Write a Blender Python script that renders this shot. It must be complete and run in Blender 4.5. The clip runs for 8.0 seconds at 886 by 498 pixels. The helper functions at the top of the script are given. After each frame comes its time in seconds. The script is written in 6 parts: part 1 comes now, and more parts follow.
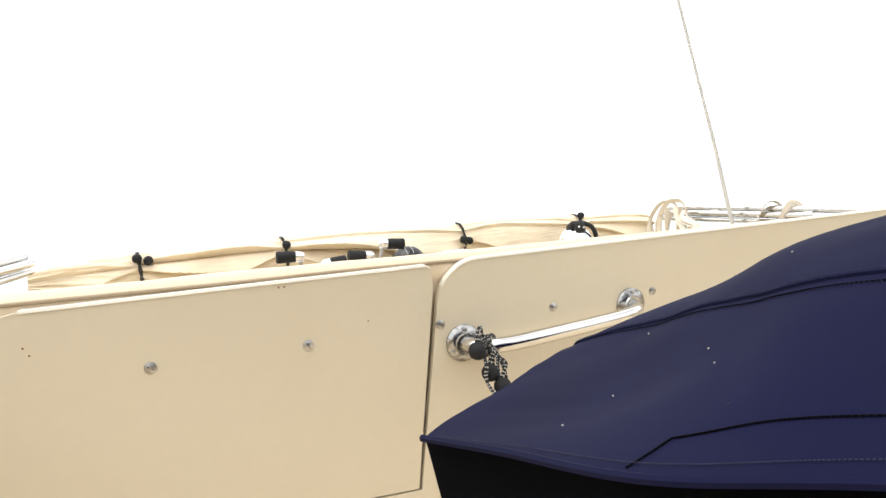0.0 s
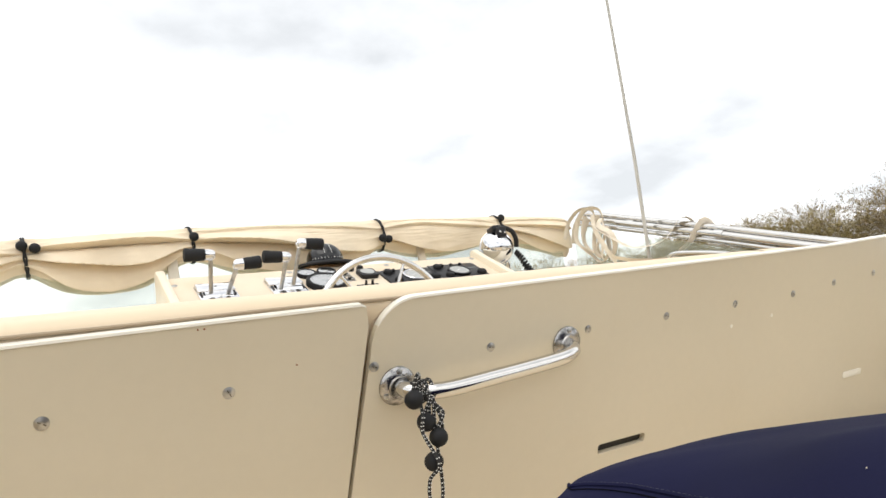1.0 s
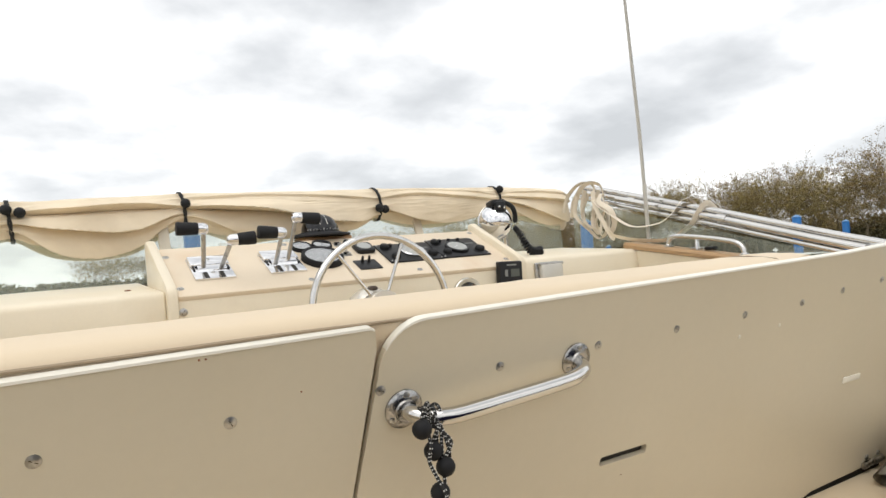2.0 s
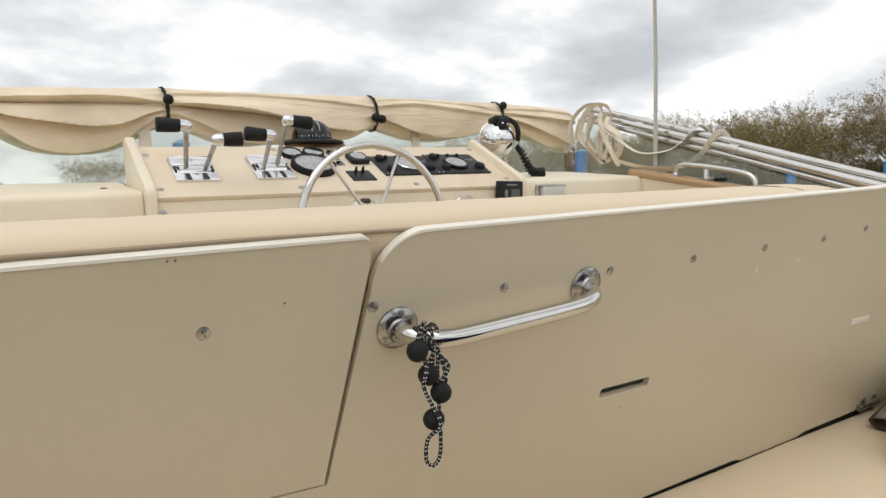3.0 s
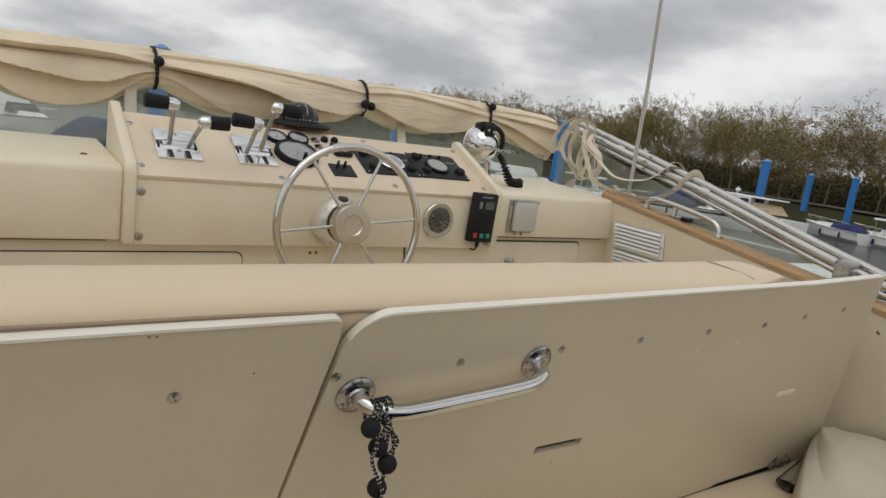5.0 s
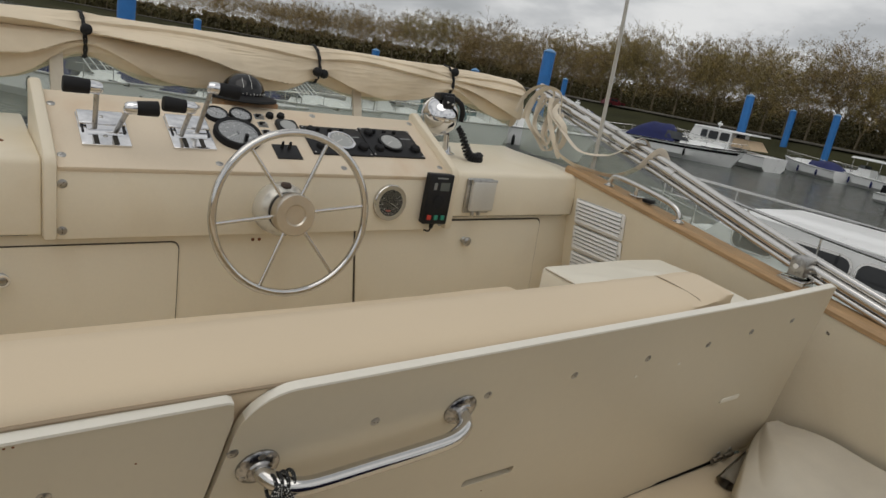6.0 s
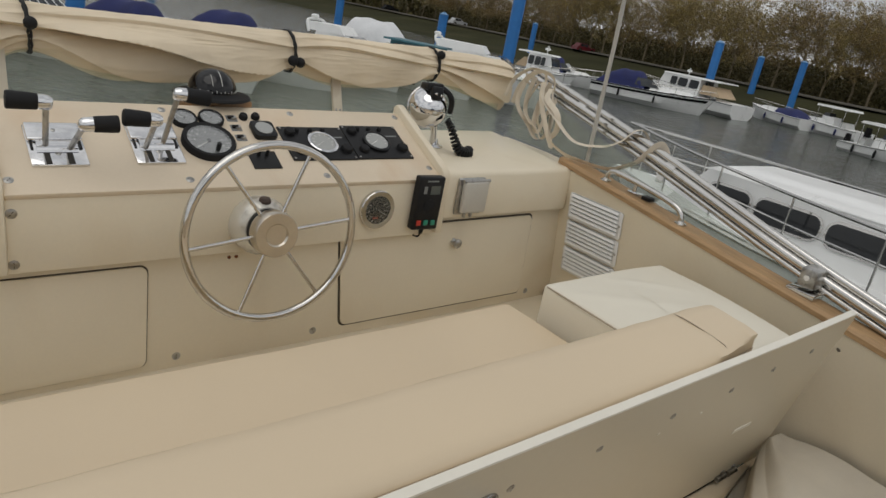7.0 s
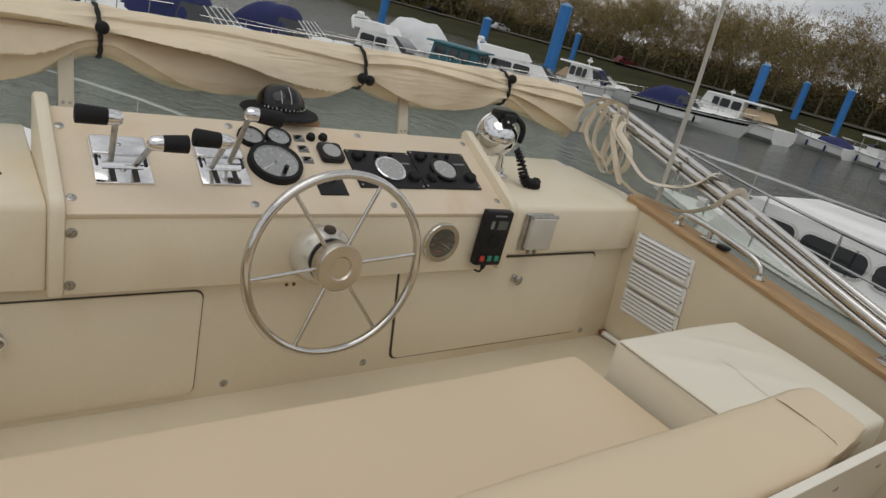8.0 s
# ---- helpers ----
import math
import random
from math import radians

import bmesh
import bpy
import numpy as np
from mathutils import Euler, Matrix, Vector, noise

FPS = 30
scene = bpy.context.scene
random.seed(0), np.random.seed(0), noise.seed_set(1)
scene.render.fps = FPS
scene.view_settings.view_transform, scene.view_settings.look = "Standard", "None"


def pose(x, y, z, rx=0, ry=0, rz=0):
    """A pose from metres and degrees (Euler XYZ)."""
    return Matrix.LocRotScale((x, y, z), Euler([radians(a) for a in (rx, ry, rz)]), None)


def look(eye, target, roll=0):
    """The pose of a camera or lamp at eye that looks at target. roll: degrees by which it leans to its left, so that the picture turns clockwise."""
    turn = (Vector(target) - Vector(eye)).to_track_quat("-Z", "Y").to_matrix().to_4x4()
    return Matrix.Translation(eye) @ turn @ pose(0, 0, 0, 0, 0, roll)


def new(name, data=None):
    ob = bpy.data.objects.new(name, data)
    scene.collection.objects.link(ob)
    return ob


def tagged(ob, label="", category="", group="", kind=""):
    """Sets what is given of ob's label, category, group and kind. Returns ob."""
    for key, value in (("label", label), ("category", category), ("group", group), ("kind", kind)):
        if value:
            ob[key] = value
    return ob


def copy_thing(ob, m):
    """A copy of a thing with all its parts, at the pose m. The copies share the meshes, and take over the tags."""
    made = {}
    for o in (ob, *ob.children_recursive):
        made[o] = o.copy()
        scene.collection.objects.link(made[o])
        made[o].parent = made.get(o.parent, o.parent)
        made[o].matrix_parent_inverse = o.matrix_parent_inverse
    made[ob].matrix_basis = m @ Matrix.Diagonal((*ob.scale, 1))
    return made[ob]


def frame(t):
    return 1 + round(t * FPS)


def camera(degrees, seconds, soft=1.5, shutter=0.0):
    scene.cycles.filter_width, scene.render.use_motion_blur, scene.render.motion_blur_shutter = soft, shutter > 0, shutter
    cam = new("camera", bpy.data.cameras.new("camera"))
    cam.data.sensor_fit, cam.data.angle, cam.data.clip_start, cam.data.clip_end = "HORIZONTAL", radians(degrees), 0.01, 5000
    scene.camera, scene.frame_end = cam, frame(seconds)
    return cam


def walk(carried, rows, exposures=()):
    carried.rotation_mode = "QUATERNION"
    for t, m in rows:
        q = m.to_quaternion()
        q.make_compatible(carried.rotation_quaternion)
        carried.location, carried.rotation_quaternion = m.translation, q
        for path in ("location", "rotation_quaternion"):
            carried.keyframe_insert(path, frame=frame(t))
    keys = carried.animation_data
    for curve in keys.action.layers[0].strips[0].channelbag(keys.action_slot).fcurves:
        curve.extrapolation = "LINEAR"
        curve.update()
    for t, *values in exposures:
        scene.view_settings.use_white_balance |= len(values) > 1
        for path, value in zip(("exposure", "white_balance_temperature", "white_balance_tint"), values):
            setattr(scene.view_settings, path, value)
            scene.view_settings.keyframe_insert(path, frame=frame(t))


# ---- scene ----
cam = camera(66.2, 8.0)
PATH = [
    (0, (0.028, 0.006, 0.95), (0.832, 1.811, 1.259), -7.6),
    (0.2, (0.021, 0.024, 0.981), (0.902, 1.802, 1.227), -4.8),
    (0.5, (0.015, 0.04, 1.039), (0.962, 1.782, 1.297), -2.8),
    (1, (0.018, 0.076, 1.056), (1.062, 1.769, 1.268), -5.7),
    (1.2, (0.016, 0.061, 1.052), (1.042, 1.765, 1.257), -6.1),
    (2.3, (0.016, 0.178, 1.197), (1.106, 1.855, 1.142), -2.4),
    (2.5, (0.033, 0.21, 1.188), (1.128, 1.878, 1.062), -1.9),
    (3, (0.058, 0.232, 1.15), (1.141, 1.904, 0.974), -0.4),
    (3.5, (0.053, 0.225, 1.148), (1.127, 1.889, 0.866), 1.7),
    (4, (0.026, 0.234, 1.186), (1.123, 1.887, 0.93), 4.1),
    (4.5, (0.017, 0.222, 1.302), (1.142, 1.85, 1.013), 5.4),
    (4.7, (0.016, 0.216, 1.311), (1.174, 1.823, 1.032), 7.3),
    (5.8, (0.117, 0.247, 1.496), (1.283, 1.794, 1.0), 11.3),
    (6, (0.142, 0.27, 1.521), (1.352, 1.778, 1.008), 10.3),
    (6.5, (0.135, 0.389, 1.554), (1.38, 1.852, 1.0), 11.9),
    (7, (0.186, 0.483, 1.65), (1.458, 1.885, 1.008), 10.8),
    (7.5, (0.175, 0.603, 1.668), (1.38, 2.061, 1.022), 13.4),
    (8, (0.168, 0.665, 1.685), (1.383, 2.114, 1.034), 14.4),
]
walk(cam, [(t, look(eye, target, roll)) for t, eye, target, roll in PATH],
     [(0, 1.38), (0.5, 1.2), (1.0, 0.98), (2.3, 0.58), (3.0, 0.44), (3.5, 0.38), (4.0, 0.22), (4.5, 0.08), (6.0, -0.24), (8.0, -0.25)])

# ---- world, sun ----
world = bpy.data.worlds.new("overcast_sky")
scene.world = world
world.use_nodes = True
wt = world.node_tree
wt.nodes.clear()
w_out = wt.nodes.new("ShaderNodeOutputWorld")
w_bg = wt.nodes.new("ShaderNodeBackground")
w_sky = wt.nodes.new("ShaderNodeTexSky")
w_sky.sky_type = "NISHITA"
w_sky.sun_disc = False
w_sky.sun_elevation, w_sky.sun_rotation = radians(52), radians(225)
w_tc = wt.nodes.new("ShaderNodeTexCoord")
w_sep = wt.nodes.new("ShaderNodeSeparateXYZ")
w_up = wt.nodes.new("ShaderNodeMath")
w_up.operation = "MAXIMUM"
w_up.inputs[1].default_value = 0.0
w_lift = wt.nodes.new("ShaderNodeMath")
w_lift.operation = "ADD"
w_lift.inputs[1].default_value = 0.34
w_flat = wt.nodes.new("ShaderNodeVectorMath")
w_flat.operation = "SCALE"
w_inv = wt.nodes.new("ShaderNodeMath")
w_inv.operation = "DIVIDE"
w_inv.inputs[0].default_value = 1.0
w_map = wt.nodes.new("ShaderNodeMapping")
w_map.inputs["Scale"].default_value = (1.0, 1.0, 1.9)
w_map.inputs["Location"].default_value = (0.75, 2.2, 0.4)
w_n1 = wt.nodes.new("ShaderNodeTexNoise")
w_n1.inputs["Scale"].default_value, w_n1.inputs["Detail"].default_value, w_n1.inputs["Roughness"].default_value = 1.9, 7, 0.50
w_n1.inputs["Distortion"].default_value = 0.0
w_r = wt.nodes.new("ShaderNodeValToRGB")
cr = w_r.color_ramp
cr.elements[0].position, cr.elements[0].color = 0.34, (0.50, 0.515, 0.53, 1)
cr.elements[1].position, cr.elements[1].color = 0.62, (1.04, 1.04, 1.03, 1)
for pos, col in ((0.43, (0.62, 0.635, 0.65, 1)), (0.49, (0.74, 0.75, 0.76, 1)), (0.545, (0.92, 0.925, 0.925, 1))):
    cr.elements.new(pos).color = col
w_mul = wt.nodes.new("ShaderNodeMix")
w_mul.data_type, w_mul.blend_type = "RGBA", "MIX"
w_mul.inputs[0].default_value = 0.94
w_sc = wt.nodes.new("ShaderNodeMix")
w_sc.data_type, w_sc.blend_type = "RGBA", "MULTIPLY"
w_sc.inputs[0].default_value = 1.0
w_sc.inputs[7].default_value = (0.08, 0.08, 0.08, 1)
wt.links.new(w_tc.outputs["Generated"], w_sep.inputs[0])
wt.links.new(w_sep.outputs[2], w_up.inputs[0])
wt.links.new(w_up.outputs[0], w_lift.inputs[0])
wt.links.new(w_lift.outputs[0], w_inv.inputs[1])
wt.links.new(w_tc.outputs["Generated"], w_flat.inputs[0])
wt.links.new(w_inv.outputs[0], w_flat.inputs[3])
wt.links.new(w_flat.outputs[0], w_map.inputs["Vector"])
wt.links.new(w_map.outputs[0], w_n1.inputs["Vector"])
wt.links.new(w_n1.outputs["Fac"], w_r.inputs[0])
wt.links.new(w_sky.outputs[0], w_sc.inputs[6])
wt.links.new(w_sc.outputs[2], w_mul.inputs[6])
wt.links.new(w_r.outputs[0], w_mul.inputs[7])
wt.links.new(w_mul.outputs[2], w_bg.inputs["Color"])
w_bg.inputs["Strength"].default_value = 0.87
wt.links.new(w_bg.outputs[0], w_out.inputs["Surface"])

sun = new("sun", bpy.data.lights.new("sun", "SUN"))
sun.data.energy, sun.data.angle, sun.data.color = 0.7, radians(50), (1.0, 0.96, 0.9)
sun.matrix_world = look((-11, -9, 30), (0, 0, 0))


# ---- materials ----
def nodes_of(name):
    m = bpy.data.materials.new(name)
    m.use_nodes = True
    nt = m.node_tree
    return m, nt, nt.nodes["Principled BSDF"]


def surface(name, color, rough=0.5, metal=0.0, vary=0.08, scale=6.0, fine=120.0, bump=0.05, bump_dist=0.002,
            stain=None, stain_amount=0.0, stain_scale=2.5, island=False, coat=0.0, stretch=(1, 1, 1)):
    """A surface with colour drift at two scales, uneven gloss, fine relief and optional stains."""
    m, nt, p = nodes_of(name)
    n, l = nt.nodes, nt.links
    tc = n.new("ShaderNodeTexCoord")
    mp = n.new("ShaderNodeMapping")
    mp.inputs["Scale"].default_value = stretch
    l.new(tc.outputs["Object"], mp.inputs["Vector"])
    a = n.new("ShaderNodeTexNoise")
    a.inputs["Scale"].default_value, a.inputs["Detail"].default_value = scale, 5
    b = n.new("ShaderNodeTexNoise")
    b.inputs["Scale"].default_value, b.inputs["Detail"].default_value = fine, 3
    for q in (a, b):
        l.new(mp.outputs[0], q.inputs["Vector"])
    mixv = n.new("ShaderNodeMath")
    mixv.operation = "MULTIPLY_ADD"
    mixv.inputs[1].default_value, mixv.inputs[2].default_value = 0.35, 0.0
    l.new(b.outputs["Fac"], mixv.inputs[0])
    addv = n.new("ShaderNodeMath")
    addv.operation = "ADD"
    l.new(a.outputs["Fac"], addv.inputs[0])
    l.new(mixv.outputs[0], addv.inputs[1])
    ramp = n.new("ShaderNodeMapRange")
    ramp.inputs[1].default_value, ramp.inputs[2].default_value = 0.35, 1.0
    ramp.inputs[3].default_value, ramp.inputs[4].default_value = 1.0 - vary, 1.0 + vary
    l.new(addv.outputs[0], ramp.inputs[0])
    mul = n.new("ShaderNodeMix")
    mul.data_type, mul.blend_type = "RGBA", "MULTIPLY"
    mul.inputs[0].default_value = 1.0
    mul.inputs[6].default_value = (*color, 1)
    l.new(ramp.outputs[0], mul.inputs[7])
    out = mul.outputs[2]
    if stain:
        s = n.new("ShaderNodeTexNoise")
        s.inputs["Scale"].default_value, s.inputs["Detail"].default_value, s.inputs["Distortion"].default_value = stain_scale, 8, 0.6
        l.new(mp.outputs[0], s.inputs["Vector"])
        sr = n.new("ShaderNodeMapRange")
        sr.inputs[1].default_value, sr.inputs[2].default_value = 0.52, 0.78
        sr.inputs[3].default_value, sr.inputs[4].default_value = 0.0, stain_amount
        l.new(s.outputs["Fac"], sr.inputs[0])
        sm = n.new("ShaderNodeMix")
        sm.data_type = "RGBA"
        sm.inputs[7].default_value = (*stain, 1)
        l.new(sr.outputs[0], sm.inputs[0])
        l.new(out, sm.inputs[6])
        out = sm.outputs[2]
    if island:
        g = n.new("ShaderNodeNewGeometry")
        ir = n.new("ShaderNodeMapRange")
        ir.inputs[3].default_value, ir.inputs[4].default_value = 0.6, 1.4
        l.new(g.outputs["Random Per Island"], ir.inputs[0])
        im = n.new("ShaderNodeMix")
        im.data_type, im.blend_type = "RGBA", "MULTIPLY"
        im.inputs[0].default_value = 1.0
        l.new(out, im.inputs[6])
        l.new(ir.outputs[0], im.inputs[7])
        out = im.outputs[2]
    l.new(out, p.inputs["Base Color"])
    rr = n.new("ShaderNodeMapRange")
    rr.inputs[3].default_value, rr.inputs[4].default_value = max(0.02, rough - 0.08), min(1.0, rough + 0.08)
    l.new(a.outputs["Fac"], rr.inputs[0])
    l.new(rr.outputs[0], p.inputs["Roughness"])
    p.inputs["Metallic"].default_value = metal
    p.inputs["Coat Weight"].default_value = coat
    if bump:
        bp = n.new("ShaderNodeBump")
        bp.inputs["Strength"].default_value, bp.inputs["Distance"].default_value = bump, bump_dist
        l.new(addv.outputs[0], bp.inputs["Height"])
        l.new(bp.outputs[0], p.inputs["Normal"])
    return m


def clear_sheet(name, tint, rough, haze, slant=0.0):
    """Hazy clear plastic or glass: a thin pane that lets most light through and mirrors at a slant."""
    m, nt, p = nodes_of(name)
    n, l = nt.nodes, nt.links
    tr = n.new("ShaderNodeBsdfTransparent")
    tr.inputs[0].default_value = (*tint, 1)
    tc = n.new("ShaderNodeTexCoord")
    ns = n.new("ShaderNodeTexNoise")
    ns.inputs["Scale"].default_value, ns.inputs["Detail"].default_value = 3.0, 6
    l.new(tc.outputs["Object"], ns.inputs["Vector"])
    mr = n.new("ShaderNodeMapRange")
    mr.inputs[3].default_value, mr.inputs[4].default_value = haze * 0.6, haze * 1.4
    l.new(ns.outputs["Fac"], mr.inputs[0])
    p.inputs["Base Color"].default_value = (0.62, 0.66, 0.57, 1)
    p.inputs["Roughness"].default_value = rough
    mx = n.new("ShaderNodeMixShader")
    l.new(mr.outputs[0], mx.inputs[0])
    l.new(tr.outputs[0], mx.inputs[1])
    l.new(p.outputs[0], mx.inputs[2])
    out = mx.outputs[0]
    if slant:
        lw = n.new("ShaderNodeLayerWeight")
        fr = n.new("ShaderNodeMath")
        fr.operation = "POWER"
        fr.inputs[1].default_value = slant
        l.new(lw.outputs["Facing"], fr.inputs[0])
        gl = n.new("ShaderNodeBsdfGlossy")
        gl.inputs["Roughness"].default_value = rough
        gx = n.new("ShaderNodeMixShader")
        l.new(fr.outputs[0], gx.inputs[0])
        l.new(out, gx.inputs[1])
        l.new(gl.outputs[0], gx.inputs[2])
        out = gx.outputs[0]
    l.new(out, n["Material Output"].inputs["Surface"])
    return m


GELCOAT = surface("cream_gelcoat", (0.77, 0.685, 0.53), 0.38, vary=0.05, scale=3, bump=0.03, stain=(0.50, 0.37, 0.20), stain_amount=0.32, stain_scale=2.4)
PANELPAINT = surface("cream_panel_paint", (0.62, 0.55, 0.415), 0.35, vary=0.04, scale=2.2, fine=60, bump=0.04, stain=(0.52, 0.40, 0.23), stain_amount=0.16, stain_scale=1.6)
# pale filler paint; on the board tops it also carries the highlight
FILLER_AND_HIGHLIGHT = surface("pale_filler_and_highlight", (0.80, 0.76, 0.66), 0.4, vary=0.05, scale=12)
DASHPAINT = surface("sun_bleached_dash", (0.71, 0.60, 0.455), 0.55, vary=0.06, scale=5, stain=(0.58, 0.37, 0.20), stain_amount=0.5, stain_scale=4)
VINYL = surface("tan_vinyl", (0.69, 0.56, 0.39), 0.5, vary=0.04, scale=2.5, fine=400, bump=0.12, bump_dist=0.0006)
VINYL_SIDE = surface("cream_vinyl", (0.74, 0.62, 0.45), 0.5, vary=0.05, scale=3, fine=400, bump=0.12, bump_dist=0.0006)
WHITEVINYL = surface("white_vinyl", (0.78, 0.73, 0.61), 0.42, vary=0.05, scale=4, fine=400, bump=0.12, bump_dist=0.0006)
CANVAS = surface("beige_canvas", (0.75, 0.635, 0.47), 0.9, vary=0.10, scale=7, fine=500, bump=0.3, bump_dist=0.001, stain=(0.40, 0.29, 0.17), stain_amount=0.3, stain_scale=4)
GREYCANVAS = surface("greyed_canvas", (0.56, 0.51, 0.42), 0.9, vary=0.12, scale=6, fine=500, bump=0.3, bump_dist=0.001, stain=(0.28, 0.24, 0.18), stain_amount=0.4)
NAVY = surface("navy_canvas", (0.005, 0.0056, 0.026), 0.9, vary=0.25, scale=9, fine=900, bump=0.35, bump_dist=0.0006, stain=(0.026, 0.025, 0.045), stain_amount=0.45, stain_scale=6)
NAVY.node_tree.nodes["Principled BSDF"].inputs["Specular IOR Level"].default_value = 0.15
NAVYSEAM = surface("navy_thread", (0.016, 0.016, 0.042), 0.8, vary=0.2, scale=60)
STEEL = surface("polished_steel", (0.64, 0.625, 0.60), 0.10, 1.0, vary=0.08, scale=9, fine=80, bump=0.02)
CHROME = surface("chrome", (0.76, 0.76, 0.77), 0.10, 1.0, vary=0.08, scale=40, bump=0.02, stain=(0.45, 0.42, 0.38), stain_amount=0.35, stain_scale=30)
DULLSTEEL = surface("corroded_steel", (0.46, 0.45, 0.43), 0.32, 1.0, vary=0.25, scale=40, fine=200, bump=0.2, stain=(0.12, 0.11, 0.10), stain_amount=0.8, stain_scale=60)
# near-black: the shade painted inside the cover, and its dark seam threads
SHADE_AND_SEAM = surface("black_shade_and_seam", (0.002, 0.002, 0.003), 0.95, vary=0.3, scale=30)
SHADE_AND_SEAM.node_tree.nodes["Principled BSDF"].inputs["Specular IOR Level"].default_value = 0.05
PITTED = surface("pitted_chrome", (0.42, 0.41, 0.40), 0.22, 1.0, vary=0.35, scale=70, fine=260, bump=0.5, stain=(0.03, 0.028, 0.026), stain_amount=1.0, stain_scale=75)
BLACK = surface("black_plastic", (0.010, 0.010, 0.011), 0.42, vary=0.2, scale=30, bump=0.08)
BLACKMATT = surface("black_rubber", (0.011, 0.011, 0.012), 0.7, vary=0.25, scale=40, bump=0.2)
for _m in (BLACK, BLACKMATT):
    _m.node_tree.nodes["Principled BSDF"].inputs["Specular IOR Level"].default_value = 0.3
GAP = surface("shadow_gap", (0.08, 0.065, 0.045), 0.8, vary=0.3, scale=30)
DARK = surface("dark_gap", (0.03, 0.026, 0.02), 0.8, vary=0.3, scale=30)
WHITE = surface("white_gelcoat", (0.85, 0.855, 0.84), 0.3, vary=0.04, scale=2, bump=0.02)
ENAMEL = surface("worn_white_enamel", (0.70, 0.67, 0.60), 0.22, 0.35, vary=0.08, scale=20, bump=0.05, stain=(0.05, 0.035, 0.02), stain_amount=0.7, stain_scale=22)
GREYDIAL = surface("grey_dial", (0.20, 0.205, 0.20), 0.35, vary=0.05, scale=20)
PALEDIAL = surface("pale_dial", (0.36, 0.365, 0.35), 0.35, vary=0.05, scale=20)
TEAK = surface("weathered_teak", (0.40, 0.25, 0.122), 0.55, vary=0.3, scale=5, fine=60, bump=0.25, stretch=(14, 1.2, 14), stain=(0.22, 0.14, 0.07), stain_amount=0.5)
PLY = surface("varnished_wood", (0.38, 0.21, 0.09), 0.45, vary=0.25, scale=6, fine=70, bump=0.15, stretch=(2, 14, 14))
WEBBING = surface("cream_webbing", (0.70, 0.62, 0.50), 0.9, vary=0.1, scale=30, fine=500, bump=0.3)
CORDMAT = surface("black_cord", (0.02, 0.02, 0.02), 0.85, vary=0.3, scale=200, bump=0.3)
WHITEFLECK = surface("white_fleck", (0.7, 0.69, 0.66), 0.8, vary=0.1, scale=80)
REDPLASTIC = surface("red_button", (0.5, 0.045, 0.03), 0.4)
GREENPLASTIC = surface("green_button", (0.03, 0.24, 0.16), 0.4)
LCD = surface("lcd", (0.10, 0.11, 0.10), 0.2, vary=0.03)
VENTWHITE = surface("white_vent_plastic", (0.84, 0.84, 0.83), 0.4, vary=0.04, scale=10)
RUST = surface("rust", (0.22, 0.08, 0.03), 0.8, vary=0.4, scale=60, bump=0.3)
PERSPEX = clear_sheet("hazy_perspex", (0.925, 0.95, 0.93), 0.15, 0.14)
CLEARGLASS = clear_sheet("dial_glass", (0.97, 0.97, 0.97), 0.05, 0.02, 1.7)
TINTED = surface("dark_window", (0.02, 0.022, 0.024), 0.08, vary=0.2, scale=2, bump=0)
GREYWIN = surface("grey_window", (0.045, 0.05, 0.055), 0.1, vary=0.4, scale=1.2, bump=0)
NAVYFAR = surface("navy_canopy", (0.016, 0.022, 0.10), 0.8, vary=0.25, scale=1.5, fine=15, bump=0.2, bump_dist=0.03)
TEALFAR = surface("teal_paint", (0.03, 0.13, 0.16), 0.5, vary=0.2, scale=1.5)
TARPWHITE = surface("white_tarp", (0.72, 0.73, 0.74), 0.7, vary=0.1, scale=1.2, fine=6, bump=0.5, bump_dist=0.08)
TANFAR = surface("tan_canopy", (0.5, 0.38, 0.25), 0.85, vary=0.1, scale=2)
BLUEPOST = surface("blue_pile_paint", (0.03, 0.19, 0.52), 0.45, vary=0.12, scale=0.8, fine=8, bump=0.1, stain=(0.02, 0.07, 0.17), stain_amount=0.5, stain_scale=0.5)
MAROON = surface("maroon_car_paint", (0.13, 0.015, 0.02), 0.3, vary=0.05)
SILVER = surface("silver_car_paint", (0.5, 0.51, 0.52), 0.3, vary=0.05)
BARK = surface("bark", (0.20, 0.16, 0.10), 0.9, vary=0.3, scale=3, fine=20, bump=0.5, bump_dist=0.03)
LEAF_A = surface("spring_leaf_olive", (0.29, 0.22, 0.07), 0.7, vary=0.3, scale=0.5, island=True, bump=0)
LEAF_B = surface("spring_leaf_brown", (0.285, 0.195, 0.07), 0.7, vary=0.3, scale=0.5, island=True, bump=0)
SHRUB = surface("shrub_leaf", (0.105, 0.088, 0.031), 0.7, vary=0.4, scale=0.3, island=True, bump=0)
GRASS = surface("bank_grass", (0.040, 0.040, 0.018), 0.95, vary=0.4, scale=0.12, fine=3, bump=0.6, bump_dist=0.2, stain=(0.07, 0.056, 0.034), stain_amount=0.7, stain_scale=0.06)
GRASS.node_tree.nodes["Principled BSDF"].inputs["Specular IOR Level"].default_value = 0.1
PONTOON = surface("grey_pontoon", (0.26, 0.25, 0.23), 0.8, vary=0.2, scale=1)


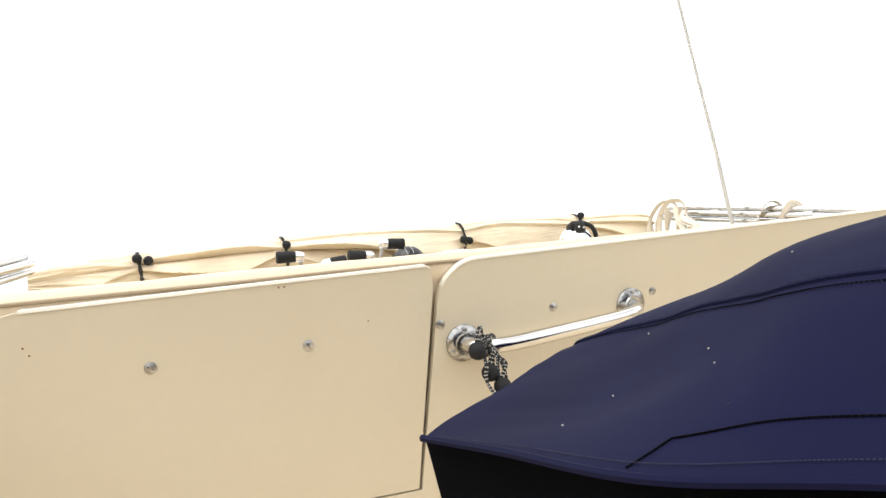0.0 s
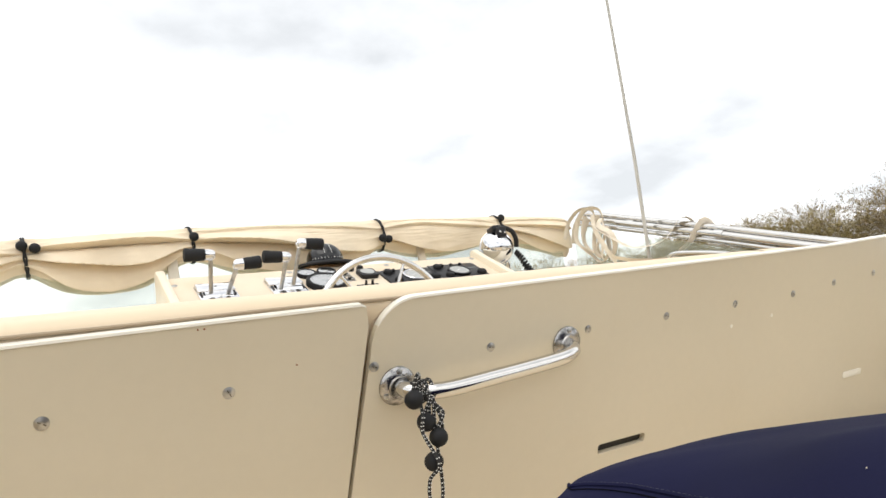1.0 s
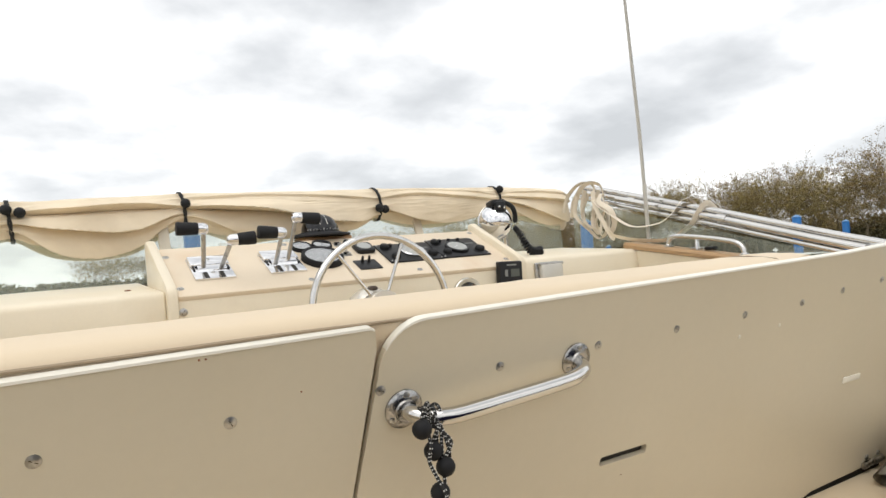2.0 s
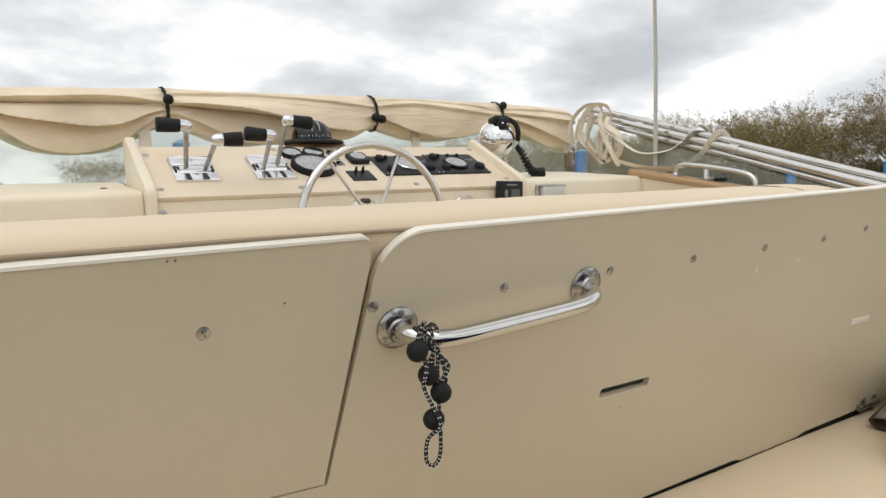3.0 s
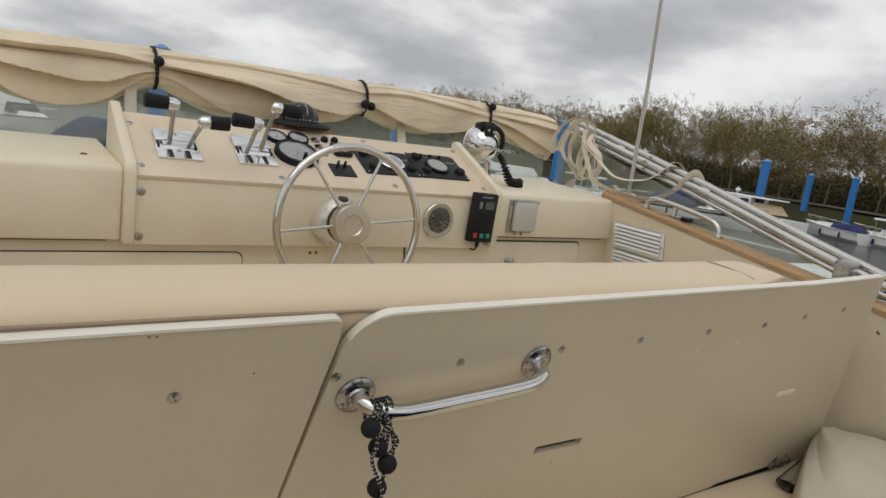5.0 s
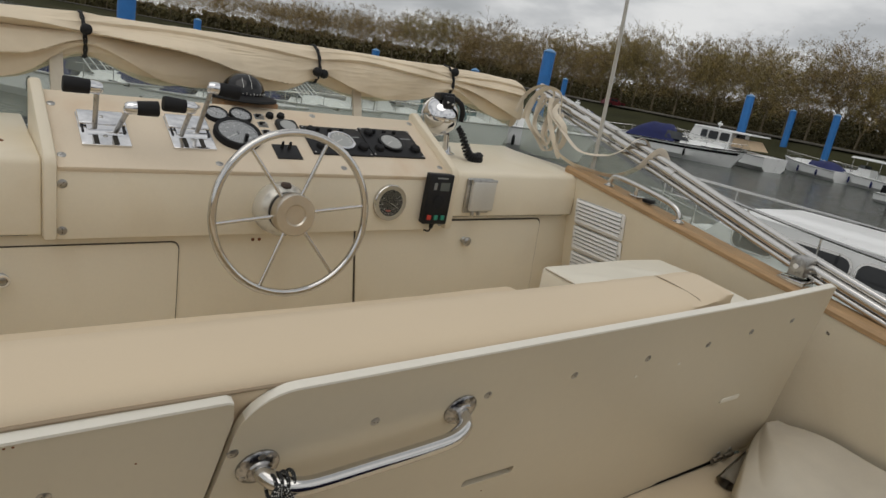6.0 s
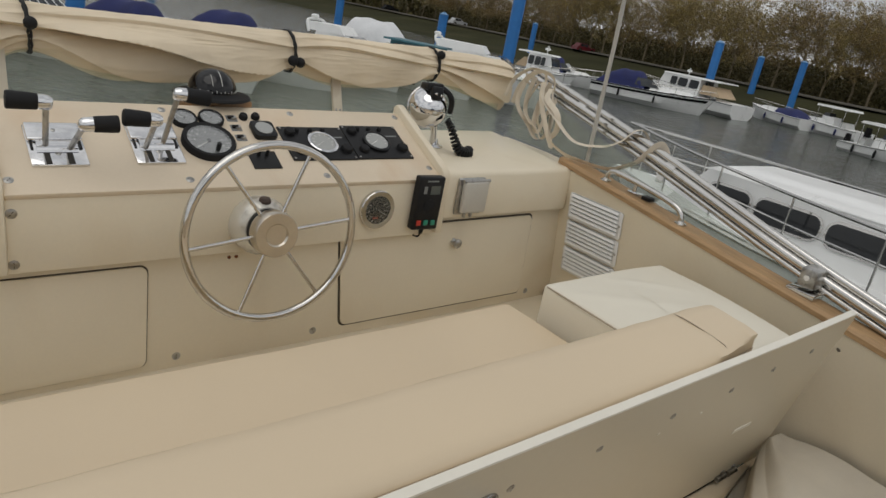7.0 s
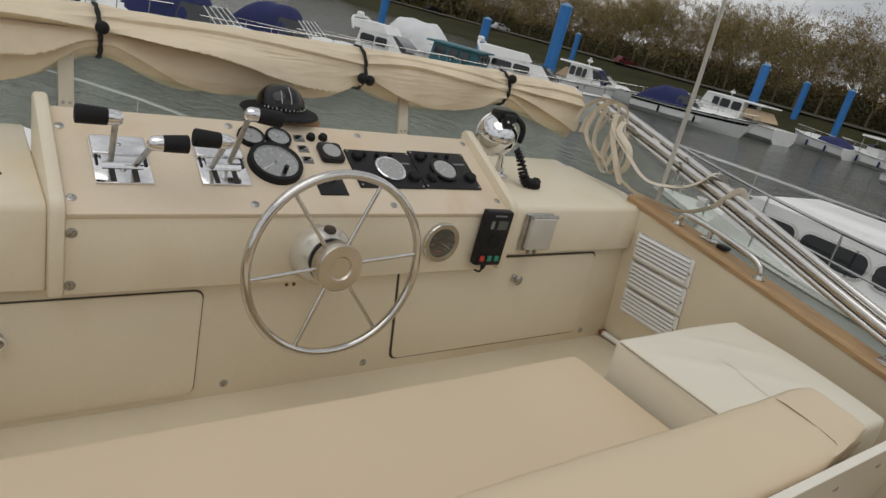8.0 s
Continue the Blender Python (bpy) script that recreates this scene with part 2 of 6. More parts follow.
def water_material():
    m, nt, p = nodes_of("grey_green_water")
    n, l = nt.nodes, nt.links
    p.inputs["Base Color"].default_value = (0.030, 0.036, 0.025, 1)
    p.inputs["Roughness"].default_value = 0.12
    p.inputs["IOR"].default_value = 1.33
    tc = n.new("ShaderNodeTexCoord")
    mp = n.new("ShaderNodeMapping")
    mp.inputs["Scale"].default_value = (1.0, 0.6, 1.0)
    mp.inputs["Rotation"].default_value = (0, 0, 0.5)
    l.new(tc.outputs["Object"], mp.inputs["Vector"])
    a = n.new("ShaderNodeTexNoise")
    a.inputs["Scale"].default_value, a.inputs["Detail"].default_value = 1.6, 6
    b = n.new("ShaderNodeTexNoise")
    b.inputs["Scale"].default_value, b.inputs["Detail"].default_value = 0.25, 4
    for q in (a, b):
        l.new(mp.outputs[0], q.inputs["Vector"])
    mu = n.new("ShaderNodeMath")
    mu.operation = "MULTIPLY"
    l.new(a.outputs["Fac"], mu.inputs[0])
    l.new(b.outputs["Fac"], mu.inputs[1])
    bp = n.new("ShaderNodeBump")
    bp.inputs["Strength"].default_value, bp.inputs["Distance"].default_value = 0.9, 0.30
    l.new(mu.outputs[0], bp.inputs["Height"])
    l.new(bp.outputs[0], p.inputs["Normal"])
    return m


WATER = water_material()


# ---- mesh helpers ----
def mesh_of(name, bm, mat, angle=38):
    for f in bm.faces:
        f.smooth = True
    lim = radians(angle)
    for e in bm.edges:
        if len(e.link_faces) == 2 and e.calc_face_angle(0) > lim:
            e.smooth = False
    me = bpy.data.meshes.new(name)
    bm.to_mesh(me)
    bm.free()
    for q in (mat if isinstance(mat, (list, tuple)) else [mat]):
        me.materials.append(q)
    return me


BASE = {}
ABOARD = []


def thing(name, at, label, category, group="", kind="", aboard=True):
    """A top-level thing: an Empty at its base, whose parts are given in the place's own measures."""
    ob = new(name)
    ob.location = at
    ob.empty_display_size = 0.1
    BASE[ob] = Vector(at)
    tagged(ob, label, category, group, kind)
    if aboard:
        ABOARD.append(ob)
    return ob


def root_of(ob):
    while ob.parent:
        ob = ob.parent
    return ob


def part(name, bm, material, parent, label="", angle=38):
    bmesh.ops.translate(bm, verts=bm.verts, vec=-BASE[root_of(parent)])
    ob = new(name, mesh_of(name, bm, material, angle))
    ob.parent = parent
    if label:
        tagged(ob, label)
    return ob


def single(name, bm, material, at, label, category, group="", kind="", aboard=True, angle=38):
    """A thing that is one mesh."""
    at = Vector(at)
    bmesh.ops.translate(bm, verts=bm.verts, vec=-at)
    ob = new(name, mesh_of(name, bm, material, angle))
    ob.location = at
    BASE[ob] = at
    tagged(ob, label, category, group, kind)
    if aboard:
        ABOARD.append(ob)
    return ob


def rounded(bm, r, seg=2, angle=30):
    es = [e for e in bm.edges if len(e.link_faces) == 2 and e.calc_face_angle(0) > radians(angle)]
    if r > 0:
        bmesh.ops.bevel(bm, geom=es, offset=r, segments=seg, profile=0.5, affect="EDGES", clamp_overlap=True)
    return bm


def box(x0, x1, y0, y1, z0, z1, r=0.003, seg=2, m=None):
    bm = bmesh.new()
    bmesh.ops.create_cube(bm, size=1.0)
    for v in bm.verts:
        v.co = Vector((x0 + (v.co.x + 0.5) * (x1 - x0), y0 + (v.co.y + 0.5) * (y1 - y0), z0 + (v.co.z + 0.5) * (z1 - z0)))
    rounded(bm, r, seg)
    if m:
        bmesh.ops.transform(bm, matrix=m, verts=bm.verts)
    return bm


def join(*bms):
    out = bms[0]
    for b in bms[1:]:
        me = bpy.data.meshes.new("tmp")
        b.to_mesh(me)
        b.free()
        out.from_mesh(me)
        bpy.data.meshes.remove(me)
    return out


def lathe(profile, m, seg=24):
    """Turns a profile of (radius, height) round the axis z of m."""
    bm = bmesh.new()
    rings = []
    for r, h in profile:
        if r < 1e-6:
            rings.append([bm.verts.new(m @ Vector((0, 0, h)))])
        else:
            rings.append([bm.verts.new(m @ Vector((r * math.cos(2 * math.pi * k / seg), r * math.sin(2 * math.pi * k / seg), h))) for k in range(seg)])
    for a, b in zip(rings, rings[1:]):
        for k in range(seg):
            q = (k + 1) % seg
            loop = [a[k % len(a)], a[q % len(a)], b[q % len(b)], b[k % len(b)]]
            uniq = []
            for v in loop:
                if v not in uniq:
                    uniq.append(v)
            if len(uniq) > 2:
                bm.faces.new(uniq)
    for ring, flip in ((rings[0], True), (rings[-1], False)):
        if len(ring) > 1:
            bm.faces.new(ring[::-1] if flip else ring)
    bmesh.ops.recalc_face_normals(bm, faces=bm.faces)
    return bm


def aim(p, d):
    """A pose at p with its z axis along d."""
    return Matrix.Translation(Vector(p)) @ Vector(d).to_track_quat("Z", "Y").to_matrix().to_4x4()


def rod(p0, p1, r0, r1=None, seg=12):
    p0, p1 = Vector(p0), Vector(p1)
    return lathe([(r0, 0), (r1 if r1 is not None else r0, (p1 - p0).length)], aim(p0, p1 - p0), seg)


def spline(points, steps=8):
    """A smooth line through points (Catmull-Rom)."""
    p = [Vector(q) for q in points]
    p = [2 * p[0] - p[1]] + p + [2 * p[-1] - p[-2]]
    out = []
    for i in range(1, len(p) - 2):
        for k in range(steps):
            t = k / steps
            a, b, c, d = p[i - 1], p[i], p[i + 1], p[i + 2]
            out.append(0.5 * ((2 * b) + (c - a) * t + (2 * a - 5 * b + 4 * c - d) * t * t + (3 * b - a - 3 * c + d) * t ** 3))
    out.append(p[-2])
    return out


def tube(points, r, seg=10, closed=False, flat=1.0):
    """A tube along points; flat < 1 gives a strap."""
    pts = [Vector(q) for q in points]
    n = len(pts)
    bm = bmesh.new()
    rings = []
    side = None
    for i in range(n):
        if closed:
            d = pts[(i + 1) % n] - pts[i - 1]
        else:
            d = pts[min(i + 1, n - 1)] - pts[max(i - 1, 0)]
        d.normalize()
        if side is None:
            side = d.orthogonal().normalized() if flat == 1.0 else d.cross(Vector((0.3, 0.2, 1))).normalized()
        side = (side - d * side.dot(d)).normalized()
        up = d.cross(side)
        rr = r[i] if isinstance(r, (list, tuple)) else r
        rings.append([bm.verts.new(pts[i] + rr * (math.cos(2 * math.pi * k / seg) * side + flat * math.sin(2 * math.pi * k / seg) * up)) for k in range(seg)])
    for i in range(n if closed else n - 1):
        a, b = rings[i], rings[(i + 1) % n]
        for k in range(seg):
            q = (k + 1) % seg
            bm.faces.new((a[k], a[q], b[q], b[k]))
    if not closed:
        bm.faces.new(rings[0][::-1])
        bm.faces.new(rings[-1])
    bmesh.ops.recalc_face_normals(bm, faces=bm.faces)
    return bm


def ball(c, r, seg=16):
    bm = bmesh.new()
    bmesh.ops.create_uvsphere(bm, u_segments=seg, v_segments=seg // 2 + 2, radius=r, matrix=Matrix.Translation(Vector(c)))
    return bm


def plate(outer, place, thick, holes=(), r=0.0):
    """A board: an outline (and holes) of (u, v), laid by place(u, v), with thickness along the vector thick."""
    bm = bmesh.new()
    edges = []
    for loop in (outer, *holes):
        vs = [bm.verts.new(place(u, v)) for u, v in loop]
        edges += [bm.edges.new((vs[i], vs[(i + 1) % len(vs)])) for i in range(len(vs))]
    if holes:
        bmesh.ops.triangle_fill(bm, edges=edges, use_beauty=True)
    else:
        bm.faces.new(bm.verts[:])
    got = bmesh.ops.extrude_face_region(bm, geom=bm.faces[:])
    bmesh.ops.translate(bm, verts=[g for g in got["geom"] if isinstance(g, bmesh.types.BMVert)], vec=Vector(thick))
    bmesh.ops.recalc_face_normals(bm, faces=bm.faces)
    if r:
        rounded(bm, r, 2, 50)
    return bm


def round_rect(u0, u1, v0, v1, r, seg=5):
    out = []
    for cu, cv, a in ((u1 - r, v1 - r, 0), (u0 + r, v1 - r, 90), (u0 + r, v0 + r, 180), (u1 - r, v0 + r, 270)):
        for k in range(seg + 1):
            t = radians(a + 90 * k / seg)
            out.append((cu + r * math.cos(t), cv + r * math.sin(t)))
    return out


def cushion(x0, x1, y0, y1, z0, z1, r=0.03, puff=0.012, lean=0.0):
    """A padded block with rounded edges and a slightly swollen top."""
    bm = box(x0, x1, y0, y1, z0, z1, r, 4)
    bmesh.ops.subdivide_edges(bm, edges=[e for e in bm.edges if e.calc_length() > 0.15], cuts=10, use_grid_fill=True)
    for v in bm.verts:
        u, w = (v.co.x - x0) / (x1 - x0), (v.co.y - y0) / (y1 - y0)
        s = max(0.0, min(1.0, 16 * u * (1 - u) * w * (1 - w))) ** 0.5
        h = (v.co.z - z0) / (z1 - z0)
        v.co.z += puff * s * h + 0.004 * noise.noise(v.co * 5.0) * h
        v.co.y += -lean * (v.co.z - z0)
    return bm


# ==== the flybridge (laid level here; the moored boat's slight list is given at the end) ====
LEFT, RIGHT, MIDDLE = -0.34, 2.20, 0.93


def on_board(x, z):
    """The leaning back board's aft face."""
    return Vector((x, 1.0 - 0.28 * (z - 1.0), z))


AFT = Vector((0, -1, -0.28)).normalized()


def screw_head(parent, p, axis, r=0.0070, mat=STEEL, name="screw"):
    m = aim(p, axis)
    s = part(name, lathe([(r * 1.15, -0.002), (r * 1.15, 0.0008), (r * 0.95, 0.0012), (r * 0.72, 0.0022), (0, 0.0026)], m, 14), mat, parent)
    a = random.uniform(0, math.pi)
    part("screw_slot", box(-r * 0.7, r * 0.7, -r * 0.09, r * 0.09, 0.0014, 0.0025, 0, m=m @ Matrix.Rotation(a, 4, "Z")), GAP, s)
    return s


# decks and floor
floor = single("floor", box(-0.42, 2.32, 1.175, 2.14, 0.50, 0.59, 0.004), GELCOAT, (MIDDLE, 1.6, 0.5), "cream painted flybridge floor", "floor", kind="structure")
aft_deck = single("aft_deck", cushion(-0.42, 2.45, -0.9, 1.15, 0.34, 0.486, 0.012, 0.004), VINYL_SIDE, (MIDDLE, 0.0, 0.36), "cream padded deck behind the seat back", "deck", kind="structure")

# superstructure and hull under the flybridge
house = thing("cabin_superstructure", (MIDDLE, 0, -2.5), "cream painted cabin of the moored motor yacht", "boat hull", kind="structure")
part("cabin_wall", box(-0.50, 2.36, -1.6, 2.62, -1.2, 0.36, 0.08, 3), GELCOAT, house)
bm = bmesh.new()
rings = []
for k in range(13):
    u = k / 12
    y = -3.2 + 12.4 * u
    half = 1.95 * (1 - max(0.0, (u - 0.45) / 0.55) ** 2.4) + 0.03
    rise = 0.35 * max(0.0, u - 0.4)
    rings.append([bm.verts.new((MIDDLE + sx * half * f, y + (0.0 if f < 1 else 0.25 * u), z + (rise if z > -2 else 0))) for sx, f, z in
                  ((-1, 1, -1.0), (-1, 0.94, -1.6), (-1, 0.82, -2.7), (1, 0.82, -2.7), (1, 0.94, -1.6), (1, 1, -1.0))])
for a, b in zip(rings, rings[1:]):
    for k in range(6):
        bm.faces.new((a[k], a[(k + 1) % 6], b[(k + 1) % 6], b[k]))
bm.faces.new(rings[0])
bm.faces.new(rings[-1][::-1])
bmesh.ops.recalc_face_normals(bm, faces=bm.faces)
part("hull", bm, WHITE, house, "white hull")
for sx in (-1, 1):
    pts = [(MIDDLE + sx * (1.85 * (1 - max(0.0, (u - 0.5) / 0.5) ** 2.2) + 0.05), 2.2 + 7.0 * u, -0.30 + 0.25 * u) for u in [i / 15 for i in range(16)]]
    part("bow_rail", tube(pts, 0.014, 8), STEEL, house)
    for q in pts[1:-1:2]:
        part("stanchion", rod((q[0], q[1], q[2] - 0.72), q, 0.011), STEEL, house)

# side walls with teak caps
CAP0, CAP1 = 1.14, 0.94


def cap_z(y):
    return CAP0 + (CAP1 - CAP0) * (2.17 - y) / 1.45


for wall_name, cap_name, sx, edge in (("wall_starboard", "trim_starboard", 1, RIGHT), ("wall_port", "trim_port", -1, LEFT)):
    bm = bmesh.new()
    cols = []
    for k in range(15):
        y = 2.56 - 3.4 * k / 14
        zt = min(1.14, cap_z(y)) if y > -0.2 else cap_z(-0.2)
        inner = edge + sx * 0.0
        cols.append([bm.verts.new(q) for q in ((inner, y, zt), (edge + sx * 0.11, y, 0.40), (edge + sx * 0.17, y, 0.40), (edge + sx * 0.09, y, zt))])
    for a, b in zip(cols, cols[1:]):
        for k in range(4):
            bm.faces.new((a[k], a[(k + 1) % 4], b[(k + 1) % 4], b[k]))
    bm.faces.new(cols[0])
    bm.faces.new(cols[-1][::-1])
    bmesh.ops.recalc_face_normals(bm, faces=bm.faces)
    wall = single(wall_name, bm, GELCOAT, (edge, 1.0, 0.4), "cream painted side coaming of the flybridge", "wall", kind="structure")
    bm = bmesh.new()
    cols = []
    for k in range(30):
        y = 2.165 - 2.6 * k / 29
        zt = cap_z(y)
        x0, x1 = edge - sx * 0.004, edge + sx * 0.085
        cols.append([bm.verts.new(q) for q in ((x0, y, zt + 0.002), (x1, y, zt + 0.002), (x1, y, zt + 0.024), (x0 + sx * 0.01, y, zt + 0.026), (x0, y, zt + 0.016))])
    for a, b in zip(cols, cols[1:]):
        for k in range(5):
            bm.faces.new((a[k], a[(k + 1) % 5], b[(k + 1) % 5], b[k]))
    bm.faces.new(cols[0])
    bm.faces.new(cols[-1][::-1])
    bmesh.ops.recalc_face_normals(bm, faces=bm.faces)
    trim = single(cap_name, bm, TEAK, (edge, 1.5, 1.0), "weathered teak cap on the side coaming", "rail cap", kind="structure")
    if sx == 1:
        for y, dz in ((2.045, 0.055), (1.04, 0.05)):
            screw_head(wall, (edge + 0.012, y, cap_z(y) - dz), (-1, 0, -0.15), 0.0085, DULLSTEEL)

# ventilation grille on the starboard coaming
vent = thing("vent_grille", (2.22, 1.94, 0.7), "white louvred plastic ventilation grilles on the side coaming", "vent")


def on_wall(y, z, out=0.0):
    return Vector((RIGHT + 0.11 * (1.1 - z) / 0.7 - 0.003 - out, y, z))


for z1 in (1.055, 0.945, 0.835):
    z0 = z1 - 0.104
    f = part("grille_frame", plate(round_rect(1.825, 2.075, z0, z1, 0.01), on_wall, (-0.006, 0, 0), r=0.0015), VENTWHITE, vent)
    for k in range(6):
        z = z0 + 0.014 + 0.0155 * k
        part("louvre", plate([(1.838, z), (2.062, z), (2.062, z + 0.009), (1.838, z + 0.009)], lambda y, w: on_wall(y, w, 0.012 if w < z + 0.005 else 0.007), (-0.003, 0, 0)), VENTWHITE, f)
        part("louvre_gap", plate([(1.838, z + 0.0102), (2.062, z + 0.0102), (2.062, z + 0.0120), (1.838, z + 0.0120)], lambda y, w: on_wall(y, w, 0.0065), (-0.0006, 0, 0)), GREYDIAL, f)
    for y in (1.833, 2.067):
        screw_head(f, on_wall(y, z0 + 0.052, 0.006), (-1, 0, 0), 0.004, DULLSTEEL)

# forward bulkhead
bulk = single("wall_forward", box(-0.40, 2.30, 2.13, 2.17, 0.52, 1.12, 0.002), GELCOAT, (MIDDLE, 2.15, 0.52), "cream painted bulkhead below the console", "wall", kind="structure")
for x in (0.772, 1.189, 2.135):
    screw_head(bulk, (x, 2.13, 0.624), (0, -1, 0), 0.010, DULLSTEEL)
for x, z in ((0.905, 0.905), (0.925, 0.905)):
    part("bolt_hole", lathe([(0.005, 0), (0.005, 0.002), (0, 0.002)], aim((x, 2.13, z), (0, -1, 0)), 10), RUST, bulk)
part("corner_conduit", tube([(2.262, 2.12, 0.604), (2.262, 2.03, 0.604)], 0.011, 12), WHITE, bulk, "short white plastic pipe in the corner")
part("rust_bracket", box(2.245, 2.275, 2.115, 2.13, 0.60, 0.615, 0.002), RUST, bulk)


def locker(x0, x1, z0, z1, knob, hinge_slant=0.0, gap=0.003):
    ob = thing("locker_door", ((x0 + x1) / 2, 2.13, z0), "cream painted locker door with rounded corners and knob", "cabinet door", "lockers in the bulkhead")
    out = round_rect(x0, x1, z0, z1, 0.022)
    out = [(u + hinge_slant * (z1 - v) / (z1 - z0) * (1 if u < (x0 + x1) / 2 else 0.45), v) for u, v in out]
    cx, cz = (x0 + x1) / 2, (z0 + z1) / 2
    part("door_gap", plate([(cx + (u - cx) * 1.0 + (gap if u > cx else -gap), v + (gap if v > cz else -gap)) for u, v in out], lambda u, v: Vector((u, 2.1305, v)), (0, -0.002, 0)), GAP, ob, "dark shadow gap round the door")
    part("door_panel", plate(out, lambda u, v: Vector((u, 2.1282, v)), (0, -0.0055, 0), r=0.002), GELCOAT, ob)
    k = part("knob", lathe([(0.012, 0), (0.012, 0.004), (0.007, 0.008), (0.008, 0.016), (0.016, 0.020), (0.017, 0.026), (0.011, 0.031), (0, 0.032)], aim((knob[0], 2.1227, knob[1]), (0, -1, 0)), 18), DULLSTEEL, ob, "dull metal knob")
    return ob


locker(0.02, 0.692, 0.612, 0.905, (0.275, 0.83))
locker(1.244, 2.072, 0.628, 0.952, (1.699, 0.880), 0.04, 0.0055)

# console with sloping dash
console = thing("helm_console", (0.98, 2.1, 0.93), "cream painted helm console with a sloping instrument dash", "console")
DY, DZ, SLOPE = 2.10, 1.125, 0.48
DN = Vector((0, -SLOPE, 1)).normalized()
DV = Vector((0, 1, SLOPE)).normalized()


def dash(x, y, lift=0.0):
    return Vector((x, y, DZ + SLOPE * (y - DY))) + DN * lift


def dash_pose(x, y, lift=0.0):
    """Axes on the dash: x across, y up the slope, z out of it."""
    m = Matrix((( 1, 0, 0), (0, DV.y, DN.y), (0, DV.z, DN.z))).to_4x4()
    return Matrix.Translation(dash(x, y, lift)) @ m


part("console_front", box(0.39, 1.572, 2.096, 2.128, 0.932, 1.112, 0.004), GELCOAT, console, "cream front with faint rust stains")
part("dash_panel", plate([(0.39, 2.088), (1.572, 2.088), (1.572, 2.385), (0.39, 2.385)], lambda x, y: dash(x, y, -0.016), DN * 0.016, r=0.004), DASHPAINT, console, "sun-bleached cream dash")
part("dash_back", box(0.39, 1.572, 2.372, 2.388, 1.10, 1.236, 0.003), GELCOAT, console)
cheek = [(2.080, 0.935), (2.081, 1.122), (2.086, 1.140), (2.10, 1.152), (2.385, 1.288), (2.402, 1.287), (2.41, 1.275), (2.41, 1.10), (2.13, 0.935)]
for x0 in (0.360, 1.572):
    c = part("console_cheek", plate(cheek, lambda y, z: Vector((x0, y, z)), (0.03, 0, 0), r=0.008), GELCOAT, console)
    for z in (0.955, 1.075):
        screw_head(c, (x0 + (0.042 if x0 < 1 else -0.012), 2.0955, z), (0, -1, 0), 0.010, DULLSTEEL)
for x, y in ((0.405, 2.13), (0.787, 2.116), (1.172, 2.116), (1.55, 2.135), (0.405, 2.325), (1.165, 2.362), (0.79, 2.362), (1.55, 2.362)):
    screw_head(console, dash(x, y), DN, 0.009, DULLSTEEL)

# dash tops beside the console
for name, x0, x1, zb in (("dash_top_starboard", 1.602, 2.215, 0.975), ("dash_top_port", -0.40, 0.360, 0.943)):
    bm = bmesh.new()
    prof2 = [(2.10, zb), (2.10, 1.118), (2.106, 1.131), (2.118, 1.137), (2.58, 1.160), (2.60, 1.10), (2.128, zb)]
    va = [bm.verts.new((x0, y, z)) for y, z in prof2]
    vb = [bm.verts.new((x1, y, z)) for y, z in prof2]
    for k in range(len(prof2)):
        q = (k + 1) % len(prof2)
        bm.faces.new((va[k], va[q], vb[q], vb[k]))
    bm.faces.new(va[::-1])
    bm.faces.new(vb)
    bmesh.ops.recalc_face_normals(bm, faces=bm.faces)
    rounded(bm, 0.006, 3)
    s = single(name, bm, GELCOAT, ((x0 + x1) / 2, 2.3, zb), "cream moulded dash top beside the console", "dash", kind="structure")
    part("joint_gap", box(x0 + 0.005, x1 - 0.03, 2.119, 2.1285, zb - 0.0055, zb - 0.0005, 0), GAP, s)
    if x0 < 0:
        screw_head(s, (0.285, 2.25, 1.1445), (0, 0, 1), 0.008, RUST)
dash_back = single("dash_shelf", box(0.39, 1.602, 2.39, 2.60, 1.10, 1.155, 0.004), GELCOAT, (0.98, 2.5, 1.1), "cream ledge behind the console", "ledge", kind="structure")

# windscreen
screen = thing("windscreen", (MIDDLE, 2.6, 1.15), "hazy clear plastic windscreen under the rolled canopy", "windscreen")
part("front_pane", plate([(-0.36, 1.155), (2.22, 1.155), (2.28, 1.42), (-0.40, 1.42)], lambda x, z: Vector((x, 2.565 + 0.34 * (z - 1.15), z)), (0, 0.004, 0)), PERSPEX, screen).visible_shadow = False
for sx, edge in ((1, 2.215), (-1, -0.355)):
    p = part("side_pane", plate([(2.56, 1.15), (2.56, 1.40), (2.2, 1.29), (1.55, 1.13), (1.02, 1.015), (0.99, 0.985), (1.3, 1.02), (2.17, 1.145)],
             lambda y, z: Vector((edge + sx * 0.078, y, z)), (sx * 0.004, 0, 0)), PERSPEX, screen)
    p.visible_shadow = False
UPRIGHT = surface("cream_upright", (0.66, 0.60, 0.49), 0.5, vary=0.1, scale=8, stain=(0.35, 0.24, 0.13), stain_amount=0.5, stain_scale=9)
for x in (0.452, 1.455):
    bm = box(x - 0.018, x + 0.018, 2.545, 2.56, 1.15, 1.40, 0.003)
    for v in bm.verts:
        v.co.y += 0.34 * (v.co.z - 1.15)
    u = part("screen_upright", bm, UPRIGHT, screen, "cream upright with two screws")
    for dx in (-0.008, 0.008):
        screw_head(u, (x + dx, 2.545 + 0.34 * 0.075, 1.225), (0, -1, 0.34), 0.004, DULLSTEEL)

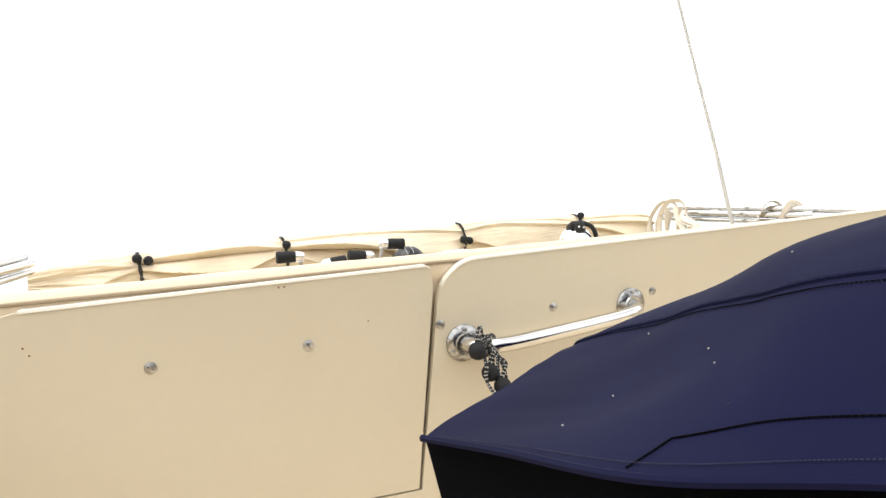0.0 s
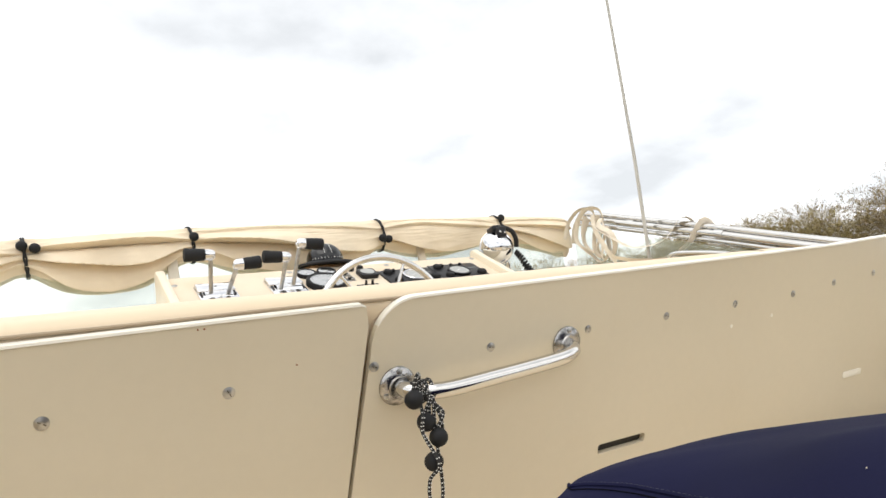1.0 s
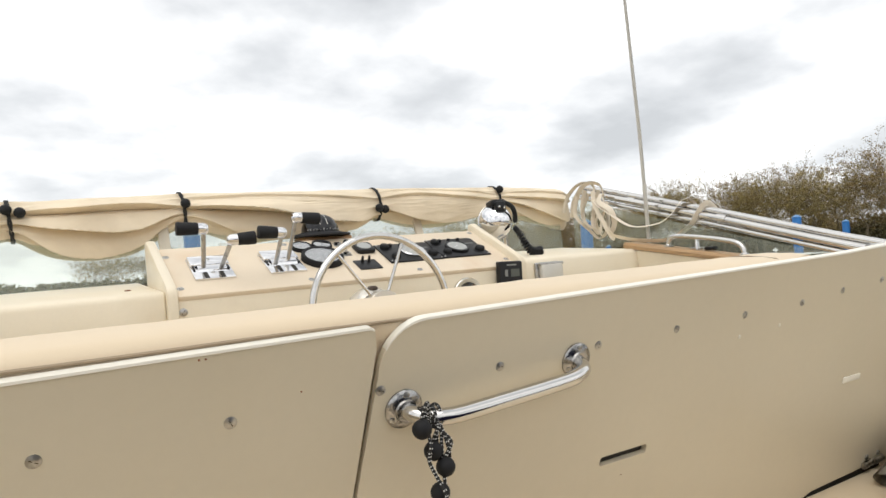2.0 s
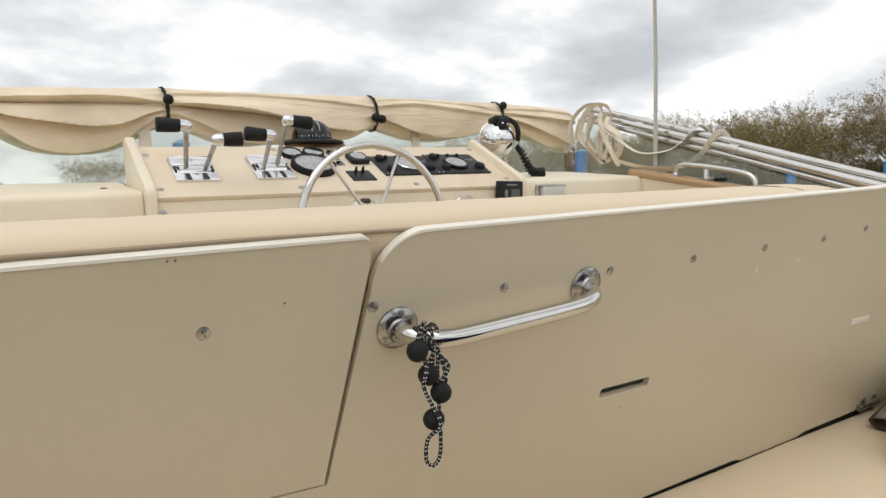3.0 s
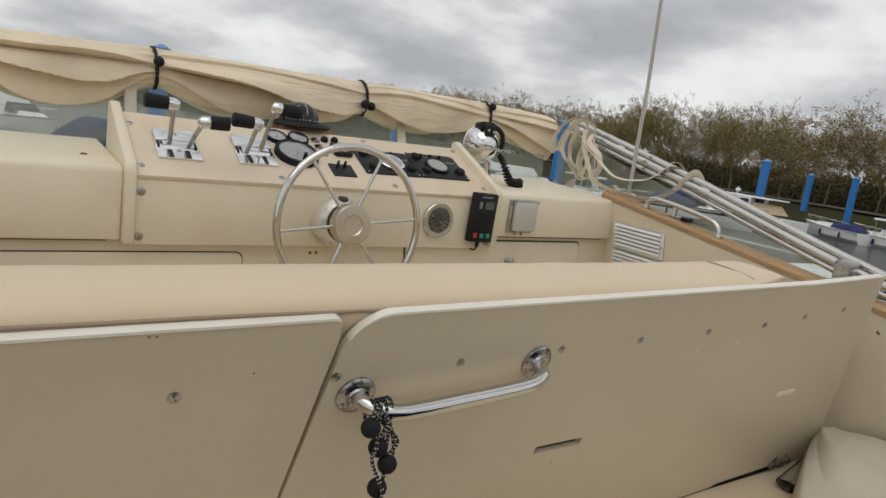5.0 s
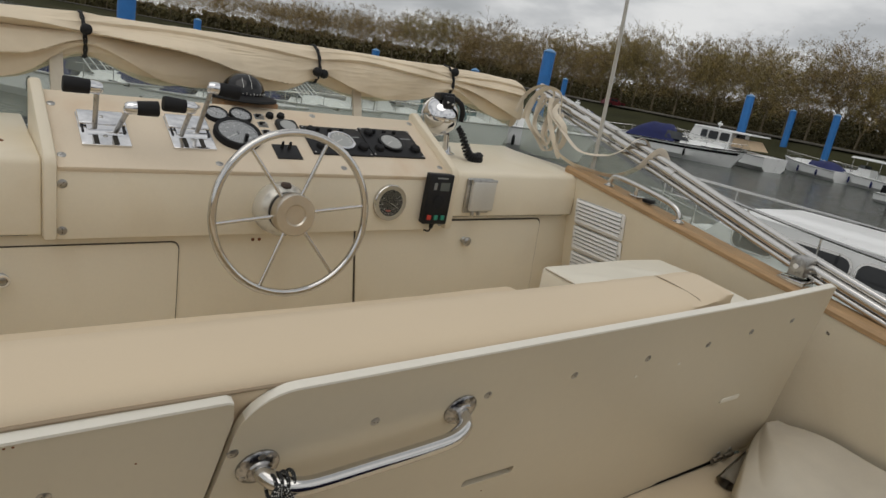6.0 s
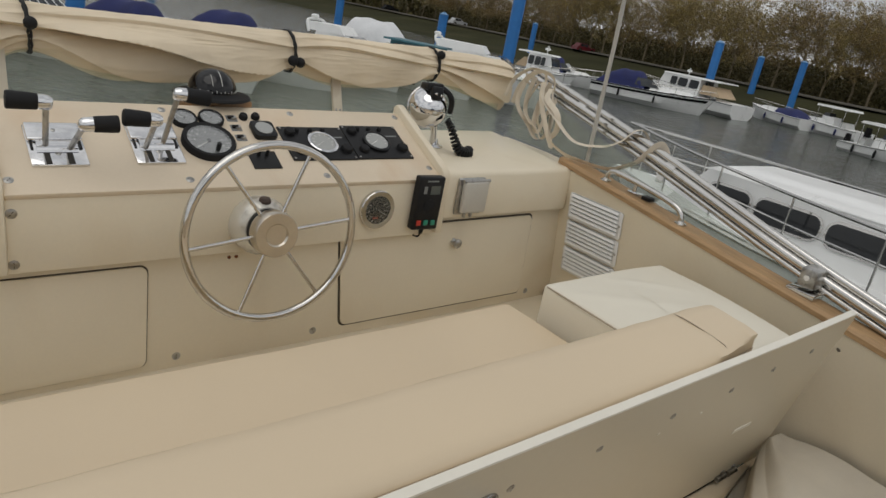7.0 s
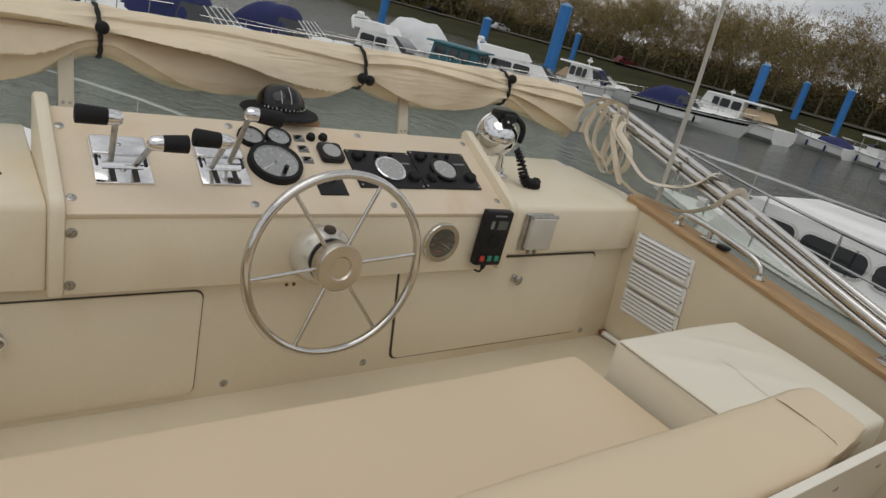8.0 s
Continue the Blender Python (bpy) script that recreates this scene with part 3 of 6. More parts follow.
# folding seat-back boards
arc = [(0.4485 + 0.075 * (1 - math.cos(radians(a))), 1.0215 + 0.075 * math.sin(radians(a))) for a in range(0, 91, 10)]
main = [(0.4095, 0.744), (0.4485, 1.0215)] + arc[1:] + [(1.15, 1.1065), (1.65, 1.1145), (1.955, 1.127), (1.968, 1.123), (2.168, 0.62), (2.165, 0.505), (1.99, 0.501), (1.97, 0.502), (1.72, 0.498), (1.69, 0.490), (1.46, 0.487),
        (1.44, 0.494), (1.42, 0.495), (1.13, 0.492), (1.08, 0.482), (0.85, 0.476), (-0.30, 0.474), (-0.30, 0.761), (0.040, 0.755), (0.045, 0.738), (0.175, 0.738), (0.184, 0.7515)]
slot = round_rect(0.922, 1.048, 0.766, 0.784, 0.006)
board = thing("seat_back_board", (1.2, 1.1, 0.48), "cream painted wooden board behind the helm seat", "board")
part("board_panel", plate(main, on_board, -AFT * 0.012, [slot]), PANELPAINT, board, "cream painted board with a finger slot", angle=5)
# dark plate behind the slot, its colour standing for the shade inside
part("slot_shade", plate(round_rect(0.913, 1.058, 0.757, 0.793, 0.004), lambda x, z: on_board(x, z) - AFT * 0.013, -AFT * 0.004), DARK, board)
# dark strip added to paint the shadow in the gap under the board
part("foot_gap_shade", box(0.9, 2.1, 1.156, 1.166, 0.46, 0.54, 0.002), DARK, board, "dark strip painted as the shadow in the gap under the board")
part("slot_plug", plate(round_rect(1.757, 1.842, 0.781, 0.797, 0.005), lambda x, z: on_board(x, z), AFT * 0.002, r=0.0008), FILLER_AND_HIGHLIGHT, board, "filled pale slot")


def edge_strip(line, lift=0.0012, ease=1):
    """A board's pale top edge laid over its thickness, the highlight painted in."""
    bm = bmesh.new()
    up = Vector((0, 0, 1))
    rows = []
    for i, (u, v) in enumerate(line):
        p = on_board(u, v)
        g = min(1.0, (i + 0.2) / ease)
        out, top = 0.0002 + 0.0008 * g, 0.0002 + lift * g
        rows.append([bm.verts.new(q) for q in (p + AFT * out - up * 0.0022, p + AFT * out + up * top, p - AFT * (0.012 + out) + up * top, p - AFT * (0.012 + out) - up * 0.0022)])
    for c, d in zip(rows, rows[1:]):
        for k in range(4):
            q = (k + 1) % 4
            bm.faces.new((c[k], c[q], d[q], d[k]))
    bm.faces.new(rows[0])
    bm.faces.new(rows[-1][::-1])
    bmesh.ops.recalc_face_normals(bm, faces=bm.faces)
    return bm


part("board_edge", edge_strip(arc[3:] + [(0.8, 1.101), (1.15, 1.1065), (1.65, 1.1145), (1.955, 1.127), (1.968, 1.123)], ease=5), FILLER_AND_HIGHLIGHT, board, "pale top edge with its highlight in the paint")
for x, z in ((0.453, 1.0), (0.664, 1.002), (0.878, 1.006), (1.084, 1.008), (1.296, 1.011), (1.504, 1.014), (1.668, 1.026), (1.845, 1.036)):
    screw_head(board, on_board(x, z), AFT, 0.0068, DULLSTEEL)
for x, z in ((1.29, 0.965), (1.43, 0.973)):
    part("screw_plug", lathe([(0.004, -0.001), (0.004, 0.001), (0, 0.0015)], aim(on_board(x, z), AFT), 10), FILLER_AND_HIGHLIGHT, board)
for x, z in ((0.985, 0.735), (0.43, 0.66), (0.425, 0.663), (0.335, 1.02)):
    part("chip", lathe([(0.0018, -0.001), (0.0013, 0.0006), (0, 0.0006)], aim(on_board(x, z), AFT), 7), RUST, board)
for x in (1.985, 2.045):
    h = part("hinge", tube([on_board(x - 0.02, 0.51) + AFT * 0.006, on_board(x + 0.02, 0.515) + AFT * 0.006], 0.009, 10), DULLSTEEL, board)
    screw_head(h, on_board(x, 0.53) + AFT * 0.002, AFT, 0.007, DULLSTEEL)
flap_out = [(0.4045, 0.747), (0.4437, 1.06), (0.440, 1.089), (0.433, 1.0925), (-0.115, 1.086), (-0.15, 1.079), (-0.19, 1.06), (-0.21, 1.01), (-0.25, 0.766), (0.16, 0.757)]
flap = thing("seat_back_flap", (0.1, 1.06, 0.747), "cream painted hinged flap beside the seat-back board", "board")
part("flap_panel", plate(flap_out, on_board, -AFT * 0.012), PANELPAINT, flap, angle=5)
part("flap_edge", edge_strip([(0.4395, 1.0895), (0.432, 1.0925), (0.2, 1.0903), (-0.115, 1.0865)]), FILLER_AND_HIGHLIGHT, flap, "pale top edge with its highlight in the paint")
for x, z in ((0.029, 0.996), (0.242, 0.996)):
    screw_head(flap, on_board(x, z), AFT, 0.0074, DULLSTEEL)
for x, z in ((-0.114, 1.042), (-0.108, 1.032), (0.205, 1.083), (0.213, 1.083)):
    part("chip", lathe([(0.0018, -0.001), (0.0013, 0.0006), (0, 0.0006)], aim(on_board(x, z), AFT), 7), RUST, flap)

# grab handle
handle = thing("grab_handle", (0.66, 1.0, 0.97), "polished stainless grab handle screwed to the seat-back board", "handle")
f1, f2 = on_board(0.492, 0.966), on_board(0.827, 0.988)
for f in (f1, f2):
    fl = part("flange", lathe([(0.0305, 0), (0.0305, 0.003), (0.028, 0.006), (0.018, 0.009), (0.0165, 0.012)], aim(f, AFT), 28), PITTED, handle, "corroded round flange")
    for k in range(3):
        a = radians(90 + 120 * k)
        screw_head(fl, f + AFT * 0.006 + 0.022 * (math.cos(a) * Vector((1, 0, 0)) + math.sin(a) * AFT.cross(Vector((1, 0, 0)))), AFT, 0.0055, DULLSTEEL)
bar = [on_board(x, z) + AFT * d for x, z, d in ((0.492, 0.966, 0.0), (0.496, 0.966, 0.018), (0.509, 0.966, 0.036), (0.534, 0.967, 0.049), (0.565, 0.968, 0.052), (0.64, 0.973, 0.052),
                                               (0.70, 0.977, 0.052), (0.765, 0.982, 0.051), (0.793, 0.985, 0.046), (0.814, 0.987, 0.034), (0.823, 0.988, 0.016), (0.827, 0.988, 0.0))]
part("bar", tube(spline(bar, 6), 0.0125, 20), STEEL, handle, "polished tube")

# bungee loops with black balls on the handle
bungee = thing("bungee_toggle_cords", (0.53, 0.93, 0.80), "black flecked elastic cords with black toggle balls", "cord")
wrap = on_board(0.511, 0.966) + AFT * 0.038


def flecked(parent, pts, r=0.0026):
    c = part("cord", tube(pts, r, 7), CORDMAT, parent)
    bm = bmesh.new()
    acc = 0.0
    for a, b in zip(pts, pts[1:]):
        a, b = Vector(a), Vector(b)
        acc += (b - a).length
        if acc > 0.0050:
            acc = 0.0
            d = (b - a).normalized()
            sd = d.cross(Vector((0, 1, 0))).normalized()
            for s in (-1, 1):
                q = a + sd * s * r * 0.62 + Vector((0, -r * 0.72, 0))
                bmesh.ops.create_cube(bm, size=0.0015, matrix=Matrix.Translation(q))
    part("fleck", bm, WHITEFLECK, c)
    return c


for k in range(4):
    cx = wrap.x - 0.013 + 0.0085 * k
    cc = Vector((cx, wrap.y, wrap.z + 0.06 * (cx - wrap.x)))
    pts = [cc + 0.0152 * Vector((0.15 * math.sin(a), math.cos(a), math.sin(a))) for a in [2 * math.pi * i / 28 for i in range(29)]]
    flecked(bungee, pts)
balls = [(0.480, 0.936, 0.951), (0.500, 0.944, 0.9155), (0.513, 0.936, 0.8925), (0.499, 0.932, 0.8615)]
ends = [(0.495, -0.01), (0.512, -0.012), (0.53, -0.012), (0.515, -0.012)]
for (bx, by, bz), (ex, ey) in zip(balls, ends):
    part("toggle_ball", ball((bx, by, bz), 0.0138, 18), BLACKMATT, bungee, "black plastic ball")
    w = 0.012
    if bz < 0.87:
        line = [(wrap.x - 0.012, wrap.y - 0.016, wrap.z - 0.006), (bx - 0.012, by - 0.004, 0.93), (bx - 0.014, by - 0.002, 0.905), (bx - 0.002, by - 0.018, 0.862), (bx - 0.011, by - 0.004, 0.84), (bx - 0.0125, by, 0.815),
                (bx - 0.007, by, 0.803), (bx + 0.002, by, 0.803), (bx + 0.0085, by, 0.815), (bx + 0.0095, by, 0.845), (bx + 0.012, by + 0.008, 0.90), (wrap.x + 0.014, wrap.y - 0.012, wrap.z - 0.008)]
    else:
        line = [(wrap.x - 0.008, wrap.y - 0.016, wrap.z - 0.004), (bx + 0.01, by - 0.002, bz + 0.035), (bx, by, bz + 0.012), (bx + 0.008, by + 0.006, bz - 0.012), (bx + 0.012, by + 0.008, bz + 0.02), (wrap.x + 0.01, wrap.y - 0.014, wrap.z - 0.006)]
    flecked(bungee, spline(line, 10))

# helm seat
seat = thing("helm_bench", (0.6, 1.4, 0.59), "long tan vinyl helm bench with padded seat and backrest", "bench")
part("seat_base", box(-0.30, 1.49, 1.16, 1.62, 0.592, 0.785, 0.008), GELCOAT, seat)
part("seat_cushion", cushion(-0.30, 1.530, 1.13, 1.668, 0.787, 0.893, 0.022, 0.006), VINYL, seat, "tan vinyl seat cushion")
bm = bmesh.new()
n_x = 90
loops = []
shape = [(1.075, 0.86), (1.045, 0.96), (0.998, 1.070), (0.989, 1.086), (0.990, 1.100), (0.998, 1.111), (1.018, 1.118), (1.05, 1.122), (1.085, 1.1245), (1.12, 1.1255), (1.142, 1.1235), (1.154, 1.114), (1.162, 1.09), (1.19, 0.98), (1.22, 0.886)]
for k in range(n_x + 1):
    u = k / n_x
    x = -0.31 + 1.905 * u
    end = min(1.0, (1 - u) * n_x / 1.3, u * n_x / 2.2) ** 0.5
    seam = math.exp(-((x - 1.455) / 0.009) ** 2)
    ring = []
    for i, (y, z) in enumerate(shape):
        wob = 0.0025 * noise.noise(Vector((x * 3, i * 0.7, 0))) + 0.0012 * noise.noise(Vector((x * 14, i, 4))) + 0.0022 * max(0.0, (x - 1.2) / 0.4) * noise.noise(Vector((x * 22, i * 0.8, 9)))
        narrow = 0.030 * max(0.0, (x - 1.36) / 0.235)
        y = max(y, 0.989 + narrow) if z > 1.06 else y
        yy, zz = 1.09 + (y - 1.09) * (0.985 + 0.015 * end), 1.0 + (z - 1.0) * (0.985 + 0.015 * end)
        ring.append(bm.verts.new((x + (0.012 if x > 1.0 else 0.0) * (y - 1.05) / 0.1 * max(0.0, (x - 1.3) / 0.3), yy + wob, zz + wob - 0.0022 * seam)))
    loops.append(ring)
for a, b in zip(loops, loops[1:]):
    for k in range(len(shape)):
        q = (k + 1) % len(shape)
        bm.faces.new((a[k], a[q], b[q], b[k]))
bm.faces.new(loops[0])
bm.faces.new(loops[-1][::-1])
bmesh.ops.recalc_face_normals(bm, faces=bm.faces)
back = part("backrest_cushion", bm, VINYL, seat, "tan vinyl backrest cushion", angle=60)
part("piping", tube([(x, 0.9885 + 0.001 * noise.noise(Vector((x * 4, 0, 0))), 1.098 + 0.002 * noise.noise(Vector((x * 5, 2, 0)))) for x in [-0.30 + 1.86 * i / 40 for i in range(41)]], 0.0028, 6), surface("brown_piping", (0.33, 0.25, 0.16), 0.6), back)
part("end_seam", tube([(1.455 + 0.012 * (y - 1.05) / 0.1 * 0.5, max(y, 1.007), z - 0.0004) for y, z in shape[4:11]], 0.0013, 5), surface("seam_thread", (0.30, 0.235, 0.165), 0.8), back)

part("band_seam", tube([(x, 0.9885 + 0.030 * max(0.0, (x - 1.36) / 0.235), 1.086 + 0.003 * noise.noise(Vector((x * 6, 1, 0)))) for x in [1.20 + 0.385 * i / 20 for i in range(21)]], 0.0013, 5), surface("band_thread", (0.34, 0.27, 0.19), 0.8), back)

# white box cushion
boxseat = thing("corner_seat", (1.81, 1.33, 0.59), "white vinyl box cushion on a corner locker", "seat")
part("locker_base", box(1.60, 2.12, 1.17, 1.55, 0.592, 0.82, 0.006), GELCOAT, boxseat)
bm = cushion(1.564, 2.119, 1.10, 1.585, 0.822, 0.978, 0.014, 0.012)
bmesh.ops.subdivide_edges(bm, edges=[e for e in bm.edges if e.calc_length() > 0.03], cuts=3, use_grid_fill=True)
for v in bm.verts:
    v.co.x -= 0.090 * (1.585 - v.co.y) / 0.5 * (1 if v.co.x > 1.8 else 0.15)
    if v.co.z > 0.95:
        w = (v.co.x + 1.25 * v.co.y) * 5.5
        v.co.z += 0.0025 * math.sin(w) + 0.0045 * max(0.0, 0.22 - abs(noise.noise(Vector((v.co.x * 3.2 + v.co.y * 4.6, v.co.y * 0.9 - v.co.x * 0.9, 3))))) / 0.22 * max(0.0, min(1.0, (1.56 - v.co.y) / 0.08, (v.co.y - 1.1) / 0.05, (2.0 - v.co.x) / 0.1, (v.co.x - 1.58) / 0.06))
cush = part("box_cushion", bm, WHITEVINYL, boxseat, "white vinyl cushion with piped edges")
part("piping", tube([(1.566 - 0.028 * (1 - t), 1.08 + 0.49 * t, 0.9765) for t in [i / 12 for i in range(13)]], 0.0024, 6), surface("taupe_piping", (0.40, 0.33, 0.24), 0.6), cush)

# ---- helm things ----
WC = Vector((0.960, 1.985, 1.024))
WAX = Vector((0, -1, 0.10)).normalized()
WM = aim(WC, WAX)
wheel = thing("steering_wheel", WC, "stainless six-spoked steering wheel on a chrome hub", "steering wheel")


def ring(m, rad, r, h=0.0, seg=64, thick=12):
    return tube([m @ Vector((rad * math.cos(2 * math.pi * k / seg), rad * math.sin(2 * math.pi * k / seg), h)) for k in range(seg)], r, thick, True)


part("rim", ring(WM, 0.2285, 0.0112), STEEL, wheel, "polished tube rim")
SPOKE0 = 6
for k in range(6):
    a = radians(SPOKE0 + 60 * k)
    d = Vector((math.cos(a), math.sin(a), 0))
    part("spoke", rod(WM @ (d * 0.04 + Vector((0, 0, -0.006))), WM @ (d * 0.225), 0.0052, seg=10), STEEL, wheel)
part("hub_cap", lathe([(0.056, -0.028), (0.060, -0.020), (0.060, 0.014), (0.057, 0.018), (0.031, 0.018), (0.027, 0.0135), (0, 0.0125)], WM, 36), surface("brushed_hub", (0.60, 0.55, 0.47), 0.30, 1.0, vary=0.1, scale=20, fine=300, bump=0.05), wheel, "brushed metal hub cap")
part("hub_collar", lathe([(0.050, -0.045), (0.056, -0.044), (0.056, -0.029), (0.050, -0.028)], WM, 30), BLACK, wheel)
part("helm_housing", lathe([(0.078, -0.112), (0.078, -0.075), (0.070, -0.060), (0.058, -0.046), (0, -0.046)], WM, 36), ENAMEL, wheel, "worn white housing with dark cracks")
part("filler_cap", lathe([(0.016, 0), (0.017, 0.006), (0.013, 0.013), (0, 0.014)], aim(WM @ Vector((0.002, 0.066, -0.068)), (0, 0.0, 1)), 14), surface("brown_plug", (0.06, 0.04, 0.03), 0.7, vary=0.3, scale=60), wheel)


def control(x0, x1, y0, y1, levers):
    ob = thing("engine_control", ((x0 + x1) / 2, (y0 + y1) / 2, dash(0, y0).z), "chrome twin engine control with black-gripped levers", "boat control", "engine controls on the dash")
    w = (x1 - x0) / 2
    m = dash_pose((x0 + x1) / 2, (y0 + y1) / 2)
    h = (y1 - y0) / 2 * math.sqrt(1 + SLOPE * SLOPE)
    pl = part("base_plate", box(-w, w, -h, h, 0, 0.006, 0.0015, m=m), CHROME, ob)
    part("raised_cover", box(-w * 0.98, w * 0.98, h * 0.12, h * 0.98, 0.006, 0.016, 0.004, 3, m=m), CHROME, ob)
    part("drum", lathe([(0.026, -w * 0.72), (0.026, w * 0.72)], m @ Matrix.Translation((0, -0.008, -0.008)) @ Matrix.Rotation(math.pi / 2, 4, "Y"), 28), CHROME, ob)
    for sx in (-1, 1):
        part("lever_slot", box(sx * w * 0.40 - 0.006, sx * w * 0.40 + 0.006, -h * 0.96, h * 0.1, 0.004, 0.0072, 0, m=m), DARK, pl)
        part("slot_frame", box(sx * w * 0.86 - 0.003, sx * w * 0.86 + 0.003, -h * 0.25, h * 0.3, 0.006, 0.010, 0.001, m=m), BLACK, pl)
    screw_head(ob, m @ Vector((0, -h * 0.45, 0.006)), DN, 0.0055, DULLSTEEL)
    screw_head(ob, m @ Vector((0, h * 0.55, 0.016)), DN, 0.0045, DULLSTEEL)
    for b, e, t, sx in levers:
        b, e, t = Vector(b), Vector(e), Vector(t)
        lv = part("lever", tube(spline([b, b.lerp(e, 0.5), e - (e - b).normalized() * 0.012], 5), [0.0066] * 11, 12), DULLSTEEL, ob, "chromed lever")
        ax = (t - e).normalized()
        part("lever_elbow", join(ball(e - (e - b).normalized() * 0.004, 0.0145, 16), lathe([(0.010, -0.012), (0.0155, -0.004), (0.0165, 0.008), (0.0165, 0.016)], aim(e, ax), 20)), CHROME, lv, "chrome elbow")
        ln = (t - e).length
        part("lever_grip", lathe([(0.0165, 0.016), (0.0178, 0.018), (0.0190, ln * 0.6), (0.0198, ln - 0.004), (0.0180, ln - 0.001), (0, ln)], aim(e, ax), 22), BLACKMATT, lv, "black rubber grip")
    return ob


control(0.455, 0.572, 2.165, 2.292, [((0.491, 2.222, 1.175), (0.484, 2.150, 1.306), (0.408, 2.152, 1.309), -1), ((0.537, 2.222, 1.175), (0.552, 2.112, 1.268), (0.621, 2.108, 1.271), 1)])
control(0.678, 0.794, 2.168, 2.300, [((0.708, 2.225, 1.175), (0.703, 2.112, 1.281), (0.630, 2.114, 1.286), -1), ((0.748, 2.225, 1.178), (0.776, 2.185, 1.330), (0.852, 2.182, 1.322), 1)])


def dial(name, label, m, r, face, rim=BLACK, depth=0.012, needle=200, ticks=11, rim_w=0.18):
    ob = thing(name, m.translation, label, "gauge", "instruments on the dash")
    part("bezel", lathe([(r * 0.98, -0.004), (r, 0.0), (r, depth * 0.8), (r * 0.96, depth), (r * (1 - rim_w), depth * 0.92), (r * (1 - rim_w) * 0.98, depth * 0.45), (0, depth * 0.45)], m, 40), rim, ob)
    f = part("dial_face", lathe([(r * (1 - rim_w), depth * 0.46), (r * (1 - rim_w), depth * 0.50), (0, depth * 0.50)], m, 40), face, ob)
    rr = r * (1 - rim_w)
    mark = WHITEFLECK if face in (GREYDIAL, BLACK, BLACKMATT) else BLACK
    for k in range(ticks):
        a = radians(-30 + 240 * k / (ticks - 1))
        part("tick", box(rr * 0.80, rr * 0.94, -rr * 0.012, rr * 0.012, depth * 0.5, depth * 0.5 + 0.0006, 0, m=m @ Matrix.Rotation(a, 4, "Z")), mark, f)
        if k % 2 == 0:
            part("numeral_bar", box(rr * 0.60, rr * 0.69, -rr * 0.035, rr * 0.035, depth * 0.5, depth * 0.5 + 0.0005, 0, m=m @ Matrix.Rotation(a, 4, "Z")), GREYDIAL if mark is WHITEFLECK and face is BLACK else mark, f)
    part("needle", box(-rr * 0.15, rr * 0.85, -rr * 0.02, rr * 0.02, depth * 0.58, depth * 0.66, 0, m=m @ Matrix.Rotation(radians(needle), 4, "Z")), WHITEFLECK, f)
    part("needle_cap", lathe([(rr * 0.09, depth * 0.5), (rr * 0.08, depth * 0.8), (0, depth * 0.8)], m, 14), BLACK, f)
    part("glass", lathe([(rr, depth * 0.86), (0, depth * 0.9)], m, 32), CLEARGLASS, ob).visible_shadow = False
    return ob


big = dial("speed_gauge", "large round gauge with grey face and black bezel", dash_pose(0.874, 2.237), 0.070, GREYDIAL, BLACKMATT, 0.020, 215, 13)
part("reset_stem", rod(dash_pose(0.874, 2.237) @ Vector((0.012, -0.036, 0.012)), dash_pose(0.874, 2.237) @ Vector((0.012, -0.036, 0.034)), 0.006), BLACK, big)
dial("small_gauge", "small round gauge with grey face and black bezel", dash_pose(0.836, 2.324), 0.035, GREYDIAL, BLACKMATT, 0.014, 140, 7)
dial("small_gauge", "small round gauge with grey face and black bezel", dash_pose(0.910, 2.326), 0.035, GREYDIAL, BLACKMATT, 0.014, 120, 7)
tacho = dial("tachometer", "round dial with black face and chrome bezel in the console front", aim((1.340, 2.096, 1.030), (0, -1, 0)) @ Matrix.Rotation(math.pi, 4, "Z"), 0.060, BLACKMATT, STEEL, 0.014, 150, 13, 0.26)
part("red_sector", box(-0.012, 0.006, -0.030, -0.025, 0.0073, 0.0079, 0, m=aim((1.340, 2.096, 1.030), (0, -1, 0))), REDPLASTIC, tacho)

# square gauge beside the dials
m = dash_pose(1.046, 2.283)
sq = thing("square_gauge", m.translation, "small black square-bodied gauge with pale face", "gauge", "instruments on the dash")
part("body", plate(round_rect(-0.034, 0.034, -0.034, 0.034, 0.012), lambda u, v: m @ Vector((u, v, 0)), DN * 0.016, r=0.003), BLACK, sq)
part("dial_face", lathe([(0.025, 0.015), (0.025, 0.018), (0.022, 0.0185), (0, 0.0185)], m, 28), PALEDIAL, sq)
for x, y in ((1.008, 2.338), (1.045, 2.340)):
    k = thing("push_button", dash(x, y), "small round black push button", "button", "buttons on the dash")
    part("button_body", lathe([(0.012, 0), (0.013, 0.006), (0.010, 0.014), (0.006, 0.015), (0, 0.013)], dash_pose(x, y), 18), BLACKMATT, k)
for y in (2.335, 2.298, 2.260):
    k = thing("key_switch", dash(0.972, y), "small chrome key switch with a label plate", "switch", "key switches on the dash")
    mm = dash_pose(0.972, y)
    part("label_plate", box(-0.014, 0.016, -0.013, 0.013, 0, 0.0015, 0.0004, m=mm), GREYDIAL, k)
    part("switch_body", lathe([(0.009, 0), (0.009, 0.005), (0.007, 0.008), (0, 0.008)], mm @ Matrix.Translation((0.006, 0, 0)), 14), DULLSTEEL, k)
    part("switch_tab", box(-0.011, 0.006, -0.004, 0.004, 0.002, 0.010, 0.001, m=mm), BLACK, k)
m = dash_pose(1.008, 2.176)
pl = thing("toggle_plate", m.translation, "black plate with two small toggles", "switch panel")
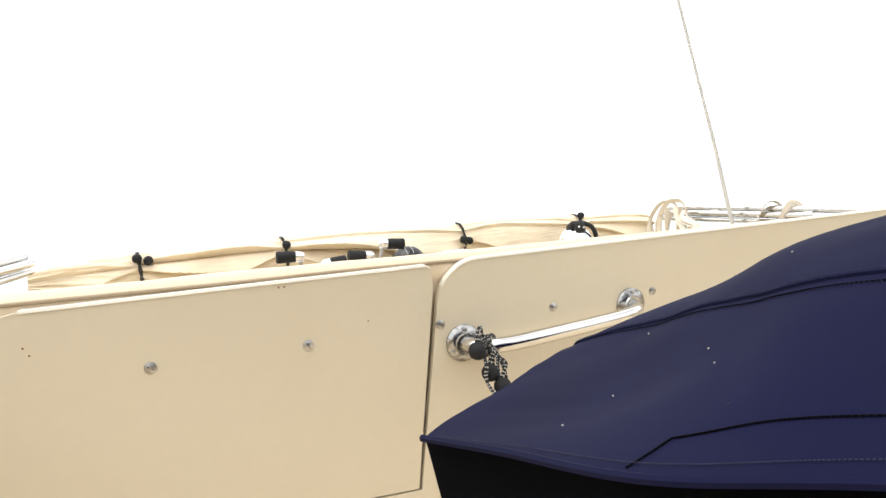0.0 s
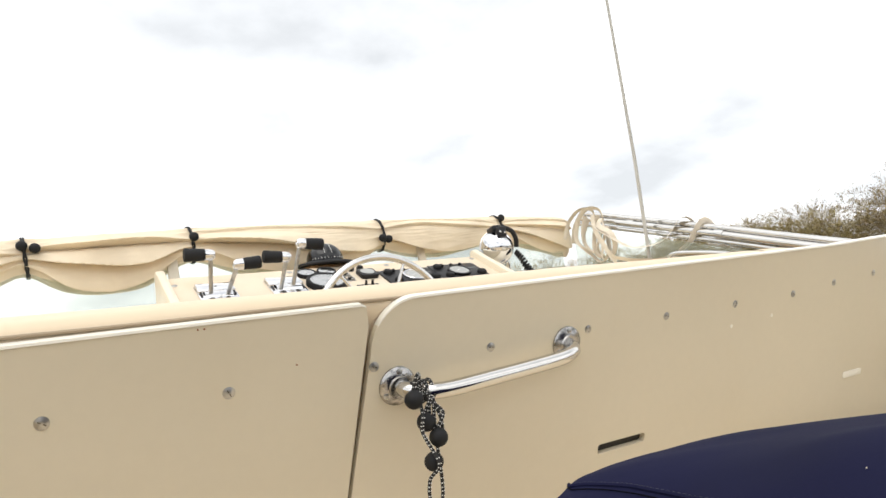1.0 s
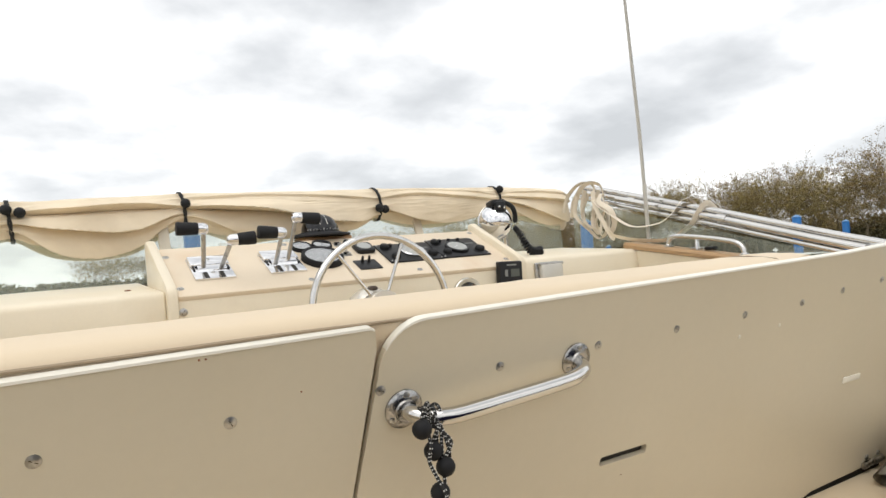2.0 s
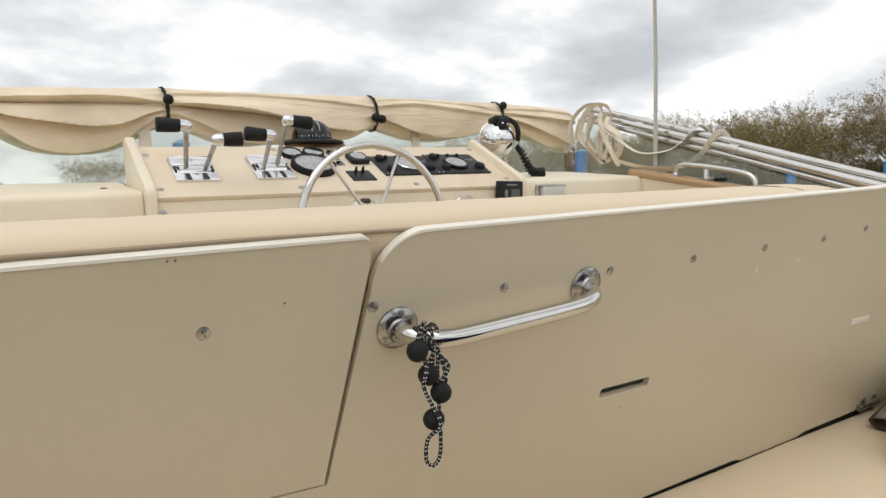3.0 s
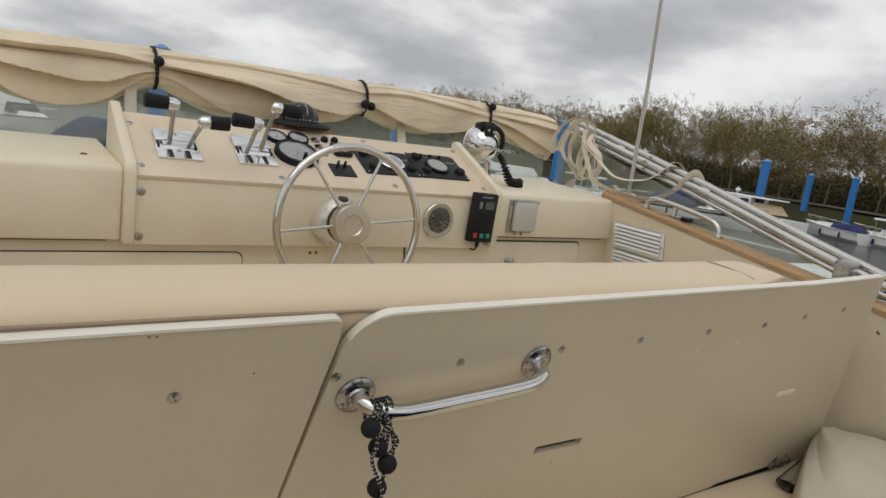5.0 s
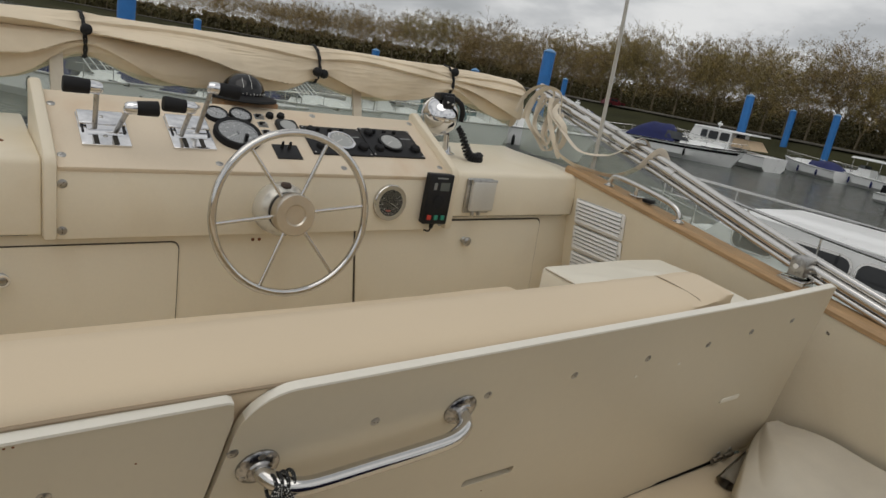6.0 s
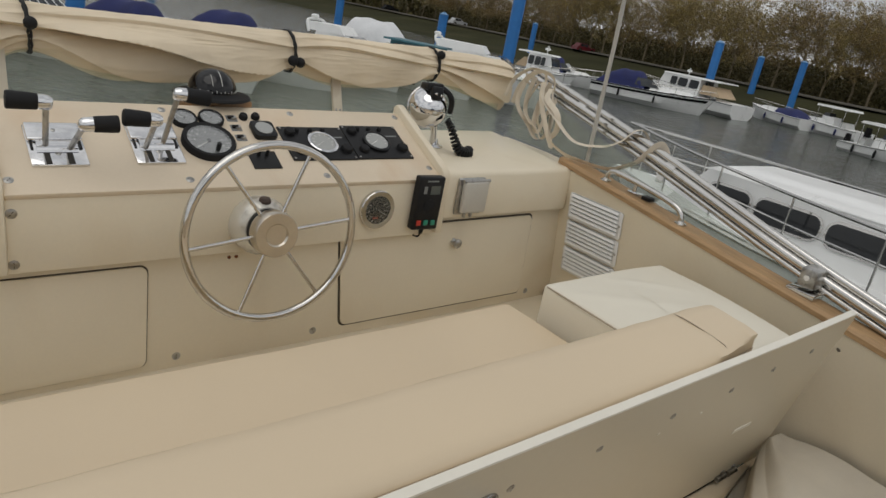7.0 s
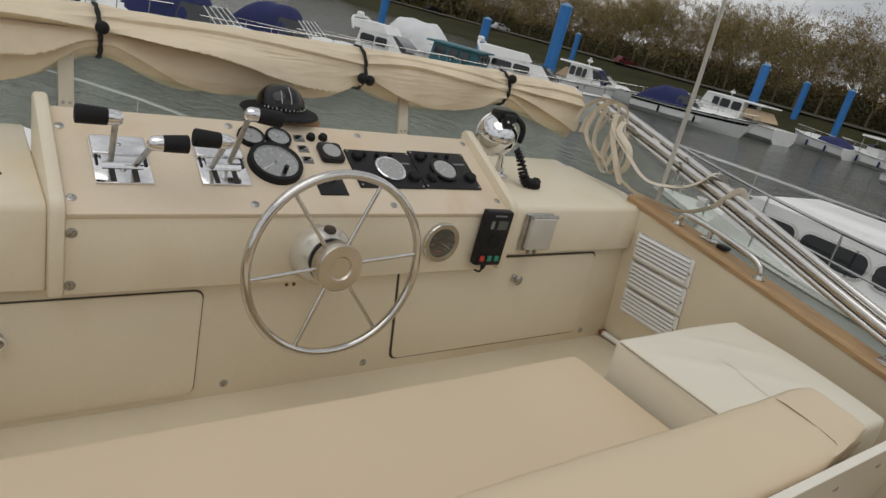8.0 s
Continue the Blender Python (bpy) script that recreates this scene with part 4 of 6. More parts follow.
part("plate_body", plate([(-0.040, -0.034), (0.040, -0.034), (0.040, 0.034), (-0.040, 0.034)], lambda u, v: m @ Vector((u, v, 0)), DN * 0.004, r=0.001), BLACK, pl)
for dx in (-0.012, 0.012):
    part("toggle", rod(m @ Vector((dx, 0.018, 0.003)), m @ Vector((dx, 0.020, 0.024)), 0.0055, 0.0035), BLACKMATT, pl)


def instrument_panel(x0, x1, y0, y1, gx, bezel):
    m = dash_pose((x0 + x1) / 2, (y0 + y1) / 2)
    w, h = (x1 - x0) / 2, (y1 - y0) / 2 * math.sqrt(1 + SLOPE * SLOPE)
    ob = thing("instrument_panel", m.translation, "black square engine instrument panel with gauge and knobs", "instrument panel", "engine panels on the dash")
    pb = part("panel_body", box(-w, w, -h, h, 0, 0.006, 0.0012, m=m), BLACK, ob)
    g = m @ Matrix.Translation((gx, -0.004, 0.006))
    part("gauge_bezel", lathe([(0.046, 0), (0.047, 0.008), (0.043, 0.010), (0.038, 0.009), (0.037, 0.006), (0, 0.006)], g, 32), bezel, ob)
    part("dial_face", lathe([(0.037, 0.0062), (0.037, 0.0075), (0, 0.0075)], g, 32), PALEDIAL, ob)
    for k in range(9):
        part("tick", box(0.026, 0.034, -0.0006, 0.0006, 0.0075, 0.008, 0, m=g @ Matrix.Rotation(radians(-30 + 30 * k), 4, "Z")), WHITEFLECK, ob)
    part("needle", box(-0.004, 0.030, -0.0008, 0.0008, 0.009, 0.0095, 0, m=g @ Matrix.Rotation(radians(215), 4, "Z")), WHITEFLECK, ob)
    for u, v, r in ((-w * 0.72, h * 0.62, 0.016), (w * 0.78, -h * 0.42, 0.018), (-w * 0.66, -h * 0.5, 0.016)):
        part("knob", lathe([(r, 0.006), (r * 1.04, 0.012), (r * 0.85, 0.018), (r * 0.5, 0.020), (0, 0.019)], m @ Matrix.Translation((u, v, 0)), 18), BLACKMATT, ob)
    for u in (-0.30, -0.05, 0.20):
        part("lamp_cap", lathe([(0.007, 0.006), (0.007, 0.014), (0.004, 0.017), (0, 0.017)], m @ Matrix.Translation((u * w * 1.6, h * 0.72, 0)), 12), BLACKMATT, ob)
    part("legend_bar", box(w * 0.35, w * 0.85, h * 0.30, h * 0.38, 0.006, 0.0065, 0, m=m), GREYDIAL, pb)
    for u in (-0.93, 0.93):
        for v in (-0.9, 0.9):
            screw_head(ob, m @ Vector((u * w, v * h, 0.006)), DN, 0.003, DULLSTEEL)
    return ob


instrument_panel(1.094, 1.306, 2.172, 2.302, 0.012, CHROME)
instrument_panel(1.309, 1.512, 2.174, 2.312, -0.006, BLACK)

# autopilot remote on the console front
rem = thing("autopilot_remote", (1.516, 2.096, 0.955), "black handheld autopilot control with red and green buttons", "remote control")
RM = Matrix.Translation((1.516, 2.093, 1.048)) @ Matrix.Rotation(radians(2), 4, "Y")
part("body", box(-0.050, 0.050, -0.030, 0.0, -0.088, 0.086, 0.006, 3, m=RM), BLACK, rem)
part("display", box(-0.004, 0.034, -0.0312, -0.029, 0.030, 0.058, 0, m=RM), LCD, rem, "grey display window")
part("display_bar", box(-0.030, -0.018, -0.0312, -0.029, 0.032, 0.056, 0, m=RM), GREYDIAL, rem)
part("brand_bar", box(-0.022, 0.022, -0.0308, -0.029, 0.070, 0.075, 0, m=RM), GREYDIAL, rem)
part("dial_ring", lathe([(0.022, 0), (0.022, 0.002), (0.018, 0.003), (0, 0.003)], RM @ aim((0.0, -0.030, -0.008), (0, -1, 0)), 24), BLACKMATT, rem)
for u, mt in ((-0.030, REDPLASTIC), (-0.002, GREENPLASTIC), (0.026, GREENPLASTIC)):
    part("button", box(u - 0.008, u + 0.008, -0.0345, -0.029, -0.072, -0.055, 0.002, m=RM), mt, rem)
part("cable_gland", rod(RM @ Vector((0, -0.012, -0.106)), RM @ Vector((0, -0.014, -0.086)), 0.006, 0.009), BLACKMATT, rem)
part("cable", tube(spline([RM @ Vector((0, -0.012, -0.104)), RM @ Vector((-0.004, -0.008, -0.118)), RM @ Vector((-0.01, 0.01, -0.12))], 5), 0.003, 8), BLACKMATT, rem)

# socket box with flap
so = thing("socket_box", (1.706, 2.1, 0.995), "grey weatherproof socket box with a closed flap", "socket")
part("back_plate", box(1.648, 1.764, 2.086, 2.099, 0.992, 1.118, 0.006, 3), DULLSTEEL, so)
part("flap", box(1.660, 1.766, 2.066, 2.087, 1.002, 1.112, 0.008, 3), surface("pale_metal_flap", (0.60, 0.58, 0.53), 0.35, 0.3, vary=0.1), so, "pale metal flap")
part("hinge_pin", rod((1.656, 2.074, 1.111), (1.768, 2.074, 1.111), 0.006), DULLSTEEL, so)
for x in (1.672, 1.70):
    part("latch", box(x, x + 0.008, 2.066, 2.078, 0.988, 1.003, 0.002), DULLSTEEL, so)

# compass on its wooden block
co = thing("compass", (0.969, 2.455, 1.157), "black domed marine compass on a varnished wooden block", "compass")
part("wood_block", box(0.884, 1.064, 2.405, 2.525, 1.157, 1.274, 0.006), PLY, co)
CM = Matrix.Translation((0.962, 2.458, 1.274))
part("base_flange", lathe([(0.104, 0), (0.109, 0.004), (0.105, 0.009), (0.075, 0.015), (0.066, 0.018), (0, 0.018)], CM, 40), BLACKMATT, co)
part("dome", lathe([(0.068, 0.014)] + [(0.068 * math.cos(radians(a)), 0.020 + 0.062 * math.sin(radians(a))) for a in range(0, 91, 9)], CM, 36), surface("black_glass_dome", (0.004, 0.004, 0.005), 0.10, bump=0), co, "glossy dark dome")
part("lubber_line", tube([CM @ Vector((0.004, -0.0685 * math.cos(a), 0.020 + 0.0625 * math.sin(a))) for a in [radians(x) for x in range(20, 70, 8)]], 0.001, 5), WHITEFLECK, co)
part("lubber_line", tube([CM @ Vector((-0.022, -0.0655 * math.cos(a), 0.020 + 0.0625 * math.sin(a))) for a in [radians(x) for x in range(20, 60, 8)]], 0.0008, 5), WHITEFLECK, co)
for k in range(13):
    a = radians(-150 + 10 * k)
    part("card_mark", box(-0.0008, 0.0008, -0.001, 0.001, 0, 0.003 + 0.003 * (k % 2), 0, m=CM @ Matrix.Translation((0.0682 * math.cos(a), 0.0682 * math.sin(a), 0.022))), WHITEFLECK, co)

# chrome searchlight with black bracket and coiled lead
la = thing("searchlight", (1.74, 2.36, 1.15), "round chrome searchlight with black bracket and coiled lead", "searchlight")
LC = Vector((1.685, 2.36, 1.290))
LM = aim(LC, (-0.18, -0.93, 0.12))
part("lamp_shell", lathe([(0.0, 0.066), (0.022, 0.062), (0.045, 0.048), (0.062, 0.024), (0.069, 0.0), (0.071, -0.016), (0.069, -0.030), (0.060, -0.034), (0, -0.034)], LM, 40), CHROME, la, "mirror-bright chrome shell")
part("rim_ring", ring(LM, 0.0705, 0.004, -0.018, 48, 8), STEEL, la)
part("bracket", join(box(-0.020, 0.022, 0.030, 0.074, 0.034, 0.066, 0.008, 3, m=LM), box(-0.030, 0.030, 0.058, 0.085, -0.02, 0.048, 0.008, 3, m=LM)), BLACK, la, "black plastic bracket")
part("bracket_arm", tube(spline([LM @ Vector((0.02, 0.07, 0.05)), LM @ Vector((0.05, 0.05, 0.055)), LM @ Vector((0.066, 0.02, 0.045)), LM @ Vector((0.07, -0.01, 0.03))], 5), 0.010, 10), BLACK, la)
part("bracket_screws", join(ball(LM @ Vector((0.012, 0.045, 0.066)), 0.005, 8), ball(LM @ Vector((-0.008, 0.05, 0.066)), 0.005, 8)), STEEL, la)
part("stem", rod((1.742, 2.372, 1.148), (1.728, 2.365, 1.225), 0.014, 0.011, 14), CHROME, la)
part("foot", lathe([(0.034, 0), (0.034, 0.006), (0.018, 0.012), (0.014, 0.03)], Matrix.Translation((1.743, 2.372, 1.146)), 24), CHROME, la)
axis = spline([(1.728, 2.300, 1.262), (1.742, 2.285, 1.235), (1.755, 2.270, 1.195), (1.772, 2.262, 1.165), (1.800, 2.258, 1.156), (1.822, 2.262, 1.158)], 26)
coil = []
for i, q in enumerate(axis):
    d = (axis[min(i + 1, len(axis) - 1)] - axis[max(i - 1, 0)]).normalized()
    s1 = d.cross(Vector((0, 1, 0.2))).normalized()
    s2 = d.cross(s1)
    rr = 0.008 + 0.011 * i / len(axis)
    a = i * 0.78
    coil.append(q + rr * (math.cos(a) * s1 + math.sin(a) * s2))
part("coiled_lead", tube(coil, 0.0048, 7), BLACK, la, "black coiled lead")

# grab rail and fittings on the teak cap
gr = thing("side_grab_rail", (2.235, 1.79, 1.1), "stainless grab rail bolted to the teak cap", "grab rail")
zt = lambda y: cap_z(y) + 0.024
part("rail_bar", tube(spline([(2.228, 1.955, zt(1.955)), (2.228, 1.950, zt(1.95) + 0.028), (2.228, 1.925, zt(1.925) + 0.046), (2.228, 1.84, zt(1.84) + 0.052), (2.228, 1.73, zt(1.73) + 0.052), (2.228, 1.655, zt(1.655) + 0.046), (2.228, 1.628, zt(1.63) + 0.028), (2.228, 1.622, zt(1.622))], 6), 0.0095, 14), STEEL, gr)
for y in (1.956, 1.622):
    part("foot_plate", lathe([(0.021, 0), (0.021, 0.003), (0.012, 0.007), (0.010, 0.012)], Matrix.Translation((2.228, y, zt(y) + 0.001)), 20), STEEL, gr)
cl = thing("cap_fitting", (2.262, 1.83, zt(1.83)), "small chrome cleat and black clip on the teak cap", "deck fitting")
part("base", box(2.245, 2.275, 1.815, 1.87, zt(1.87) + 0.001, zt(1.815) + 0.012, 0.003), CHROME, cl)
part("post", rod((2.26, 1.845, zt(1.845)), (2.26, 1.845, zt(1.845) + 0.04), 0.010, 0.008), CHROME, cl)
part("clip", box(2.245, 2.276, 1.765, 1.805, zt(1.805) + 0.001, zt(1.765) + 0.02, 0.004), BLACK, cl)

# folded canopy frame: bundled tubes each side, with clamp


def frame_tubes(sx, edge, pull=0.0):
    ob = thing("canopy_frame", (edge + sx * 0.1, 1.2, 1.06), "bundled stainless tubes of the folded canopy frame", "canopy frame", "folded canopy frames")
    for dx, dz0, dz1, r in ((0.102, 0.004, 0.0, 0.0145), (0.118, 0.028, 0.024, 0.0130), (0.132, -0.002, -0.004, 0.0125), (0.100, -0.024, -0.026, 0.0100), (0.125, -0.028, -0.030, 0.0085)):
        pts = [Vector((edge + sx * (dx - pull), 2.52, 1.415 + dz0)), Vector((edge + sx * (dx + 0.030 - pull * 0.4), 1.92, 1.262 + dz0)), Vector((edge + sx * (dx - 0.01), 1.30, 1.110 + dz1)), Vector((edge + sx * (dx - 0.030), 0.85, 1.01 + dz1))]
        part("frame_tube", tube(spline(pts, 8), r, 14), STEEL, ob)
    c = part("clamp", box(edge + sx * 0.028, edge + sx * 0.092, 1.165, 1.215, 1.052, 1.112, 0.006, 2), DULLSTEEL, ob, "metal frame clamp")
    part("clamp_bolt", rod((edge + sx * 0.02, 1.19, 1.085), (edge + sx * 0.10, 1.19, 1.085), 0.008), CHROME, c)
    part("clamp_foot", box(edge + sx * 0.015, edge + sx * 0.08, 1.15, 1.235, cap_z(1.15) + 0.026, cap_z(1.235) + 0.034, 0.002), STEEL, c)
    for t in (0.25, 0.62):
        q = Vector((edge + sx * (0.128 - pull * (1 - 1.2 * t)), 2.52 - 1.2 * t, 1.42 - 0.305 * t))
        part("tube_joint", lathe([(0.017, -0.02), (0.018, 0.02)], aim(q, (0, -1, -0.26)), 16), STEEL, ob)
    return ob


frame_tubes(1, RIGHT)
frame_tubes(-1, LEFT, 0.13)

# webbing straps hanging at the starboard end
st = thing("webbing_straps", (2.28, 2.3, 1.2), "loose cream webbing straps tied round the canopy frame", "strap")
for pts in ([(2.30, 2.57, 1.285), (2.30, 2.545, 1.363), (2.31, 2.475, 1.434), (2.335, 2.41, 1.425), (2.34, 2.39, 1.37)],
            [(2.26, 2.585, 1.31), (2.285, 2.57, 1.39), (2.30, 2.50, 1.440), (2.34, 2.46, 1.43), (2.345, 2.45, 1.38)],
            [(2.31, 2.528, 1.40), (2.285, 2.53, 1.295), (2.30, 2.455, 1.215), (2.30, 2.397, 1.174), (2.31, 2.363, 1.207), (2.32, 2.36, 1.29), (2.33, 2.39, 1.37)],
            [(2.32, 2.468, 1.39), (2.275, 2.475, 1.275), (2.29, 2.398, 1.214), (2.29, 2.362, 1.183), (2.315, 2.345, 1.24), (2.33, 2.37, 1.34)],
            [(2.31, 2.43, 1.40), (2.30, 2.418, 1.345), (2.285, 2.375, 1.282), (2.28, 2.302, 1.183), (2.285, 2.285, 1.172)],
            [(2.33, 2.45, 1.39), (2.30, 2.40, 1.335), (2.29, 2.311, 1.282), (2.29, 2.189, 1.218), (2.300, 2.059, 1.234), (2.308, 1.99, 1.272), (2.325, 1.955, 1.318), (2.355, 1.935, 1.322), (2.385, 1.925, 1.285), (2.38, 1.915, 1.24)],
            [(2.30, 2.36, 1.33), (2.29, 2.34, 1.275), (2.275, 2.306, 1.198), (2.255, 2.205, 1.168), (2.262, 2.118, 1.162), (2.285, 1.996, 1.165), (2.306, 1.91, 1.212), (2.314, 1.875, 1.258), (2.332, 1.855, 1.293), (2.358, 1.845, 1.294), (2.388, 1.835, 1.255), (2.38, 1.82, 1.21)],
            [(2.33, 2.40, 1.38), (2.30, 2.383, 1.342), (2.29, 2.306, 1.298), (2.30, 2.298, 1.239), (2.30, 2.328, 1.20), (2.32, 2.36, 1.26)],
            [(2.34, 2.42, 1.40), (2.32, 2.44, 1.31), (2.30, 2.43, 1.235), (2.315, 2.41, 1.20), (2.33, 2.40, 1.27), (2.34, 2.37, 1.34)],
            [(2.33, 2.50, 1.41), (2.31, 2.505, 1.33), (2.295, 2.48, 1.26), (2.315, 2.44, 1.225), (2.33, 2.43, 1.30)]):
    pts = [Vector((0.19, 0.48, 1.65)).lerp(Vector(q), 0.968 + 0.032 * min(1.0, max(0.0, (2.2 - q[1]) / 0.15))) for q in pts]
    part("strap", tube(spline(pts, 8), 0.0115, 8, flat=0.11), WEBBING, st)
part("crumpled_cloth", tube(spline([(2.30, 2.43, 1.40), (2.315, 2.40, 1.33), (2.29, 2.41, 1.26), (2.31, 2.38, 1.20)], 8), [0.016 + 0.005 * noise.noise(Vector((i * 0.4, 1, 2))) for i in range(25)], 12, flat=0.35), WEBBING, st)

# rolled canopy on top of the windscreen
TIES = [0.010, 0.524, 1.281, 1.885]
ROLL0, ROLL1, ROLL_Y = -0.335, 2.305, 2.648
TOP_X, TOP_Z = (-0.34, -0.1, 0.0, 0.5, 1.28, 1.9, 2.3), (1.405, 1.438, 1.444, 1.459, 1.463, 1.461, 1.445)
LOW_X = (-0.34, -0.21, -0.11, 0.01, 0.06, 0.10, 0.19, 0.30, 0.38, 0.45, 0.524, 0.60, 0.66, 0.74, 0.90, 1.20, 1.281, 1.35, 1.43, 1.56, 1.78, 1.885, 1.97, 2.06, 2.18, 2.31)
LOW_Z = (1.33, 1.295, 1.278, 1.335, 1.295, 1.266, 1.245, 1.246, 1.262, 1.308, 1.346, 1.318, 1.29, 1.268, 1.280, 1.306, 1.347, 1.318, 1.299, 1.289, 1.325, 1.348, 1.325, 1.30, 1.272, 1.228)
# creases of the rolled cloth, span by span: (angle at each end and between, depth)
CREASES = [
    [((150, 160, 168, 174), 0.016), ((205, 215, 205, 188), 0.022), ((236, 240, 228, 202), 0.014)],
    [((160, 156, 160, 171), 0.030), ((188, 200, 203, 190), 0.038), ((210, 238, 236, 206), 0.024)],
    [((171, 184, 204, 222), 0.042), ((196, 236, 250, 244), 0.018), ((140, 128, 142, 166), 0.008)],
    [((196, 224, 232, 200), 0.030), ((160, 150, 165, 182), 0.011), ((128, 118, 132, 160), 0.006)],
    [((166, 172, 178, 180), 0.016), ((182, 204, 214, 220), 0.028), ((200, 234, 246, 250), 0.018), ((150, 138, 140, 150), 0.008)],
]


def smooth_at(x, xs, zs):
    """A table read with soft corners."""
    return sum(float(np.interp(x + d, xs, zs)) * w for d, w in ((-0.03, 0.2), (-0.012, 0.3), (0.012, 0.3), (0.03, 0.2)))


def roll_frame(x):
    """What the cross section at x shares round its turn: heights, width, creases."""
    gap = min(abs(x - t) for t in TIES)
    pinch = 1 - math.exp(-(gap / 0.10) ** 2)
    span = sum(1 for t in TIES if t <= x)
    left, right = ([ROLL0 - 0.05] + TIES + [ROLL1 + 0.05])[span:span + 2]
    u = (x - left) / (right - left)
    lines = []
    for k, (angles, depth) in enumerate(CREASES[span]):
        at = sum(float(np.interp(min(1.0, max(0.0, u + d)), (0, 0.33, 0.67, 1), angles)) for d in (-0.14, -0.07, 0, 0.07, 0.14)) / 5 + 7 * pinch * noise.noise(Vector((x * 3.1, k * 5.5 + span, 4)))
        alive = (0.30 + 0.70 * (1 - math.exp(-(gap / 0.07) ** 2))) * (0.92 + 0.3 * noise.noise(Vector((x * 2.2, k * 3.3, span * 2.0))))
        lines.append((at, depth * max(0.15, alive)))
    top = smooth_at(x, TOP_X, TOP_Z) + 0.003 * noise.noise(Vector((x * 4.5, 0, 7)))
    low = smooth_at(x, LOW_X, LOW_Z)
    return gap, pinch, lines, top, low


def roll_section(x, a, shared):
    """A point of the rolled canopy: pinched at the ties, sagging and overlapped in folds between them."""
    gap, pinch, lines, top, low = shared
    s, c = math.sin(a), math.cos(a)
    deg = math.degrees(a) % 360
    cz = top - 0.060
    h = (top - cz) * s if s > 0 else (cz - low) * s
    wide = 0.058 + 0.018 * pinch
    fold = 0.0
    for at, depth in lines:
        off = deg - at
        if -34 < off <= 0:
            fold += depth * ((off + 34) / 34) ** 1.6
        elif 0 < off < 4.2:
            fold += depth * (1 - 1.95 * off / 4.2)
        elif 4.2 <= off < 38:
            fold -= 0.95 * depth * (1 - (off - 4.2) / 33.8) ** 1.5
    radiate = math.exp(-(gap / 0.06) ** 1.4)
    crimp = radiate * 0.0045 * (1 - 2 * abs(math.sin(6 * a + 9 * (x % 1) + 1.5 * noise.noise(Vector((x * 5, 0, 2))))) ** 0.8)
    tilt = x * 1.0 + 0.16 * (deg - 180) / 60
    wr = 0.0034 * (0.30 - abs(noise.noise(Vector((tilt * 7.0, c * 1.4, s * 5.0)))))
    wr += 0.0018 * (0.3 - abs(noise.noise(Vector((x * 13 - 5 * s, c * 3, s * 9 + 2 * x)))))
    loose = max(0.0, min(1.0, (-0.02 - x) / 0.08))
    wr += loose * 0.030 * (0.25 - abs(noise.noise(Vector((x * 9 + 3 * s, c * 2.5, s * 3.5 + x * 6)))))
    rad = fold * (1 - 0.5 * max(0.0, s) ** 1.5) + crimp + wr * (0.4 + 0.6 * pinch)
    return Vector((x, ROLL_Y + (wide + rad) * c, cz + h + rad * s))


roll = thing("rolled_canopy", (MIDDLE, 2.57, 1.25), "rolled beige canvas canopy tied along the windscreen", "canopy")
bm = bmesh.new()
loops = []
NX, NA = 420, 290
for i in range(NX + 1):
    x = ROLL0 + (ROLL1 - ROLL0) * i / NX
    near = min(x - ROLL0, ROLL1 - x) / 0.05
    shrink = 1 - 0.3 * max(0.0, 1 - near) ** 2
    mid = Vector((x, ROLL_Y, 1.37))
    shared = roll_frame(x)
    loops.append([bm.verts.new(mid + (roll_section(x, 2 * math.pi * k / NA, shared) - mid) * shrink) for k in range(NA)])
for a, b in zip(loops, loops[1:]):
    for k in range(NA):
        q = (k + 1) % NA
        bm.faces.new((a[k], a[q], b[q], b[k]))
for lp, s in ((loops[0], -1), (loops[-1], 1)):
    prev = lp
    for f in (0.72, 0.4, 0.12):
        cc = sum((v.co for v in lp), Vector()) / NA
        cur = [bm.verts.new(cc.lerp(v.co, f) - Vector((s * 0.03 * (1 - f), 0, 0))) for v in lp]
        for k in range(NA):
            q = (k + 1) % NA
            bm.faces.new((prev[k], prev[q], cur[q], cur[k]))
        prev = cur
    bm.faces.new(prev)
bmesh.ops.recalc_face_normals(bm, faces=bm.faces)
part("canvas_roll", bm, CANVAS, roll, angle=80)
BALLS = {TIES[0]: [(-0.005, 1.415), (0.03, 1.405)], TIES[1]: [(0.002, 1.419)], TIES[2]: [(-0.016, 1.380), (0.012, 1.375)], TIES[3]: [(0.004, 1.446)]}
for t in TIES:
    hoop = []
    for k in range(44):
        a = 2 * math.pi * k / 44
        ps = [roll_section(t + dx, a + da, roll_frame(t + dx)) for dx in (-0.02, 0, 0.02) for da in (-0.14, 0, 0.14)]
        p = sum(ps, Vector()) / 9
        hoop.append(p + 0.006 * Vector((0, math.cos(a), math.sin(a))) + Vector((-0.006 * math.sin(a), 0, 0)))
    for shift in (-0.0026, 0.0026):
        tie = part("tie_cord", tube([q + Vector((shift * (1 + 0.5 * math.sin(i * 1.7)), 0, 0)) for i, q in enumerate(hoop)], 0.0034, 8, True), CORDMAT, roll, "black bungee cord")
    for dx, z in BALLS[t]:
        q = min(hoop, key=lambda h: abs(h.z - z) + (1 if h.y > ROLL_Y else 0))
        part("tie_ball", ball((q.x + dx, q.y - 0.014, z), 0.0168, 16), BLACKMATT, tie)

